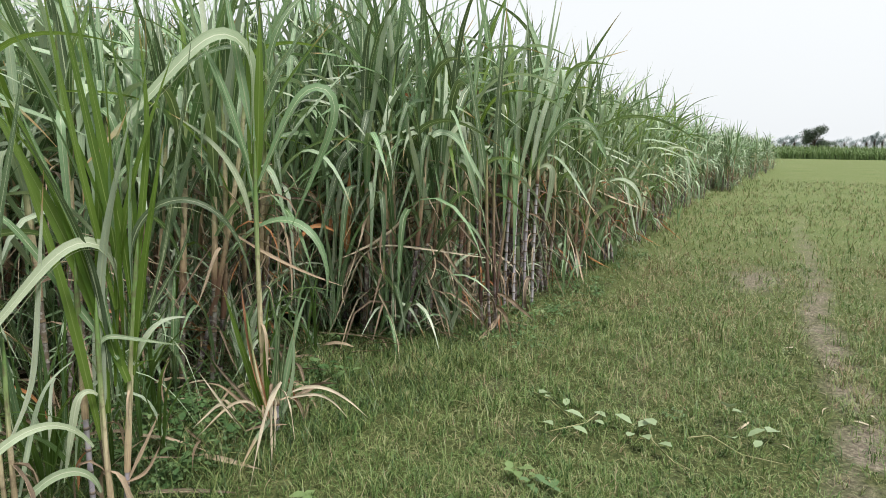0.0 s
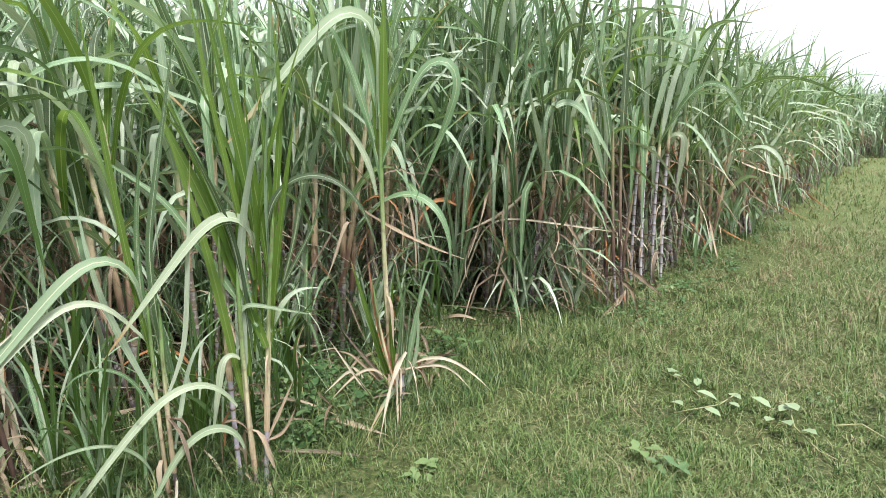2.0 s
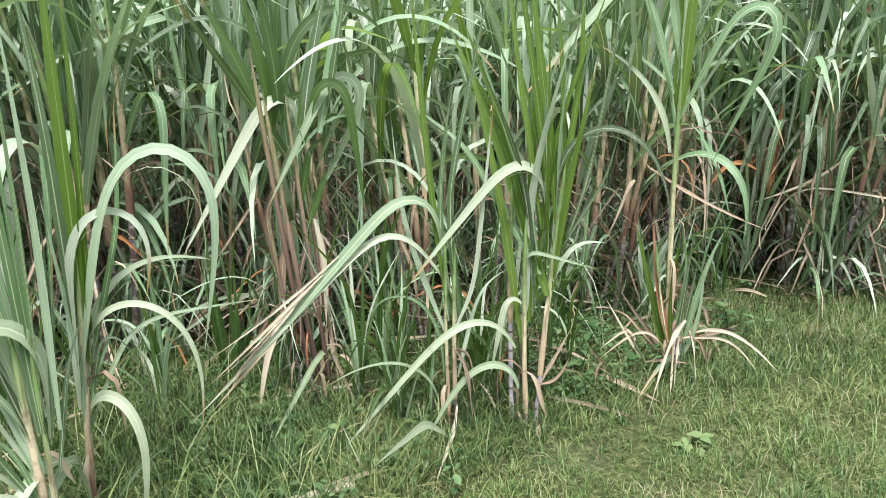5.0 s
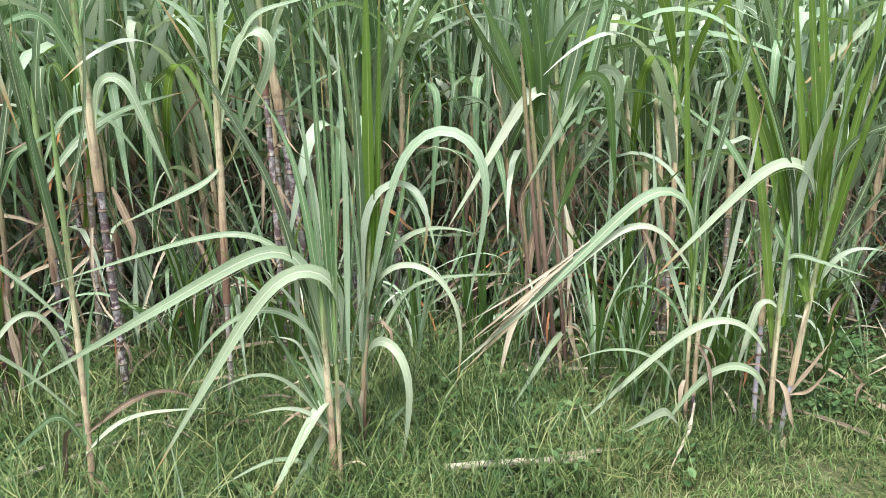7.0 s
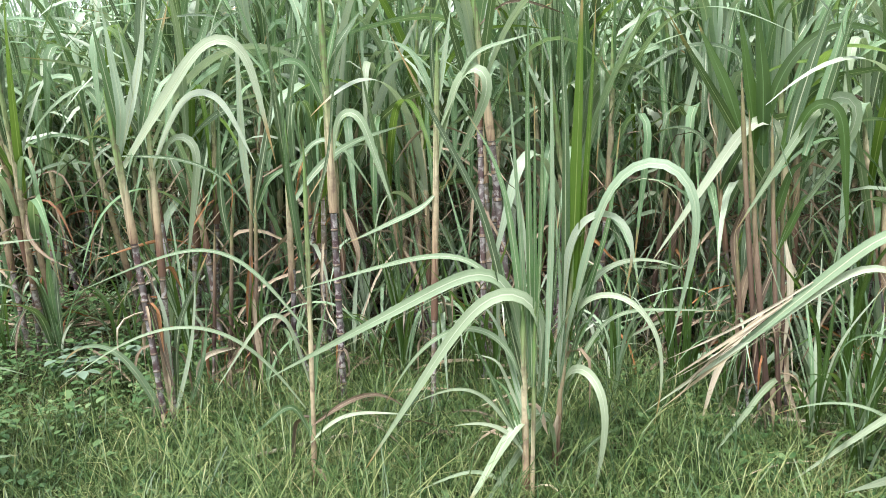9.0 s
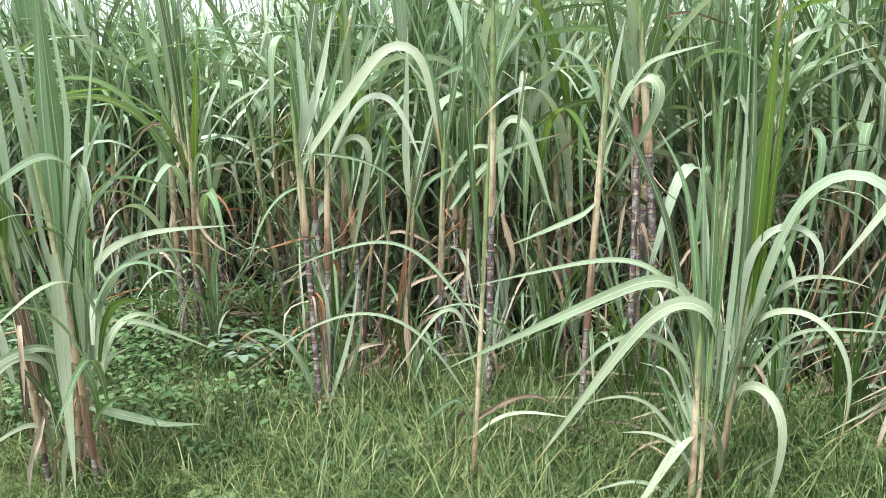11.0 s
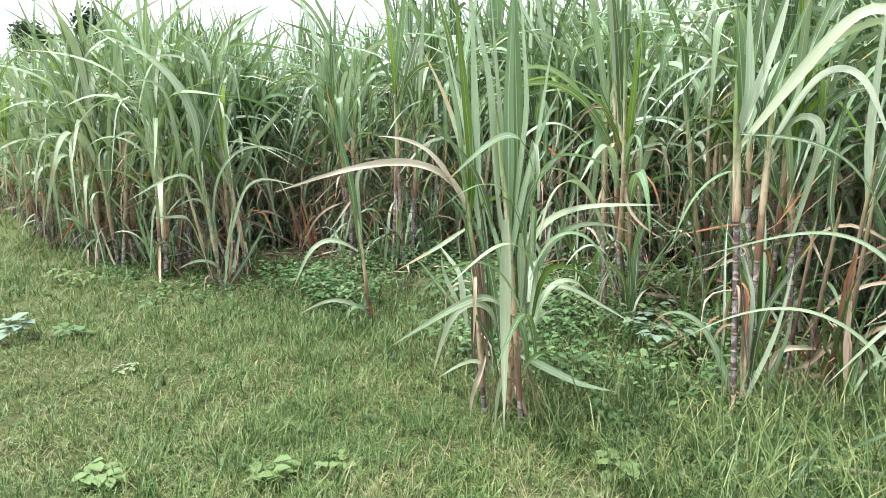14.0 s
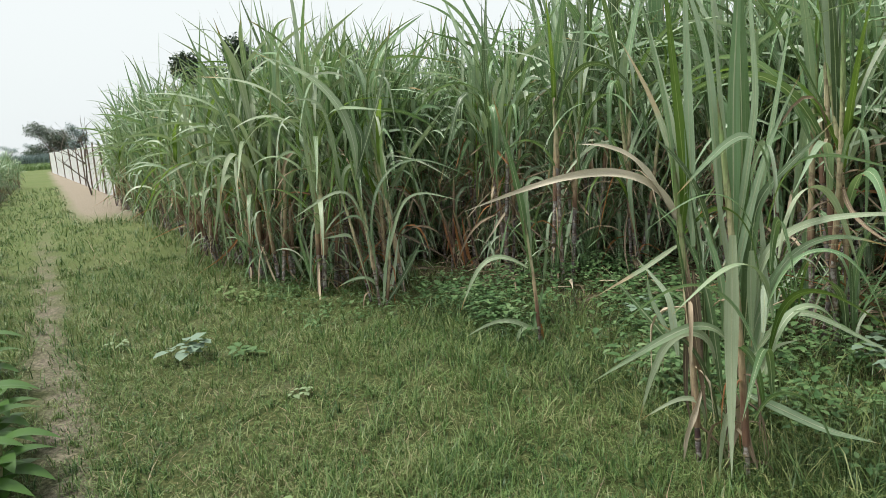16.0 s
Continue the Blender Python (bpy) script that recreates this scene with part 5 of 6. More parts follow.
    leaf(c, (-0.10, 0.03, 0.10), -162, 103, 20, 0.36, 0.18, 0.28, 0.031, -50, "pale")
    leaf(c, (-0.05, -0.02, 0.72), 50, 80, 65, 0.67, 0.12, 0.87, 0.040, 62, "green")
    leaf(c, (-0.21, -0.04, 0.54), -117, 81, 46, 0.72, 0.02, 0.64, 0.036, -51, "green")
    leaf(c, (-0.08, 0.05, 0.33), -115, -109, -71, 0.34, 0.09, 0.32, 0.030, -54, "dry")
    leaf(c, (-0.02, 0.02, 0.29), 20, -84, -67, 0.50, 0.11, 0.28, 0.030, 58, "dry")


clump_qq()


def clump_sp():
    c = thing("sugarcane_clump", "thin young cane shoot with two long upright leaves", "sugarcane", "cane stools along the verge", (-4.05, 2.10, 0))
    cane(c, (-0.25, 0.20), (-0.29, 0.15, 0.75), 0.020, 0.20, 1)
    leaf(c, (-0.27, 0.17, 0.44), -124, 84, 77, 0.46, 0.07, 1.21, 0.075, -54, "pale")
    leaf(c, (-0.28, 0.17, 0.48), 58, 92, -65, 0.75, 0.02, 0.85, 0.053, 64, "pale")
    leaf(c, (-0.29, 0.15, 0.52), -102, 35, -66, 0.41, 0.10, 0.67, 0.044, -50, "pale")
    leaf(c, (-0.25, 0.20, 0.08), -103, 36, -25, 0.51, 0.13, 0.56, 0.040, -60, "pale")
    leaf(c, (-0.26, 0.20, 0.08), -77, 43, -144, 0.65, 0.17, 0.38, 0.040, -50, "pale")
    leaf(c, (-0.27, 0.17, 0.12), 73, 76, 74, 0.50, 0.13, 0.28, 0.054, 65, "pale")


clump_sp()


def clump_cu():
    c = thing("sugarcane_clump", "cane with leafy shoots and pale curled dry leaves below", "sugarcane", "cane stools along the verge", (2.58, 2.32, 0))
    cane(c, (0.03, -0.02), (0.01, -0.01, 1.26), 0.022, 0.12, 4)
    cane(c, (0.03, -0.06), (-0.04, 0.02, 0.55), 0.013, 0.00, 4)
    cane(c, (0.08, -0.05), (0.09, -0.06, 0.48), 0.013, 0.00, 4)
    leaf(c, (0.01, -0.01, 1.08), 99, 90, 67, 0.21, 0.10, 1.02, 0.042, -58, "pale")
    leaf(c, (0.01, -0.00, 1.25), -68, 92, 90, 0.19, 0.05, 0.89, 0.052, 59, "young")
    leaf(c, (0.02, -0.01, 1.25), -45, 87, 89, 0.79, 0.11, 0.89, 0.078, 60, "young")
    leaf(c, (0.02, -0.04, 0.02), 106, 71, 73, 0.20, 0.03, 0.79, 0.049, -53, "young")
    leaf(c, (0.03, -0.06, 0.05), 123, 72, 85, 0.42, 0.15, 0.75, 0.035, -61, "rust")
    leaf(c, (0.07, -0.04, 0.03), 142, 80, 96, 0.73, 0.16, 0.76, 0.042, -49, "young")
    leaf(c, (0.08, -0.05, 0.03), -51, 79, 64, 0.86, 0.12, 0.75, 0.049, 62, "pale")
    leaf(c, (0.08, -0.05, 0.10), -58, 82, 83, 0.60, 0.13, 0.48, 0.035, 61, "green")
    leaf(c, (0.11, -0.08, 0.17), -73, 35, -43, 0.36, 0.19, 0.51, 0.021, 52, "straw")
    leaf(c, (0.11, -0.08, 0.15), -73, 20, -52, 0.52, 0.12, 0.41, 0.017, 66, "straw")
    leaf(c, (-0.04, 0.05, -0.03), -147, 36, 10, 0.61, 0.02, 1.22, 0.021, -48, "straw")
    leaf(c, (-0.05, 0.06, 0.00), 144, 57, 61, 0.39, 0.12, 0.42, 0.018, -58, "straw")
    leaf(c, (0.04, -0.04, 0.17), -51, 81, 104, 0.55, 0.08, 0.68, 0.035, 54, "green")
    leaf(c, (0.03, -0.03, -0.01), -149, 40, 47, 0.74, 0.14, 1.23, 0.035, -55, "young")
    leaf(c, (0.02, -0.05, -0.00), -149, 51, 106, 0.78, 0.02, 0.96, 0.032, -65, "young")
    leaf(c, (0.03, -0.06, 0.02), -55, 85, 86, 0.61, 0.09, 0.72, 0.032, 61, "green")
    leaf(c, (0.03, -0.06, 0.02), 117, 81, 99, 0.48, 0.20, 0.72, 0.031, -48, "young")
    leaf(c, (0.08, -0.05, 0.00), -57, 69, 91, 0.48, 0.14, 0.56, 0.035, 58, "green")
    leaf(c, (0.03, -0.03, 0.04), 135, 53, 57, 0.69, 0.07, 0.47, 0.025, -64, "dry")
    leaf(c, (0.02, -0.02, 0.04), 133, 47, 8, 0.77, 0.02, 0.42, 0.021, -52, "dry")
    leaf(c, (0.00, -0.00, 1.44), 154, 94, -48, 0.37, 0.02, 1.56, 0.088, -54, "pale")
    leaf(c, (0.01, -0.01, 1.25), -70, 65, -114, 0.46, 0.02, 1.43, 0.065, 53, "green")
    leaf(c, (-0.01, 0.01, 1.11), 109, 83, 27, 0.40, 0.26, 0.69, 0.039, -64, "pale")
    leaf(c, (-0.01, 0.01, 1.39), 136, 75, 47, 0.67, 0.11, 0.79, 0.046, -50, "pale")
    leaf(c, (0.01, -0.01, 1.50), 114, 80, 82, 0.45, 0.11, 0.86, 0.059, -53, "green")
    leaf(c, (0.05, -0.10, 0.27), -150, 8, -34, 0.5, 0.12, 0.80, 0.036, -62, "straw")
    leaf(c, (0.00, -0.06, 0.12), -138, 62, -52, 0.30, 0.08, 0.62, 0.036, -55, "straw")
    leaf(c, (0.02, -0.08, 0.19), -140, 12, -50, 0.40, 0.10, 0.42, 0.030, -60, "straw")
    leaf(c, (-0.06, -0.14, 0.13), -158, 4, -20, 0.50, 0.15, 0.50, 0.032, -58, "half_dry")
    leaf(c, (0.04, -0.10, 0.24), -128, 6, -60, 0.50, 0.12, 0.40, 0.024, -50, "straw")
    leaf(c, (-0.02, -0.05, 0.10), 165, 55, -35, 0.40, 0.10, 0.46, 0.018, -55, "straw")
    cane(c, (0.05, -0.07), (0.04, -0.08, 0.20), 0.034, 0.75, 0, M_WAX)


clump_cu()


def clump_w():
    c = thing("sugarcane_clump", "row of bare waxy lilac-grey canes at the edge of the crop", "sugarcane", "cane stools along the verge", (5.75, 2.15, 0))
    cane(c, (-0.03, 0.02), (-0.02, -0.01, 1.12), 0.026, 0.90, 2, M_WAX)
    cane(c, (-0.03, -0.07), (-0.03, -0.08, 1.18), 0.026, 0.90, 2, M_WAX)
    cane(c, (0.05, -0.14), (0.06, -0.16, 1.23), 0.026, 0.90, 2, M_WAX)
    cane(c, (0.20, -0.17), (0.20, -0.19, 1.27), 0.027, 0.90, 2, M_WAX)
    leaf(c, (-0.02, -0.01, 1.12), 85, 79, 84, 0.85, 0.04, 1.56, 0.069, -56, "green")
    leaf(c, (-0.03, -0.08, 1.18), -90, 91, 84, 0.48, 0.12, 1.50, 0.080, 63, "green")
    leaf(c, (0.06, -0.16, 1.23), -40, 79, 69, 0.38, 0.02, 1.31, 0.069, 62, "green")
    leaf(c, (0.20, -0.19, 1.27), -94, 39, -97, 0.17, 0.02, 0.70, 0.071, 59, "pale")
    leaf(c, (0.20, -0.19, 1.27), 83, 81, 85, 0.32, 0.02, 1.56, 0.082, -59, "green")
    leaf(c, (-0.02, -0.01, 1.12), 133, 64, -88, 0.56, 0.10, 0.94, 0.069, -49, "green")
    leaf(c, (0.06, -0.16, 1.23), -93, 61, -70, 0.56, 0.08, 1.21, 0.081, 48, "green")
    leaf(c, (-0.03, -0.08, 1.18), -67, 77, 80, 0.76, 0.07, 1.58, 0.074, 57, "green")
    leaf(c, (0.20, -0.19, 1.27), -69, 74, 16, 0.65, 0.02, 1.44, 0.071, 62, "green")
    leaf(c, (0.19, -0.17, -0.03), -152, 125, -32, 0.41, 0.02, 2.71, 0.055, 61, "pale")
    leaf(c, (0.20, -0.18, 0.22), -172, 20, -150, 0.29, 0.02, 1.77, 0.054, -49, "dry")


clump_w()


def clump_o():
    c = thing("sugarcane_clump", "old brown cane stool with dry drooping leaves and split sheaths", "sugarcane", "cane stools along the verge", (4.65, 1.98, 0))
    cane(c, (0.10, -0.07), (0.08, -0.02, 1.18), 0.022, 0.35, 9, husk=M_SHEATH_OLD)
    cane(c, (0.24, -0.07), (0.23, -0.02, 1.09), 0.022, 0.40, 9, husk=M_SHEATH_OLD)
    cane(c, (0.12, -0.00), (0.10, 0.04, 0.96), 0.022, 0.30, 9, husk=M_SHEATH_OLD)
    cane(c, (0.23, -0.04), (0.25, -0.10, 0.78), 0.019, 0.30, 9, husk=M_SHEATH_OLD)
    leaf(c, (0.25, -0.09, 0.16), 171, -29, -12, 0.53, 0.19, 0.44, 0.046, -64, "dry")
    leaf(c, (0.09, -0.03, 0.63), 134, 10, -72, 0.68, 0.05, 1.38, 0.018, -53, "straw")
    leaf(c, (0.24, -0.06, 0.33), -91, -11, -35, 0.20, 0.04, 0.39, 0.040, 66, "dry")
    leaf(c, (0.23, -0.05, 0.23), -138, 1, -61, 0.53, 0.09, 0.49, 0.041, 59, "dry")
    leaf(c, (0.08, -0.02, 1.14), 114, 83, 79, 0.25, 0.02, 1.29, 0.067, -51, "green")
    leaf(c, (0.23, -0.02, 1.09), -37, 88, 85, 0.59, 0.02, 1.48, 0.069, 50, "green")
    leaf(c, (0.10, 0.04, 0.96), 120, 76, 10, 0.66, 0.02, 0.95, 0.068, -62, "green")
    leaf(c, (0.10, 0.04, 0.92), 135, 89, -86, 0.49, 0.02, 1.60, 0.059, -66, "pale")
    leaf(c, (0.08, -0.02, 1.14), 134, 60, -71, 0.43, 0.05, 1.39, 0.067, -56, "green")


clump_o()


def clump_r():
    c = thing("sugarcane_clump", "cane with bright rust-coloured dry sheath among green leaves", "sugarcane", "cane stools along the verge", (4.36, 2.95, 0))
    cane(c, (0.03, 0.07), (0.01, 0.10, 1.42), 0.028, 0.20, 8)
    cane(c, (0.02, -0.09), (0.02, -0.10, 1.30), 0.027, 0.30, 8)
    cane(c, (0.14, -0.14), (0.12, -0.11, 1.16), 0.028, 0.30, 8)
    cane(c, (0.32, -0.30), (0.30, -0.26, 1.16), 0.028, 0.40, 8)
    leaf(c, (0.01, 0.09, 0.80), -22, 91, 81, 0.56, 0.13, 0.54, 0.066, 66, "rust")
    leaf(c, (-0.28, -0.16, 0.70), -40, 88, 86, 0.50, 0.12, 0.62, 0.070, 60, "rust")
    leaf(c, (-0.40, -0.14, 0.86), 150, 30, -60, 0.45, 0.12, 0.40, 0.040, -50, "rust")
    leaf(c, (-0.02, 0.14, 0.76), 118, 76, 57, 0.33, 0.06, 0.43, 0.050, -51, "rust")
    leaf(c, (-0.15, 0.32, 0.85), -18, 30, -12, 0.87, 0.05, 0.92, 0.040, 49, "dry")
    leaf(c, (0.37, -0.37, 1.82), 141, 37, 21, 0.53, 0.12, 0.12, 0.061, -48, "rust")
    leaf(c, (0.02, -0.09, 1.21), -79, -49, -96, 0.45, 0.02, 0.19, 0.044, 59, "dry")
    leaf(c, (0.01, 0.10, 1.42), 146, 92, 80, 0.16, 0.02, 1.12, 0.070, -49, "green")
    leaf(c, (0.02, -0.10, 1.30), -50, 85, 86, 0.77, 0.04, 1.33, 0.069, 63, "green")
    leaf(c, (0.12, -0.11, 1.16), -42, 78, 67, 0.21, 0.10, 1.44, 0.070, 63, "green")
    leaf(c, (0.30, -0.26, 1.11), 142, 85, -75, 0.39, 0.02, 0.86, 0.071, -65, "pale")
    leaf(c, (0.30, -0.26, 1.16), -27, 79, 63, 0.38, 0.04, 1.46, 0.071, 63, "green")
    leaf(c, (0.38, -0.40, 0.84), 91, 85, 56, 0.71, 0.03, 0.65, 0.061, -57, "pale")
    leaf(c, (0.42, -0.48, 0.47), 134, 85, 24, 0.83, 0.07, 0.56, 0.067, -52, "pale")
    leaf(c, (0.14, -0.14, 0.21), 144, 65, -56, 0.56, 0.13, 0.69, 0.046, -57, "dry")
    leaf(c, (0.32, -0.30, 0.19), -30, 80, 37, 0.36, 0.10, 0.52, 0.047, 65, "dry")


clump_r()


def clump_cl():
    c = thing("sugarcane_clump", "leafy cane stool with pinkish feet and wide arching pale leaves", "sugarcane", "cane stools along the verge", (-5.92, 2.00, 0))
    cane(c, (-0.12, -0.03), (-0.17, -0.14, 1.07), 0.026, 0.30, 4)
    cane(c, (-0.28, -0.04), (-0.34, -0.20, 0.93), 0.021, 0.20, 4)
    cane(c, (-0.08, 0.01), (-0.05, 0.08, 0.61), 0.020, 0.10, 4)
    leaf(c, (-0.16, -0.13, 1.07), -132, 95, 19, 0.47, 0.24, 1.36, 0.095, -56, "pale")
    leaf(c, (-0.16, -0.11, 1.07), -134, 100, 59, 0.47, 0.02, 0.75, 0.078, -58, "green")
    leaf(c, (-0.16, -0.13, 1.03), -100, 113, 82, 0.14, 0.04, 1.10, 0.056, -54, "green")
    leaf(c, (-0.13, -0.04, 0.47), -94, 77, -31, 0.60, 0.08, 0.56, 0.040, -61, "pale")
    leaf(c, (-0.08, 0.01, 0.29), 52, 72, -18, 0.61, 0.06, 1.13, 0.040, 59, "pale")
    leaf(c, (-0.13, -0.06, 0.52), 84, 87, -30, 0.46, 0.12, 1.53, 0.034, 54, "pale")
    leaf(c, (-0.13, -0.05, 0.05), -94, 90, 91, 0.33, 0.11, 0.75, 0.057, -54, "green")
    leaf(c, (-0.09, -0.01, 0.00), 57, 82, 70, 0.90, 0.09, 0.71, 0.052, 50, "green")
    leaf(c, (-0.12, -0.01, 0.05), 74, 41, 79, 0.22, 0.07, 0.55, 0.052, 54, "green")
    leaf(c, (-0.27, -0.02, -0.03), -32, 42, 7, 0.51, 0.02, 2.19, 0.047, -56, "green")
    leaf(c, (-0.13, -0.03, 0.02), -90, 100, -25, 0.37, 0.18, 0.56, 0.046, -54, "pale")
    leaf(c, (-0.15, -0.09, 0.62), -90, 76, -27, 0.42, 0.06, 0.94, 0.040, -53, "pale")
    leaf(c, (-0.17, -0.14, 1.07), 47, 68, 77, 0.53, 0.03, 1.34, 0.067, 53, "green")
    leaf(c, (-0.34, -0.20, 0.93), -92, 84, -17, 0.76, 0.06, 1.07, 0.069, -59, "pale")
    leaf(c, (-0.34, -0.20, 0.93), 48, 81, -66, 0.62, 0.09, 0.47, 0.057, 62, "pale")
    leaf(c, (-0.08, 0.01, 0.00), 67, 54, 63, 0.58, 0.15, 0.70, 0.052, 60, "pale")


clump_cl()


def clump_rd():
    c = thing("sugarcane_clump", "dry cane stool with bright rust-red fallen stalks", "sugarcane", "cane stools along the verge", (-6.80, 3.28, 0))
    cane(c, (0.10, -0.10), (0.03, -0.21, 0.57), 0.024, 0.00, 6, husk=M_SHEATH_OLD)
    cane(c, (0.17, -0.04), (0.12, -0.11, 0.53), 0.024, 0.00, 6, husk=M_SHEATH_OLD)
    cane(c, (0.14, 0.09), (0.11, 0.04, 0.51), 0.024, 0.50, 6, husk=M_SHEATH_OLD)
    cane(c, (0.04, -0.15), (0.07, -0.09, 0.81), 0.024, 0.30, 6, husk=M_SHEATH_OLD)
    leaf(c, (0.09, -0.11, 0.00), -147, 78, 74, 0.28, 0.07, 0.57, 0.047, -55, "rust")
    leaf(c, (0.16, -0.05, 0.01), -109, 77, 81, 0.48, 0.04, 0.59, 0.041, -64, "rust")
    leaf(c, (0.13, 0.07, 0.01), -145, 63, 84, 0.26, 0.02, 0.58, 0.041, -54, "rust")
    leaf(c, (0.06, -0.12, -0.00), -39, 82, 6, 0.54, 0.12, 0.74, 0.041, -56, "dry")
    leaf(c, (0.17, -0.03, -0.00), -20, 23, 57, 0.68, 0.11, 1.03, 0.041, 53, "dry")
    leaf(c, (0.15, 0.11, -0.00), -41, 47, -11, 0.60, 0.07, 1.22, 0.041, -62, "dry")


clump_rd()


def clump_lf():
    c = thing("sugarcane_clump", "brown-sheathed cane stool with thin pale arching leaves", "sugarcane", "cane stools along the verge", (0.63, 3.68, 0))
    cane(c, (-0.02, 0.01), (0.06, -0.00, 1.13), 0.023, 0.30, 6, husk=M_SHEATH_OLD)
    cane(c, (-0.09, 0.09), (-0.00, 0.08, 1.08), 0.024, 0.35, 6, husk=M_SHEATH_OLD)
    cane(c, (0.05, -0.03), (0.12, -0.05, 0.80), 0.020, 0.20, 6, husk=M_SHEATH_OLD)
    leaf(c, (0.39, -0.11, 0.21), -174, 77, -30, 0.14, 0.15, 0.90, 0.033, -64, "pale")
    leaf(c, (0.35, -0.10, 0.32), -173, 18, -17, 0.44, 0.09, 0.72, 0.029, -60, "pale")
    leaf(c, (0.11, -0.04, 0.62), -169, -24, 5, 0.12, 0.04, 0.42, 0.028, -59, "pale")
    leaf(c, (0.09, -0.01, 1.10), -169, 36, -31, 0.40, 0.14, 0.35, 0.031, -53, "pale")
    leaf(c, (0.05, 0.00, 1.13), 155, 67, 86, 0.25, 0.12, 0.85, 0.049, -52, "green")
    leaf(c, (-0.00, 0.08, 1.08), 14, 75, 80, 0.47, 0.18, 0.99, 0.050, 53, "green")
    leaf(c, (0.06, -0.00, 1.13), -25, 63, 78, 0.17, 0.03, 0.90, 0.049, 58, "green")
    leaf(c, (0.12, -0.05, 0.80), 13, 64, -43, 0.71, 0.05, 0.77, 0.042, 56, "pale")
    leaf(c, (0.05, 0.00, 1.08), -32, 58, -66, 0.50, 0.02, 0.91, 0.042, 57, "pale")
    leaf(c, (0.12, -0.05, 0.80), -1, 77, 79, 0.69, 0.03, 1.06, 0.049, 56, "green")
    leaf(c, (-0.01, 0.08, 0.77), -167, 83, -49, 0.42, 0.04, 0.60, 0.036, -60, "pale")
    leaf(c, (0.00, 0.01, 0.58), -32, -85, -41, 0.36, 0.05, 0.39, 0.032, 59, "dry")
    leaf(c, (0.03, 0.00, 0.39), -168, -46, -32, 0.45, 0.14, 0.31, 0.033, -48, "dry")
    leaf(c, (0.06, -0.00, 0.51), -168, 89, -94, 0.23, 0.03, 0.65, 0.036, -54, "pale")


clump_lf()


# ---- further stools, built once and set again with another turn and size ----
def stool(seed, canes, tall, bare, leaves, dry, label, pale=0.0):
    rng = random.Random(seed)
    c = thing("sugarcane_clump", label, "sugarcane", "cane stools along the verge")
    for i in range(canes):
        b = (rng.gauss(0, 0.07), rng.gauss(0, 0.07), -0.02)
        plan = stalk_plan(rng, b, tall * rng.uniform(0.8, 1.1), (rng.gauss(0, 0.12), rng.gauss(0, 0.12)), rng.uniform(*bare), leaves, dry + 1, 0.12, 1.05)
        # this share of leaves gets the palette with sky sheen in its colour
        plan = [(kind, (*a[:-1], M_PALE_SHEEN) if kind == "leaf" and rng.random() < pale else a) for kind, a in plan]
        build_clump(plan, c)
    for i in range(3):
        build_clump(tiller_plan(rng, (rng.gauss(0, 0.12), rng.gauss(0, 0.12)), rng.uniform(0.6, 1.1)), c)
    return c


LEAFY = "green sugarcane stool with arching leaves and brown dry sheaths"
STOOLS = [stool(31, 4, 1.65, (0.25, 0.5), 9, 5, LEAFY, 0.2), stool(32, 5, 1.5, (0.3, 0.6), 8, 6, LEAFY, 0.2),
          stool(33, 3, 1.75, (0.4, 0.6), 9, 5, LEAFY), stool(34, 4, 1.6, (0.2, 0.4), 10, 6, LEAFY),
          stool(35, 5, 1.55, (0.35, 0.65), 8, 8, "sugarcane stool with many hanging dry brown leaves"),
          stool(36, 4, 1.7, (0.55, 0.7), 8, 3, "sugarcane stool with bare waxy lilac-grey canes"),
          stool(37, 4, 1.6, (0.08, 0.25), 12, 3, "leafy sugarcane stool with pale arching leaves down to the ground", 0.55),
          stool(38, 5, 1.45, (0.1, 0.3), 11, 4, "leafy sugarcane stool with pale arching leaves down to the ground", 0.55)]
SPOTS = [(4.95, 2.45, 4), (4.5, 2.75, 4), (5.1, 2.75, 3), (5.3, 2.35, 0), (6.0, 2.5, 5), (6.15, 2.3, 1), (6.6, 2.05, 4),
         (7.1, 2.25, 0), (7.5, 2.0, 6), (8.1, 2.1, 3), (8.7, 1.85, 7), (9.3, 2.0, 0), (10.0, 2.0, 6), (10.8, 1.95, 7), (11.6, 1.95, 6),
         (12.4, 1.9, 0), (13.3, 1.85, 2), (2.95, 3.05, 3), (3.5, 3.2, 4), (3.72, 3.32, 1), (2.3, 3.3, 2), (1.7, 3.2, 0), 
         (1.2, 3.55, 3), (0.1, 3.7, 1), (-0.3, 3.55, 5), (-0.75, 3.9, 0), (-1.3, 3.75, 4), (-2.2, 3.75, 1), (-2.75, 4.2, 0), (-3.13, 3.66, 3)]
SPOTS += [(-3.8, 4.9, 1), (-4.6, 4.65, 4), (-5.35, 4.25, 0), (-5.6, 3.5, 2), (-6.2, 3.5, 4), (-7.0, 3.7, 4), (-6.5, 2.35, 7),
          (-7.0, 2.0, 4), (-7.6, 1.7, 6), (-8.2, 1.65, 7), (-8.9, 1.55, 6), (-9.6, 1.6, 7), (-10.5, 1.5, 6), (-11.4, 1.55, 7), (-12.4, 1.5, 6), (-13.5, 1.45, 7), (-14.8, 1.45, 6), (-16.0, 1.4, 7), (-17.4, 1.4, 6), (-18.9, 1.35, 7), (-20.6, 1.35, 6), (-6.85, 1.80, 7), (-7.95, 1.50, 6), (-9.25, 1.42, 7), (-10.1, 1.45, 7)]
random.seed(21)
used = set()
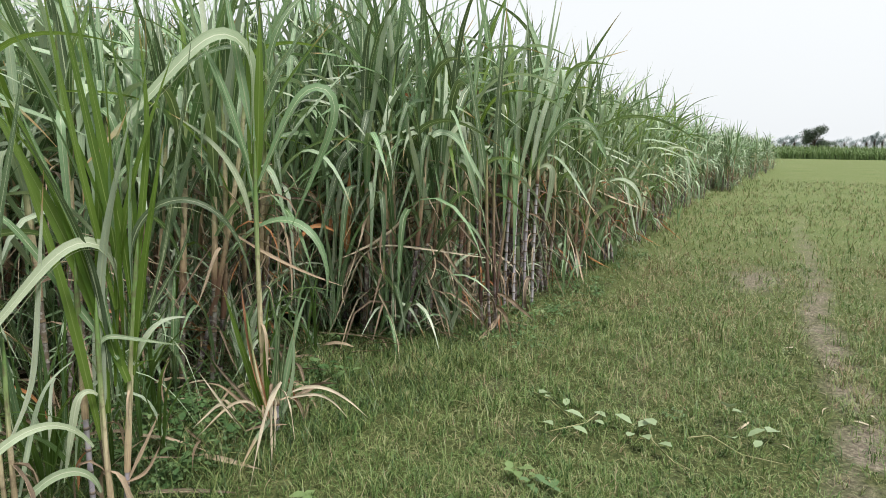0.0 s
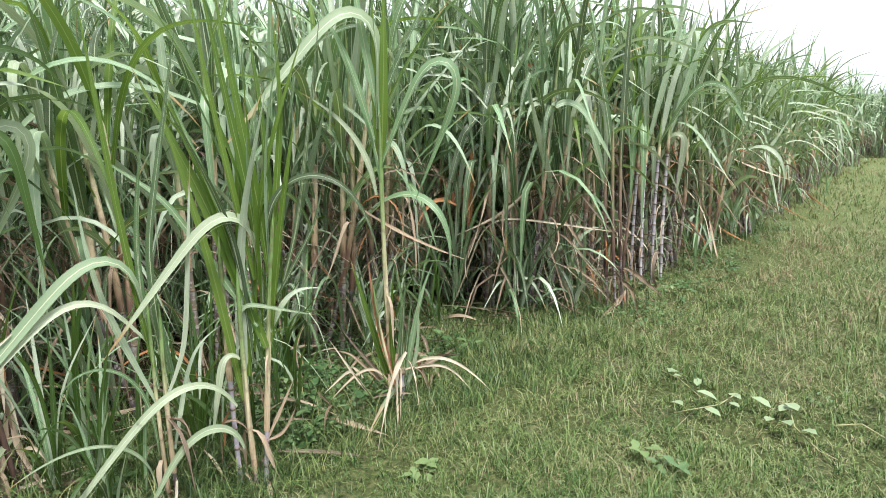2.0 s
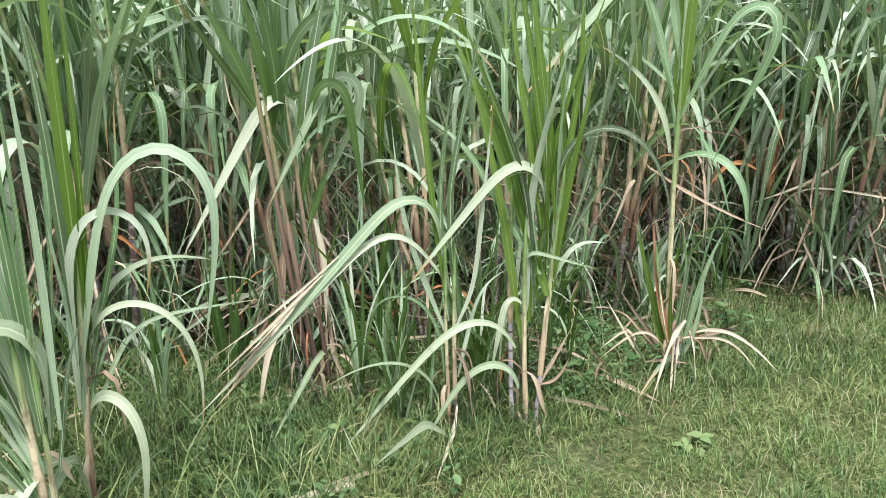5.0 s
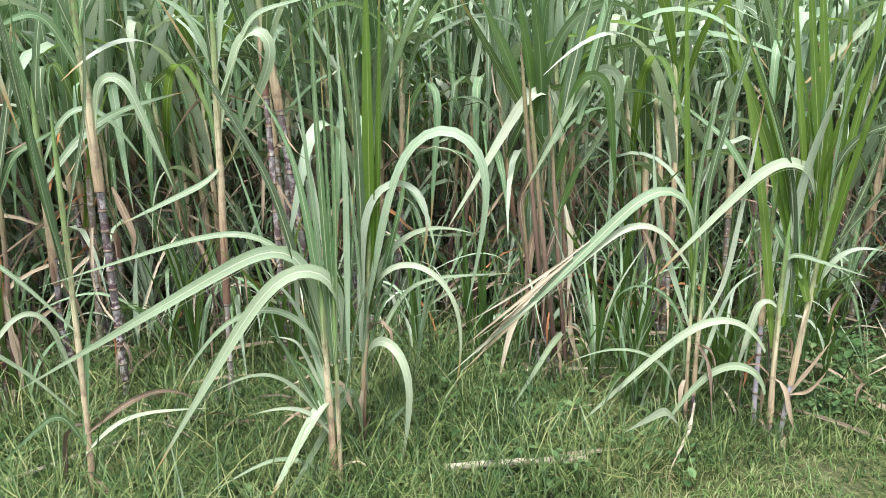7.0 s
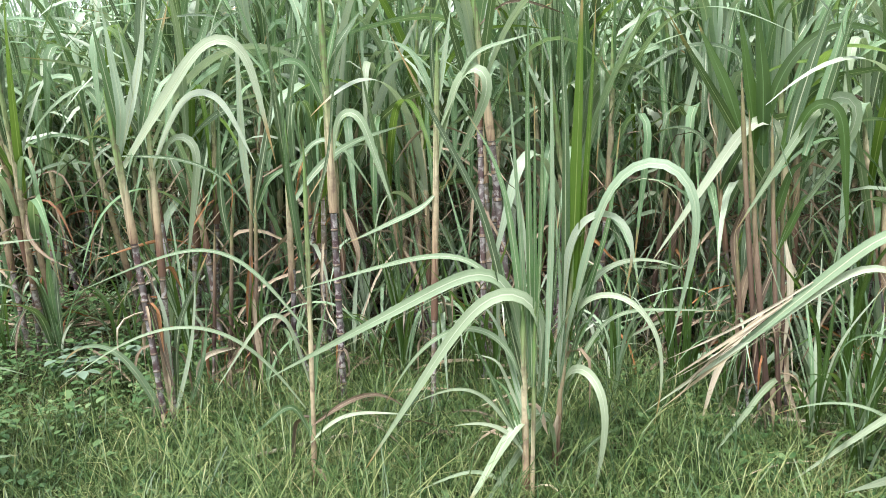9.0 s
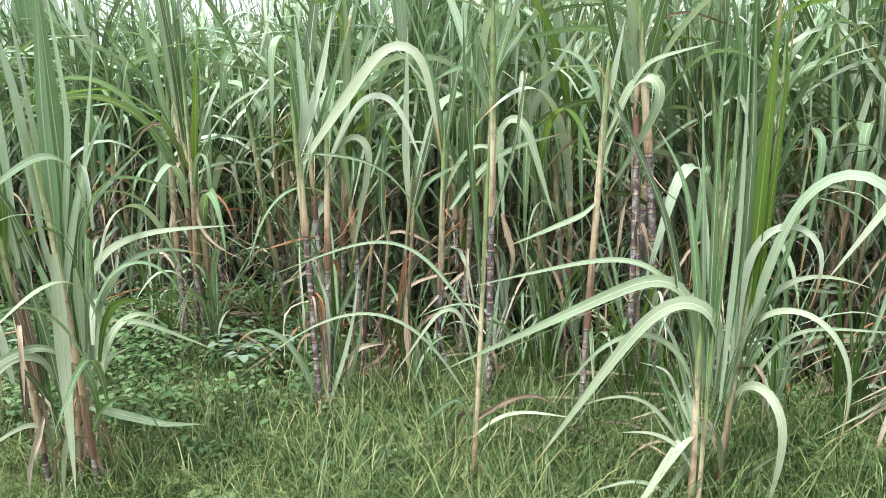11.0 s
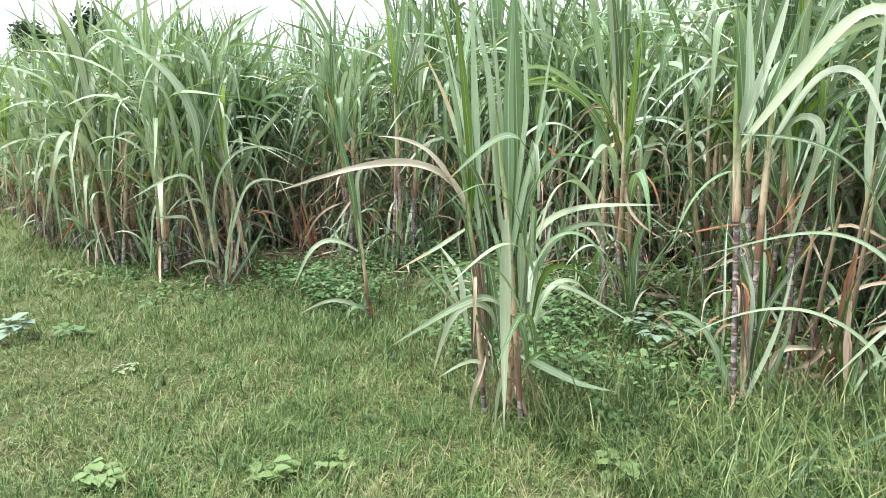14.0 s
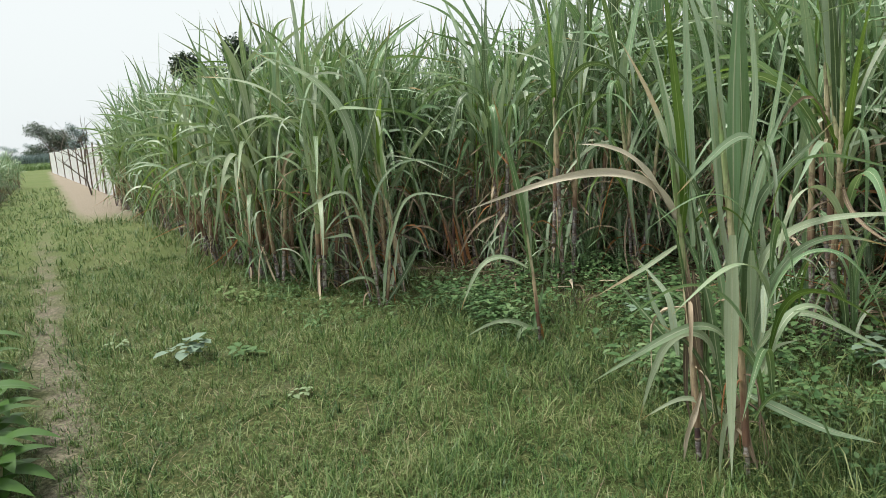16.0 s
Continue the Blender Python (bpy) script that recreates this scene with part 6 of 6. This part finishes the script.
for x, y, k in SPOTS:
    grown = 1 + 0.13 * math.exp(-((x - 6.2) / 1.3) ** 2) + 0.10 * math.exp(-((x + 7.6) / 1.5) ** 2)
    m = pose(x, y, 0, random.gauss(0, 2), random.gauss(0, 2), random.uniform(0, 360)) @ Matrix.Scale(grown, 4)
    if k in used:
        copy_thing(STOOLS[k], m)
    else:
        STOOLS[k].matrix_basis = m
        used.add(k)


# ---- young shoots between the stools ----
def shoots(x, y, n, tall, seed):
    """A tuft of young cane shoots: narrow leaves, most upright, a few bent over."""
    rng = random.Random(seed)
    c = thing("cane_shoots", "tuft of young narrow-leaved cane shoots between older stools", "sugarcane", "young shoots", (x, y, 0))
    for i in range(n):
        fx, fy = rng.gauss(0, 0.10), rng.gauss(0, 0.08)
        for j in range(5):
            bent = rng.random() < 0.3
            g = blade(Geo(), (fx + rng.gauss(0, 0.012), fy + rng.gauss(0, 0.012), rng.uniform(0.0, 0.2) * tall), rng.uniform(0, 360), rng.uniform(70, 88), rng.uniform(-70, -20) if bent else rng.uniform(35, 80),
                      rng.uniform(0.4, 0.65), rng.uniform(0.08, 0.2), tall * rng.uniform(0.55, 1.0), rng.uniform(0.014, 0.026), rng.uniform(-60, 60), rng.uniform(-25, 25), n=16, wave=0.05)
            part("leaf", g, M_GREEN if rng.random() < 0.35 else M_DARK, c)


for i, (sx_, sy_, sh_) in enumerate([(1.12, 2.72, 1.0), (1.40, 2.85, 1.1), (0.62, 2.95, 0.9), (0.30, 3.05, 1.0), (-0.30, 3.10, 1.1), (-0.05, 2.85, 0.8), (-0.85, 3.25, 1.0), (-1.45, 3.05, 0.8),
                                    (-2.15, 3.15, 1.1), (2.05, 2.75, 1.1), (2.35, 2.85, 1.0), (0.95, 3.15, 1.1), (1.75, 2.75, 1.0), (-0.55, 3.30, 1.0), (3.15, 2.75, 0.9), (3.60, 2.80, 0.9), (-2.55, 3.60, 0.9), (-3.35, 3.55, 0.9), (1.28, 2.46, 0.8), (1.50, 2.50, 0.9), (1.98, 2.48, 0.8), (1.15, 2.42, 0.7)]):
    shoots(sx_, sy_, 3, sh_, 300 + i)


# ---- low weeds and creepers ----
def leaflets(geo, p, phi, tilt, size, broad=0.6):
    """Small pointed leaves, with a shallow fold, at the points p."""
    n = len(p)
    d = np.stack([np.cos(phi) * np.cos(tilt), np.sin(phi) * np.cos(tilt), np.sin(tilt)], 1)
    s = np.stack([-np.sin(phi), np.cos(phi), 0 * phi], 1)
    up = np.cross(d, s)
    L = size[:, None]
    half = s * L * broad / 2
    rows = [p, p + d * L * 0.28 + half * 0.85 + up * L * 0.08, p + d * L * 0.66 + half * 0.8 + up * L * 0.06, p + d * L - up * L * 0.10,
            p + d * L * 0.66 - half * 0.8 + up * L * 0.06, p + d * L * 0.28 - half * 0.85 + up * L * 0.08, p + d * L * 0.5]
    v = np.stack(rows, 1).reshape(-1, 3)
    b = np.arange(n) * 7
    f = np.concatenate([np.stack([b + i, b + 6, b + (i + 1) % 6], 1)[:, ::-1] for i in range(6)])
    return geo.add(v, f, np.tile([[0.5, 0], [0, 0.3], [0.1, 0.7], [0.5, 1], [0.9, 0.7], [1, 0.3], [0.5, 0.5]], (n, 1)))


def build_weeds():
    rng = np.random.default_rng(14)
    g = Geo()
    for x0, x1, y0, y1, n, hi in ((-5.9, -2.4, 2.15, 4.6, 3000, 0.24), (-2.6, -1.9, 2.6, 3.6, 350, 0.2), (1.85, 2.6, 2.2, 3.1, 300, 0.12), (2.2, 4.6, 2.3, 3.3, 420, 0.12), (-2.4, 1.2, 1.95, 2.7, 260, 0.12),
                                  (-1.9, 1.9, 2.5, 4.2, 750, 0.1), (4.4, 9.5, 1.45, 2.2, 330, 0.08), (-9.0, -5.6, 1.2, 2.2, 420, 0.08), (0.3, 1.6, 2.6, 3.4, 110, 0.14)):
        cx, cy = rng.uniform(x0, x1, n), rng.uniform(y0, y1, n)
        ok = rng.random(n) < hill_noise(cx, cy, 3.1) * 1.3
        cx, cy = cx[ok], cy[ok]
        for k in range(6):
            m = len(cx)
            phi = rng.uniform(0, 2 * np.pi, m)
            r = rng.uniform(0.0, 0.06, m)
            z = rng.uniform(0.02, hi, m)
            p = np.stack([cx + r * np.cos(phi), cy + r * np.sin(phi), z], 1)
            leaflets(g, p, phi, rng.uniform(-0.35, 0.5, m), rng.gamma(6.0, 0.0045, m) * (1.2 if hi > 0.18 else 1.0) + 0.010, 0.65)
    tagged(new("ground_weeds", g.mesh("ground_weeds", [M_WEED])), "small broad-leaved green weeds carpeting the cane edge", "weeds", kind="stuff")


build_weeds()


def rod(name, pts, r, mat, parent, label=""):
    pts = np.asarray(pts, float)
    return part(name, tube(Geo(), pts, np.linspace(r, r * 0.6, len(pts)), np.linspace(0, 1, len(pts)), 6), mat, parent, label)


def leafy_weed(x, y, n, size, height, mat, label, seed, broad=0.75, name="weed"):
    """A low plant: short stems, each with broad leaves."""
    rng = np.random.default_rng(seed)
    c = thing(name, label, "weed", "", (x, y, 0))
    for i in range(n):
        a = i * 2.4 + rng.uniform(-0.4, 0.4)
        r = height * rng.uniform(0.5, 1.1)
        h = height * rng.uniform(0.5, 1.0)
        tip = np.array([math.cos(a) * r, math.sin(a) * r, h])
        rod("stem", [(0, 0, -0.01), tip * (0.4, 0.4, 0.6), tip], 0.002, M_TWIG, c)
        for j in range(3):
            g = leaflets(Geo(), tip[None] + rng.normal(0, size * 0.15, (1, 3)), np.array([a + (j - 1) * 1.5]), np.array([rng.uniform(-0.4, 0.4)]), np.array([size * rng.uniform(0.7, 1.1)]), broad)
            part("leaf", g, mat, c)
    return c


WEED = "low broad-leaved green weed in the grass"
leafy_weed(2.70, 0.92, 4, 0.06, 0.06, M_CROP, WEED, 1)
leafy_weed(2.62, 0.80, 4, 0.06, 0.06, M_WEED, WEED, 2)
leafy_weed(3.76, 0.41, 5, 0.05, 0.05, M_WEED, "small spidery weed in short turf", 3, 0.3)
leafy_weed(-5.60, 0.34, 6, 0.11, 0.12, M_GREY, "greyish-green broad-leaved weed in the turf", 4, 0.9)
leafy_weed(-4.49, 0.72, 4, 0.05, 0.05, M_VINE, "small yellowish weed in the turf", 5)
leafy_weed(-5.38, 0.66, 5, 0.08, 0.08, M_WEED, WEED, 6)
leafy_weed(-6.25, -0.02, 4, 0.05, 0.06, M_VINE, "small pale weed in the turf", 7)
leafy_weed(-3.28, 0.29, 6, 0.08, 0.05, M_CROP, "pale green creeping weed in the turf", 8)
leafy_weed(-2.84, 0.80, 6, 0.08, 0.05, M_CROP, "pale green creeping weed in the turf", 9)
leafy_weed(-2.74, 1.02, 4, 0.06, 0.05, M_CROP, "pale green creeping weed in the turf", 10)
leafy_weed(-1.94, 1.84, 5, 0.08, 0.07, M_CROP, "pale round-leaved weed in long grass", 11, 0.95)
leafy_weed(-1.52, 2.00, 4, 0.07, 0.06, M_CROP, "pale round-leaved weed in long grass", 12, 0.95)
leafy_weed(-0.88, 2.30, 4, 0.08, 0.08, M_CROP, "pale round-leaved weed in long grass", 13, 0.95)
leafy_weed(-2.57, 3.11, 7, 0.09, 0.22, M_GREY, "tall bluish-green weed under the cane", 14, 0.8)
leafy_weed(-2.60, 3.35, 7, 0.09, 0.26, M_GREY, "tall bluish-green weed under the cane", 15, 0.8)
leafy_weed(-4.09, 3.05, 7, 0.09, 0.2, M_GREY, "bluish-green weed under the cane", 16, 0.8)
leafy_weed(-3.5, 2.75, 7, 0.08, 0.2, M_WEED, WEED, 17, 0.8)
leafy_weed(2.05, 1.65, 4, 0.06, 0.05, M_CROP, WEED, 18)
leafy_weed(1.20, 3.0, 7, 0.07, 0.16, M_WEED, WEED, 19)
leafy_weed(2.19, 2.59, 8, 0.05, 0.12, M_WEED, WEED, 20)
leafy_weed(-7.25, 0.98, 9, 0.06, 0.10, M_CROP, "yellowish creeping weed patch in the turf", 21)
leafy_weed(-6.95, 1.10, 8, 0.06, 0.10, M_CROP, "yellowish creeping weed patch in the turf", 22)
leafy_weed(-4.9, 2.35, 6, 0.06, 0.12, M_WEED, WEED, 23)


def creeper(stem, leaves, seed, label):
    """A trailing stem in the grass with pale upturned leaves."""
    rng = np.random.default_rng(seed)
    ox, oy = stem[0]
    c = thing("creeping_vine", label, "vine", "creepers in the turf", (ox, oy, 0))
    pts = [(x - ox, y - oy, 0.035 + 0.02 * math.sin(i * 2.1)) for i, (x, y) in enumerate(stem)]
    rod("stem", pts, 0.004, M_TWIG, c)
    for x, y, size in leaves:
        p = np.array([[x - ox, y - oy, rng.uniform(0.05, 0.085)]])
        a = rng.uniform(0, 6.28)
        g = Geo()
        leaflets(g, p, np.array([a]), np.array([rng.uniform(-0.3, 0.6)]), np.array([size * rng.uniform(0.95, 1.3)]), 0.68)
        part("leaf", g, M_VINE, c)


PALE_VINE = "trailing creeper with pale upturned leaves on short grass"
creeper([(3.7, 1.2), (3.6, 1.08), (3.48, 0.92)], [(3.62, 1.14, 0.09), (3.6, 1.05, 0.07), (3.5, 0.95, 0.06)], 1, PALE_VINE)
creeper([(3.55, 0.78), (3.36, 0.8), (3.22, 0.98)], [(3.4, 0.82, 0.11), (3.24, 0.84, 0.09), (3.26, 1.0, 0.08), (3.5, 0.79, 0.07), (3.34, 0.75, 0.06)], 2, PALE_VINE)
creeper([(3.5, 0.5), (3.3, 0.45), (3.18, 0.33), (3.1, 0.25)], [(3.46, 0.58, 0.09), (3.52, 0.5, 0.1), (3.44, 0.46, 0.09), (3.3, 0.51, 0.09), (3.26, 0.42, 0.09), (3.3, 0.57, 0.07)], 3, PALE_VINE)
creeper([(3.46, 0.3), (3.5, 0.2), (3.42, 0.05), (3.36, -0.14)], [(3.86, 0.14, 0.14), (3.83, 0.05, 0.1), (3.44, 0.11, 0.1), (3.54, 0.03, 0.09), (3.6, -0.06, 0.11), (3.4, -0.01, 0.07)], 4, PALE_VINE)


def broad_plant(x, y, height, n, size, seed, mat):
    """An upright plant of large oval leaves beside the trodden line."""
    rng = np.random.default_rng(seed)
    c = thing("broad_leaved_plant", "leafy plant with large oval green leaves beside the footpath", "plant", "", (x, y, 0))
    rod("stem", [(0, 0, -0.02), (0.02, 0.01, height * 0.5), (0.0, 0.03, height)], 0.008, M_TWIG, c)
    for i in range(n):
        a, h = i * 2.4, height * (0.25 + 0.75 * i / n)
        b = blade(Geo(), (0, 0, h), math.degrees(a), 35, -30, 0.45, 0.2, size * rng.uniform(0.8, 1.2), size * 0.42, 0, 0, n=8, fold=0.25, foot=0.2)
        part("leaf", b, mat, c)


for i, (px_, py_, hh) in enumerate([(-4.72, -0.70, 0.34), (-4.10, -0.66, 0.30), (-5.65, -0.80, 0.40), (-4.4, -0.72, 0.45), (-3.95, -0.74, 0.36), (-5.2, -0.86, 0.5), (-6.2, -0.92, 0.5), (-7.4, -0.98, 0.55), (-8.8, -1.05, 0.5), (-10.5, -1.1, 0.6), (-12.5, -1.2, 0.6), (-14.5, -1.3, 0.6), (-17.0, -1.4, 0.7)]):
    broad_plant(px_, py_, hh, 13, 0.24, 40 + i, M_BROAD)


def fallen_cane(a, b, r, label):
    c = thing("fallen_cane", label, "dry stalk", "", (*a, 0))
    d = np.array([b[0] - a[0], b[1] - a[1], 0.0])
    part("stalk", jointed(Geo(), np.array([0, 0, r + 0.08]), d + (0, 0, r + 0.06), (0.0, 0.01), r, 0.12, 8), M_TAN, c)
    part("dry_leaf", blade(Geo(), d * 0.6 + (0, 0, r + 0.05), math.degrees(math.atan2(d[1], d[0])) + 12, 6, -8, 0.5, 0.2, 0.4, 0.03, 90), M_TAN, c)


fallen_cane((0.20, 2.09), (0.74, 2.06), 0.014, "dry straw-coloured cane lying in the grass")
fallen_cane((-1.35, 2.35), (-0.75, 2.75), 0.009, "dry split cane lying among long grass")


def build_litter():
    """Fallen dry leaves on the ground among the stools."""
    rng = random.Random(17)
    g = Geo()
    for i in range(1500):
        x, y = rng.uniform(-7, 7.5), rng.uniform(2.2, 5.2)
        if y < edge_y(x) - 1.3 or rng.random() > 0.85:
            continue
        blade(g, (x, y, rng.uniform(0.01, 0.10)), rng.uniform(0, 360), rng.uniform(-5, 30), rng.uniform(-30, 5), 0.4, 0.15, rng.uniform(0.2, 0.65), rng.uniform(0.012, 0.035), rng.uniform(-150, 150), rng.uniform(-60, 60), n=5, fold=0.6)
    tagged(new("leaf_litter", g.mesh("leaf_litter", [M_DRY_S])), "fallen brown dry cane leaves on the ground", "leaf litter", kind="stuff")


build_litter()


SCRAPS = [(5.12, -0.4), (5.04, -0.46), (4.55, -0.38), (4.31, -0.39), (4.3, -0.58), (4.16, -0.48), (5.49, -0.14), (3.75, 0.07), (6.54, -0.77), (3.61, -0.17), (6.8, -0.47)]


def path_scrap(x, y, length, turn):
    """A pale scrap of dry leaf on the trodden line."""
    c = thing("leaf_scrap", "pale curled scrap of dry leaf on trodden earth", "leaf litter", "scraps on the path", (x, y, 0))
    part("dry_leaf", blade(Geo(), (0, 0, 0.012), turn, 18, -16, 0.5, 0.2, length, 0.016, 40, 50, n=6, fold=0.5), M_TAN, c)


for i, (sx_, sy_) in enumerate(SCRAPS):
    path_scrap(sx_, sy_, 0.07 + 0.025 * (i % 4), 47 * i)


# ---- distance ----
def ball(rng, n):
    """Points in a ragged ball, denser towards its skin."""
    d = rng.normal(0, 1, (n, 3))
    d /= np.linalg.norm(d, axis=1)[:, None]
    return d * (rng.random(n) ** 0.45 * rng.uniform(0.75, 1.12, n))[:, None]


def far_tree(x, y, height, wide, low, mat, seed, label, clumps=420, name="tree"):
    """Tapered trunk with limbs and an uneven crown of many small leaf clumps."""
    rng = np.random.default_rng(seed)
    c = thing(name, label, "tree", "", (x, y, 0))
    trunk = [(0, 0, -0.2), (0.03 * height, 0, height * 0.25), (0, 0.02 * height, height * 0.6)]
    part("trunk", tube(Geo(), trunk, np.array([0.045, 0.03, 0.012]) * height, [0, 0.5, 1], 8), M_BARK, c)
    lobes = []
    for i in range(9):
        a, q = i * 2.4, ((i * 4) % 9 + rng.uniform(0.2, 0.8)) / 9
        lobe = np.array([math.cos(a) * wide * 0.33 * (1.1 - q * 0.5), math.sin(a) * wide * 0.33 * (1.1 - q * 0.5), low + (height - low) * (0.15 + 0.68 * q)])
        lobes.append(lobe)
        part("limb", tube(Geo(), [(0, 0, height * 0.3), lobe * (0.5, 0.5, 0.7), lobe], np.array([0.018, 0.01, 0.004]) * height, [0, 0.5, 1], 5), M_BARK, c)
    g = Geo()
    pts = np.concatenate([lb + ball(rng, clumps // 9 * 8) * (wide * 0.22, wide * 0.22, (height - low) * 0.20) for lb in lobes])
    n = len(pts)
    leaflets(g, pts, rng.uniform(0, 6.28, n), rng.uniform(-1.2, 1.2, n), rng.uniform(0.016, 0.036, n) * height, 0.85)
    part("crown", g, mat, c)


DARK = "broad dark green tree standing far across the fields"
HAZE = "distant tree tinted pale for haze"
far_tree(199.8, -8.0, 7.4, 7.6, 0.0, M_TREE, 61, DARK, 1700)
far_tree(220.0, -1.2, 5.0, 4.5, 1.0, M_HAZE_TINT, 62, HAZE)
far_tree(221.0, -3.9, 5.4, 3.6, 1.0, M_HAZE_TINT, 63, HAZE)
far_tree(149.7, -8.7, 3.0, 3.0, 0.4, M_TREE, 64, "low dark bush at the field's far side", 500, "bush")
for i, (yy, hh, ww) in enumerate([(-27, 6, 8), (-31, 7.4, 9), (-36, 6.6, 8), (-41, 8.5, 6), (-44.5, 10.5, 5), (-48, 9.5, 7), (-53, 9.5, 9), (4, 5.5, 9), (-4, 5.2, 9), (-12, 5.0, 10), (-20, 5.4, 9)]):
    far_tree(419.0, yy, hh, ww, 1.0, M_HAZE_TINT, 70 + i, HAZE)
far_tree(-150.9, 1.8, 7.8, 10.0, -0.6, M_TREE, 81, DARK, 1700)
far_tree(-111.0, 4.8, 6.0, 3.4, 1.0, M_HAZE_TINT, 82, "thin grey-green tree behind a white wall")
far_tree(-300.0, -2.5, 6.5, 6.0, 1.0, M_HAZE_TINT, 83, HAZE)
far_tree(-300.0, -9.5, 6.0, 8.0, 1.0, M_HAZE_TINT, 84, HAZE)
far_tree(-59.5, 11.9, 9.0, 5.6, 3.0, M_TREE, 85, "dark tree rising behind the cane", 1700)
far_tree(-58.7, 15.8, 10.2, 5.4, 3.0, M_TREE, 86, "dark tree rising behind the cane", 1700)


def crop_strip(name, x, y0, y1, height, depth, n, seed, mat, label):
    rng = np.random.default_rng(seed)
    px_, py_ = x + rng.uniform(0, depth, n), rng.uniform(y0, y1, n)
    ln = height * rng.uniform(0.75, 1.1, n)
    v, q, t, uv = scatter_blades(rng, px_, py_, ln, rng.uniform(0.05, 0.11, n) * (1 + 0.3 * height), rng.uniform(0, 0.3, n), rng.uniform(0.1, 0.9, n))
    g = Geo()
    g.add(v, q, uv)
    g.f.append(t)
    g.m.append(np.zeros(len(t), int))
    tagged(new(name, g.mesh(name, [mat], False)), label, "crop", kind="stuff")


crop_strip("far_crop", 99.0, -40, 30, 1.45, 3.0, 12000, 91, M_CROP, "far field of green crop across open ground")
crop_strip("far_hedge", 129.0, -50, 30, 2.0, 3.0, 10000, 92, M_CROP, "far green hedge line behind the crop")
crop_strip("left_crop", -92.0, -30, 1.0, 0.75, 12.0, 9000, 93, M_CROP, "low light green crop beyond the path's end")
crop_strip("left_hedge", -124.0, -40, 6.0, 1.9, 3.0, 9000, 94, M_HAZE_TINT, "far hedge tinted pale for haze")

random.seed(9)
for i in range(9):
    place_rows(FAR, -21 - 2.2 * i, -2.0 - 0.01 * i + random.uniform(-0.15, 0.15), random.uniform(0, 360), 0.62)


def white_wall():
    """Whitewashed boundary wall of slabs between leaning dark posts."""
    c = tagged(new("boundary_wall"), "whitewashed boundary wall with dark leaning posts", "wall", kind="structure")
    xs = [-23.5, -26.5, -29.0, -31.2, -34.0, -37.0, -41.6, -48.0, -56.0, -65.0]

    def wy(x):
        return 1.62 + (x + 23.5) * 0.0265

    for i in range(len(xs) - 1):
        bm = bmesh.new()
        bmesh.ops.create_cube(bm, size=1)
        a, b = xs[i], xs[i + 1]
        ln = math.hypot(b - a, wy(b) - wy(a))
        h = 1.66 + 0.05 * math.sin(i * 2.3)
        bmesh.ops.scale(bm, vec=(ln - 0.13, 0.12, h), verts=bm.verts)
        bmesh.ops.bevel(bm, geom=bm.edges[:], offset=0.012, segments=1, affect="EDGES")
        me = bpy.data.meshes.new("slab")
        bm.to_mesh(me)
        bm.free()
        me.materials.append(M_WALL)
        s = new("slab", me)
        s.parent = c
        s.matrix_basis = pose((a + b) / 2, (wy(a) + wy(b)) / 2, h / 2 - 0.03, 0, 0, math.degrees(math.atan2(wy(b) - wy(a), b - a)))
    for i, x in enumerate(xs):
        top = (x + 0.12 * math.sin(i * 1.9), wy(x) - 0.08 + 0.03 * math.cos(i * 2.7), 1.72 + 0.06 * math.sin(i))
        part("post", tube(Geo(), [(x, wy(x) - 0.07, -0.1), ((x + top[0]) / 2 + 0.03, wy(x) - 0.08, 0.9), top], [0.036, 0.033, 0.03], [0, 0.5, 1], 8), M_POST, c)


white_wall()


def bare_shrub(x, y, height, seed):
    """A leafless shrub of forking twigs."""
    rng = random.Random(seed)
    c = thing("bare_shrub", "leafless grey shrub of forking twigs by the wall", "shrub", "", (x, y, 0))

    def grow(p, d, ln, r, level):
        q = p + d * ln * 0.5 + Vector((rng.gauss(0, 0.05), rng.gauss(0, 0.05), 0)) * ln
        e = p + d * ln
        part("branch", tube(Geo(), [p, q, e], [r, r * 0.85, r * 0.6], [0, 0.5, 1], 5), M_BARK, c)
        if level < 3:
            for i in range(3 if level else 5):
                nd = (d + Vector((rng.gauss(0, 0.55), rng.gauss(0, 0.55), rng.uniform(-0.1, 0.5)))).normalized()
                grow(e if i else q, nd, ln * rng.uniform(0.55, 0.85), r * 0.55, level + 1)

    grow(Vector((0, 0, -0.05)), Vector((0.05, -0.05, 1)).normalized(), height * 0.36, 0.035, 0)


bare_shrub(-26.8, 1.05, 3.0, 5)
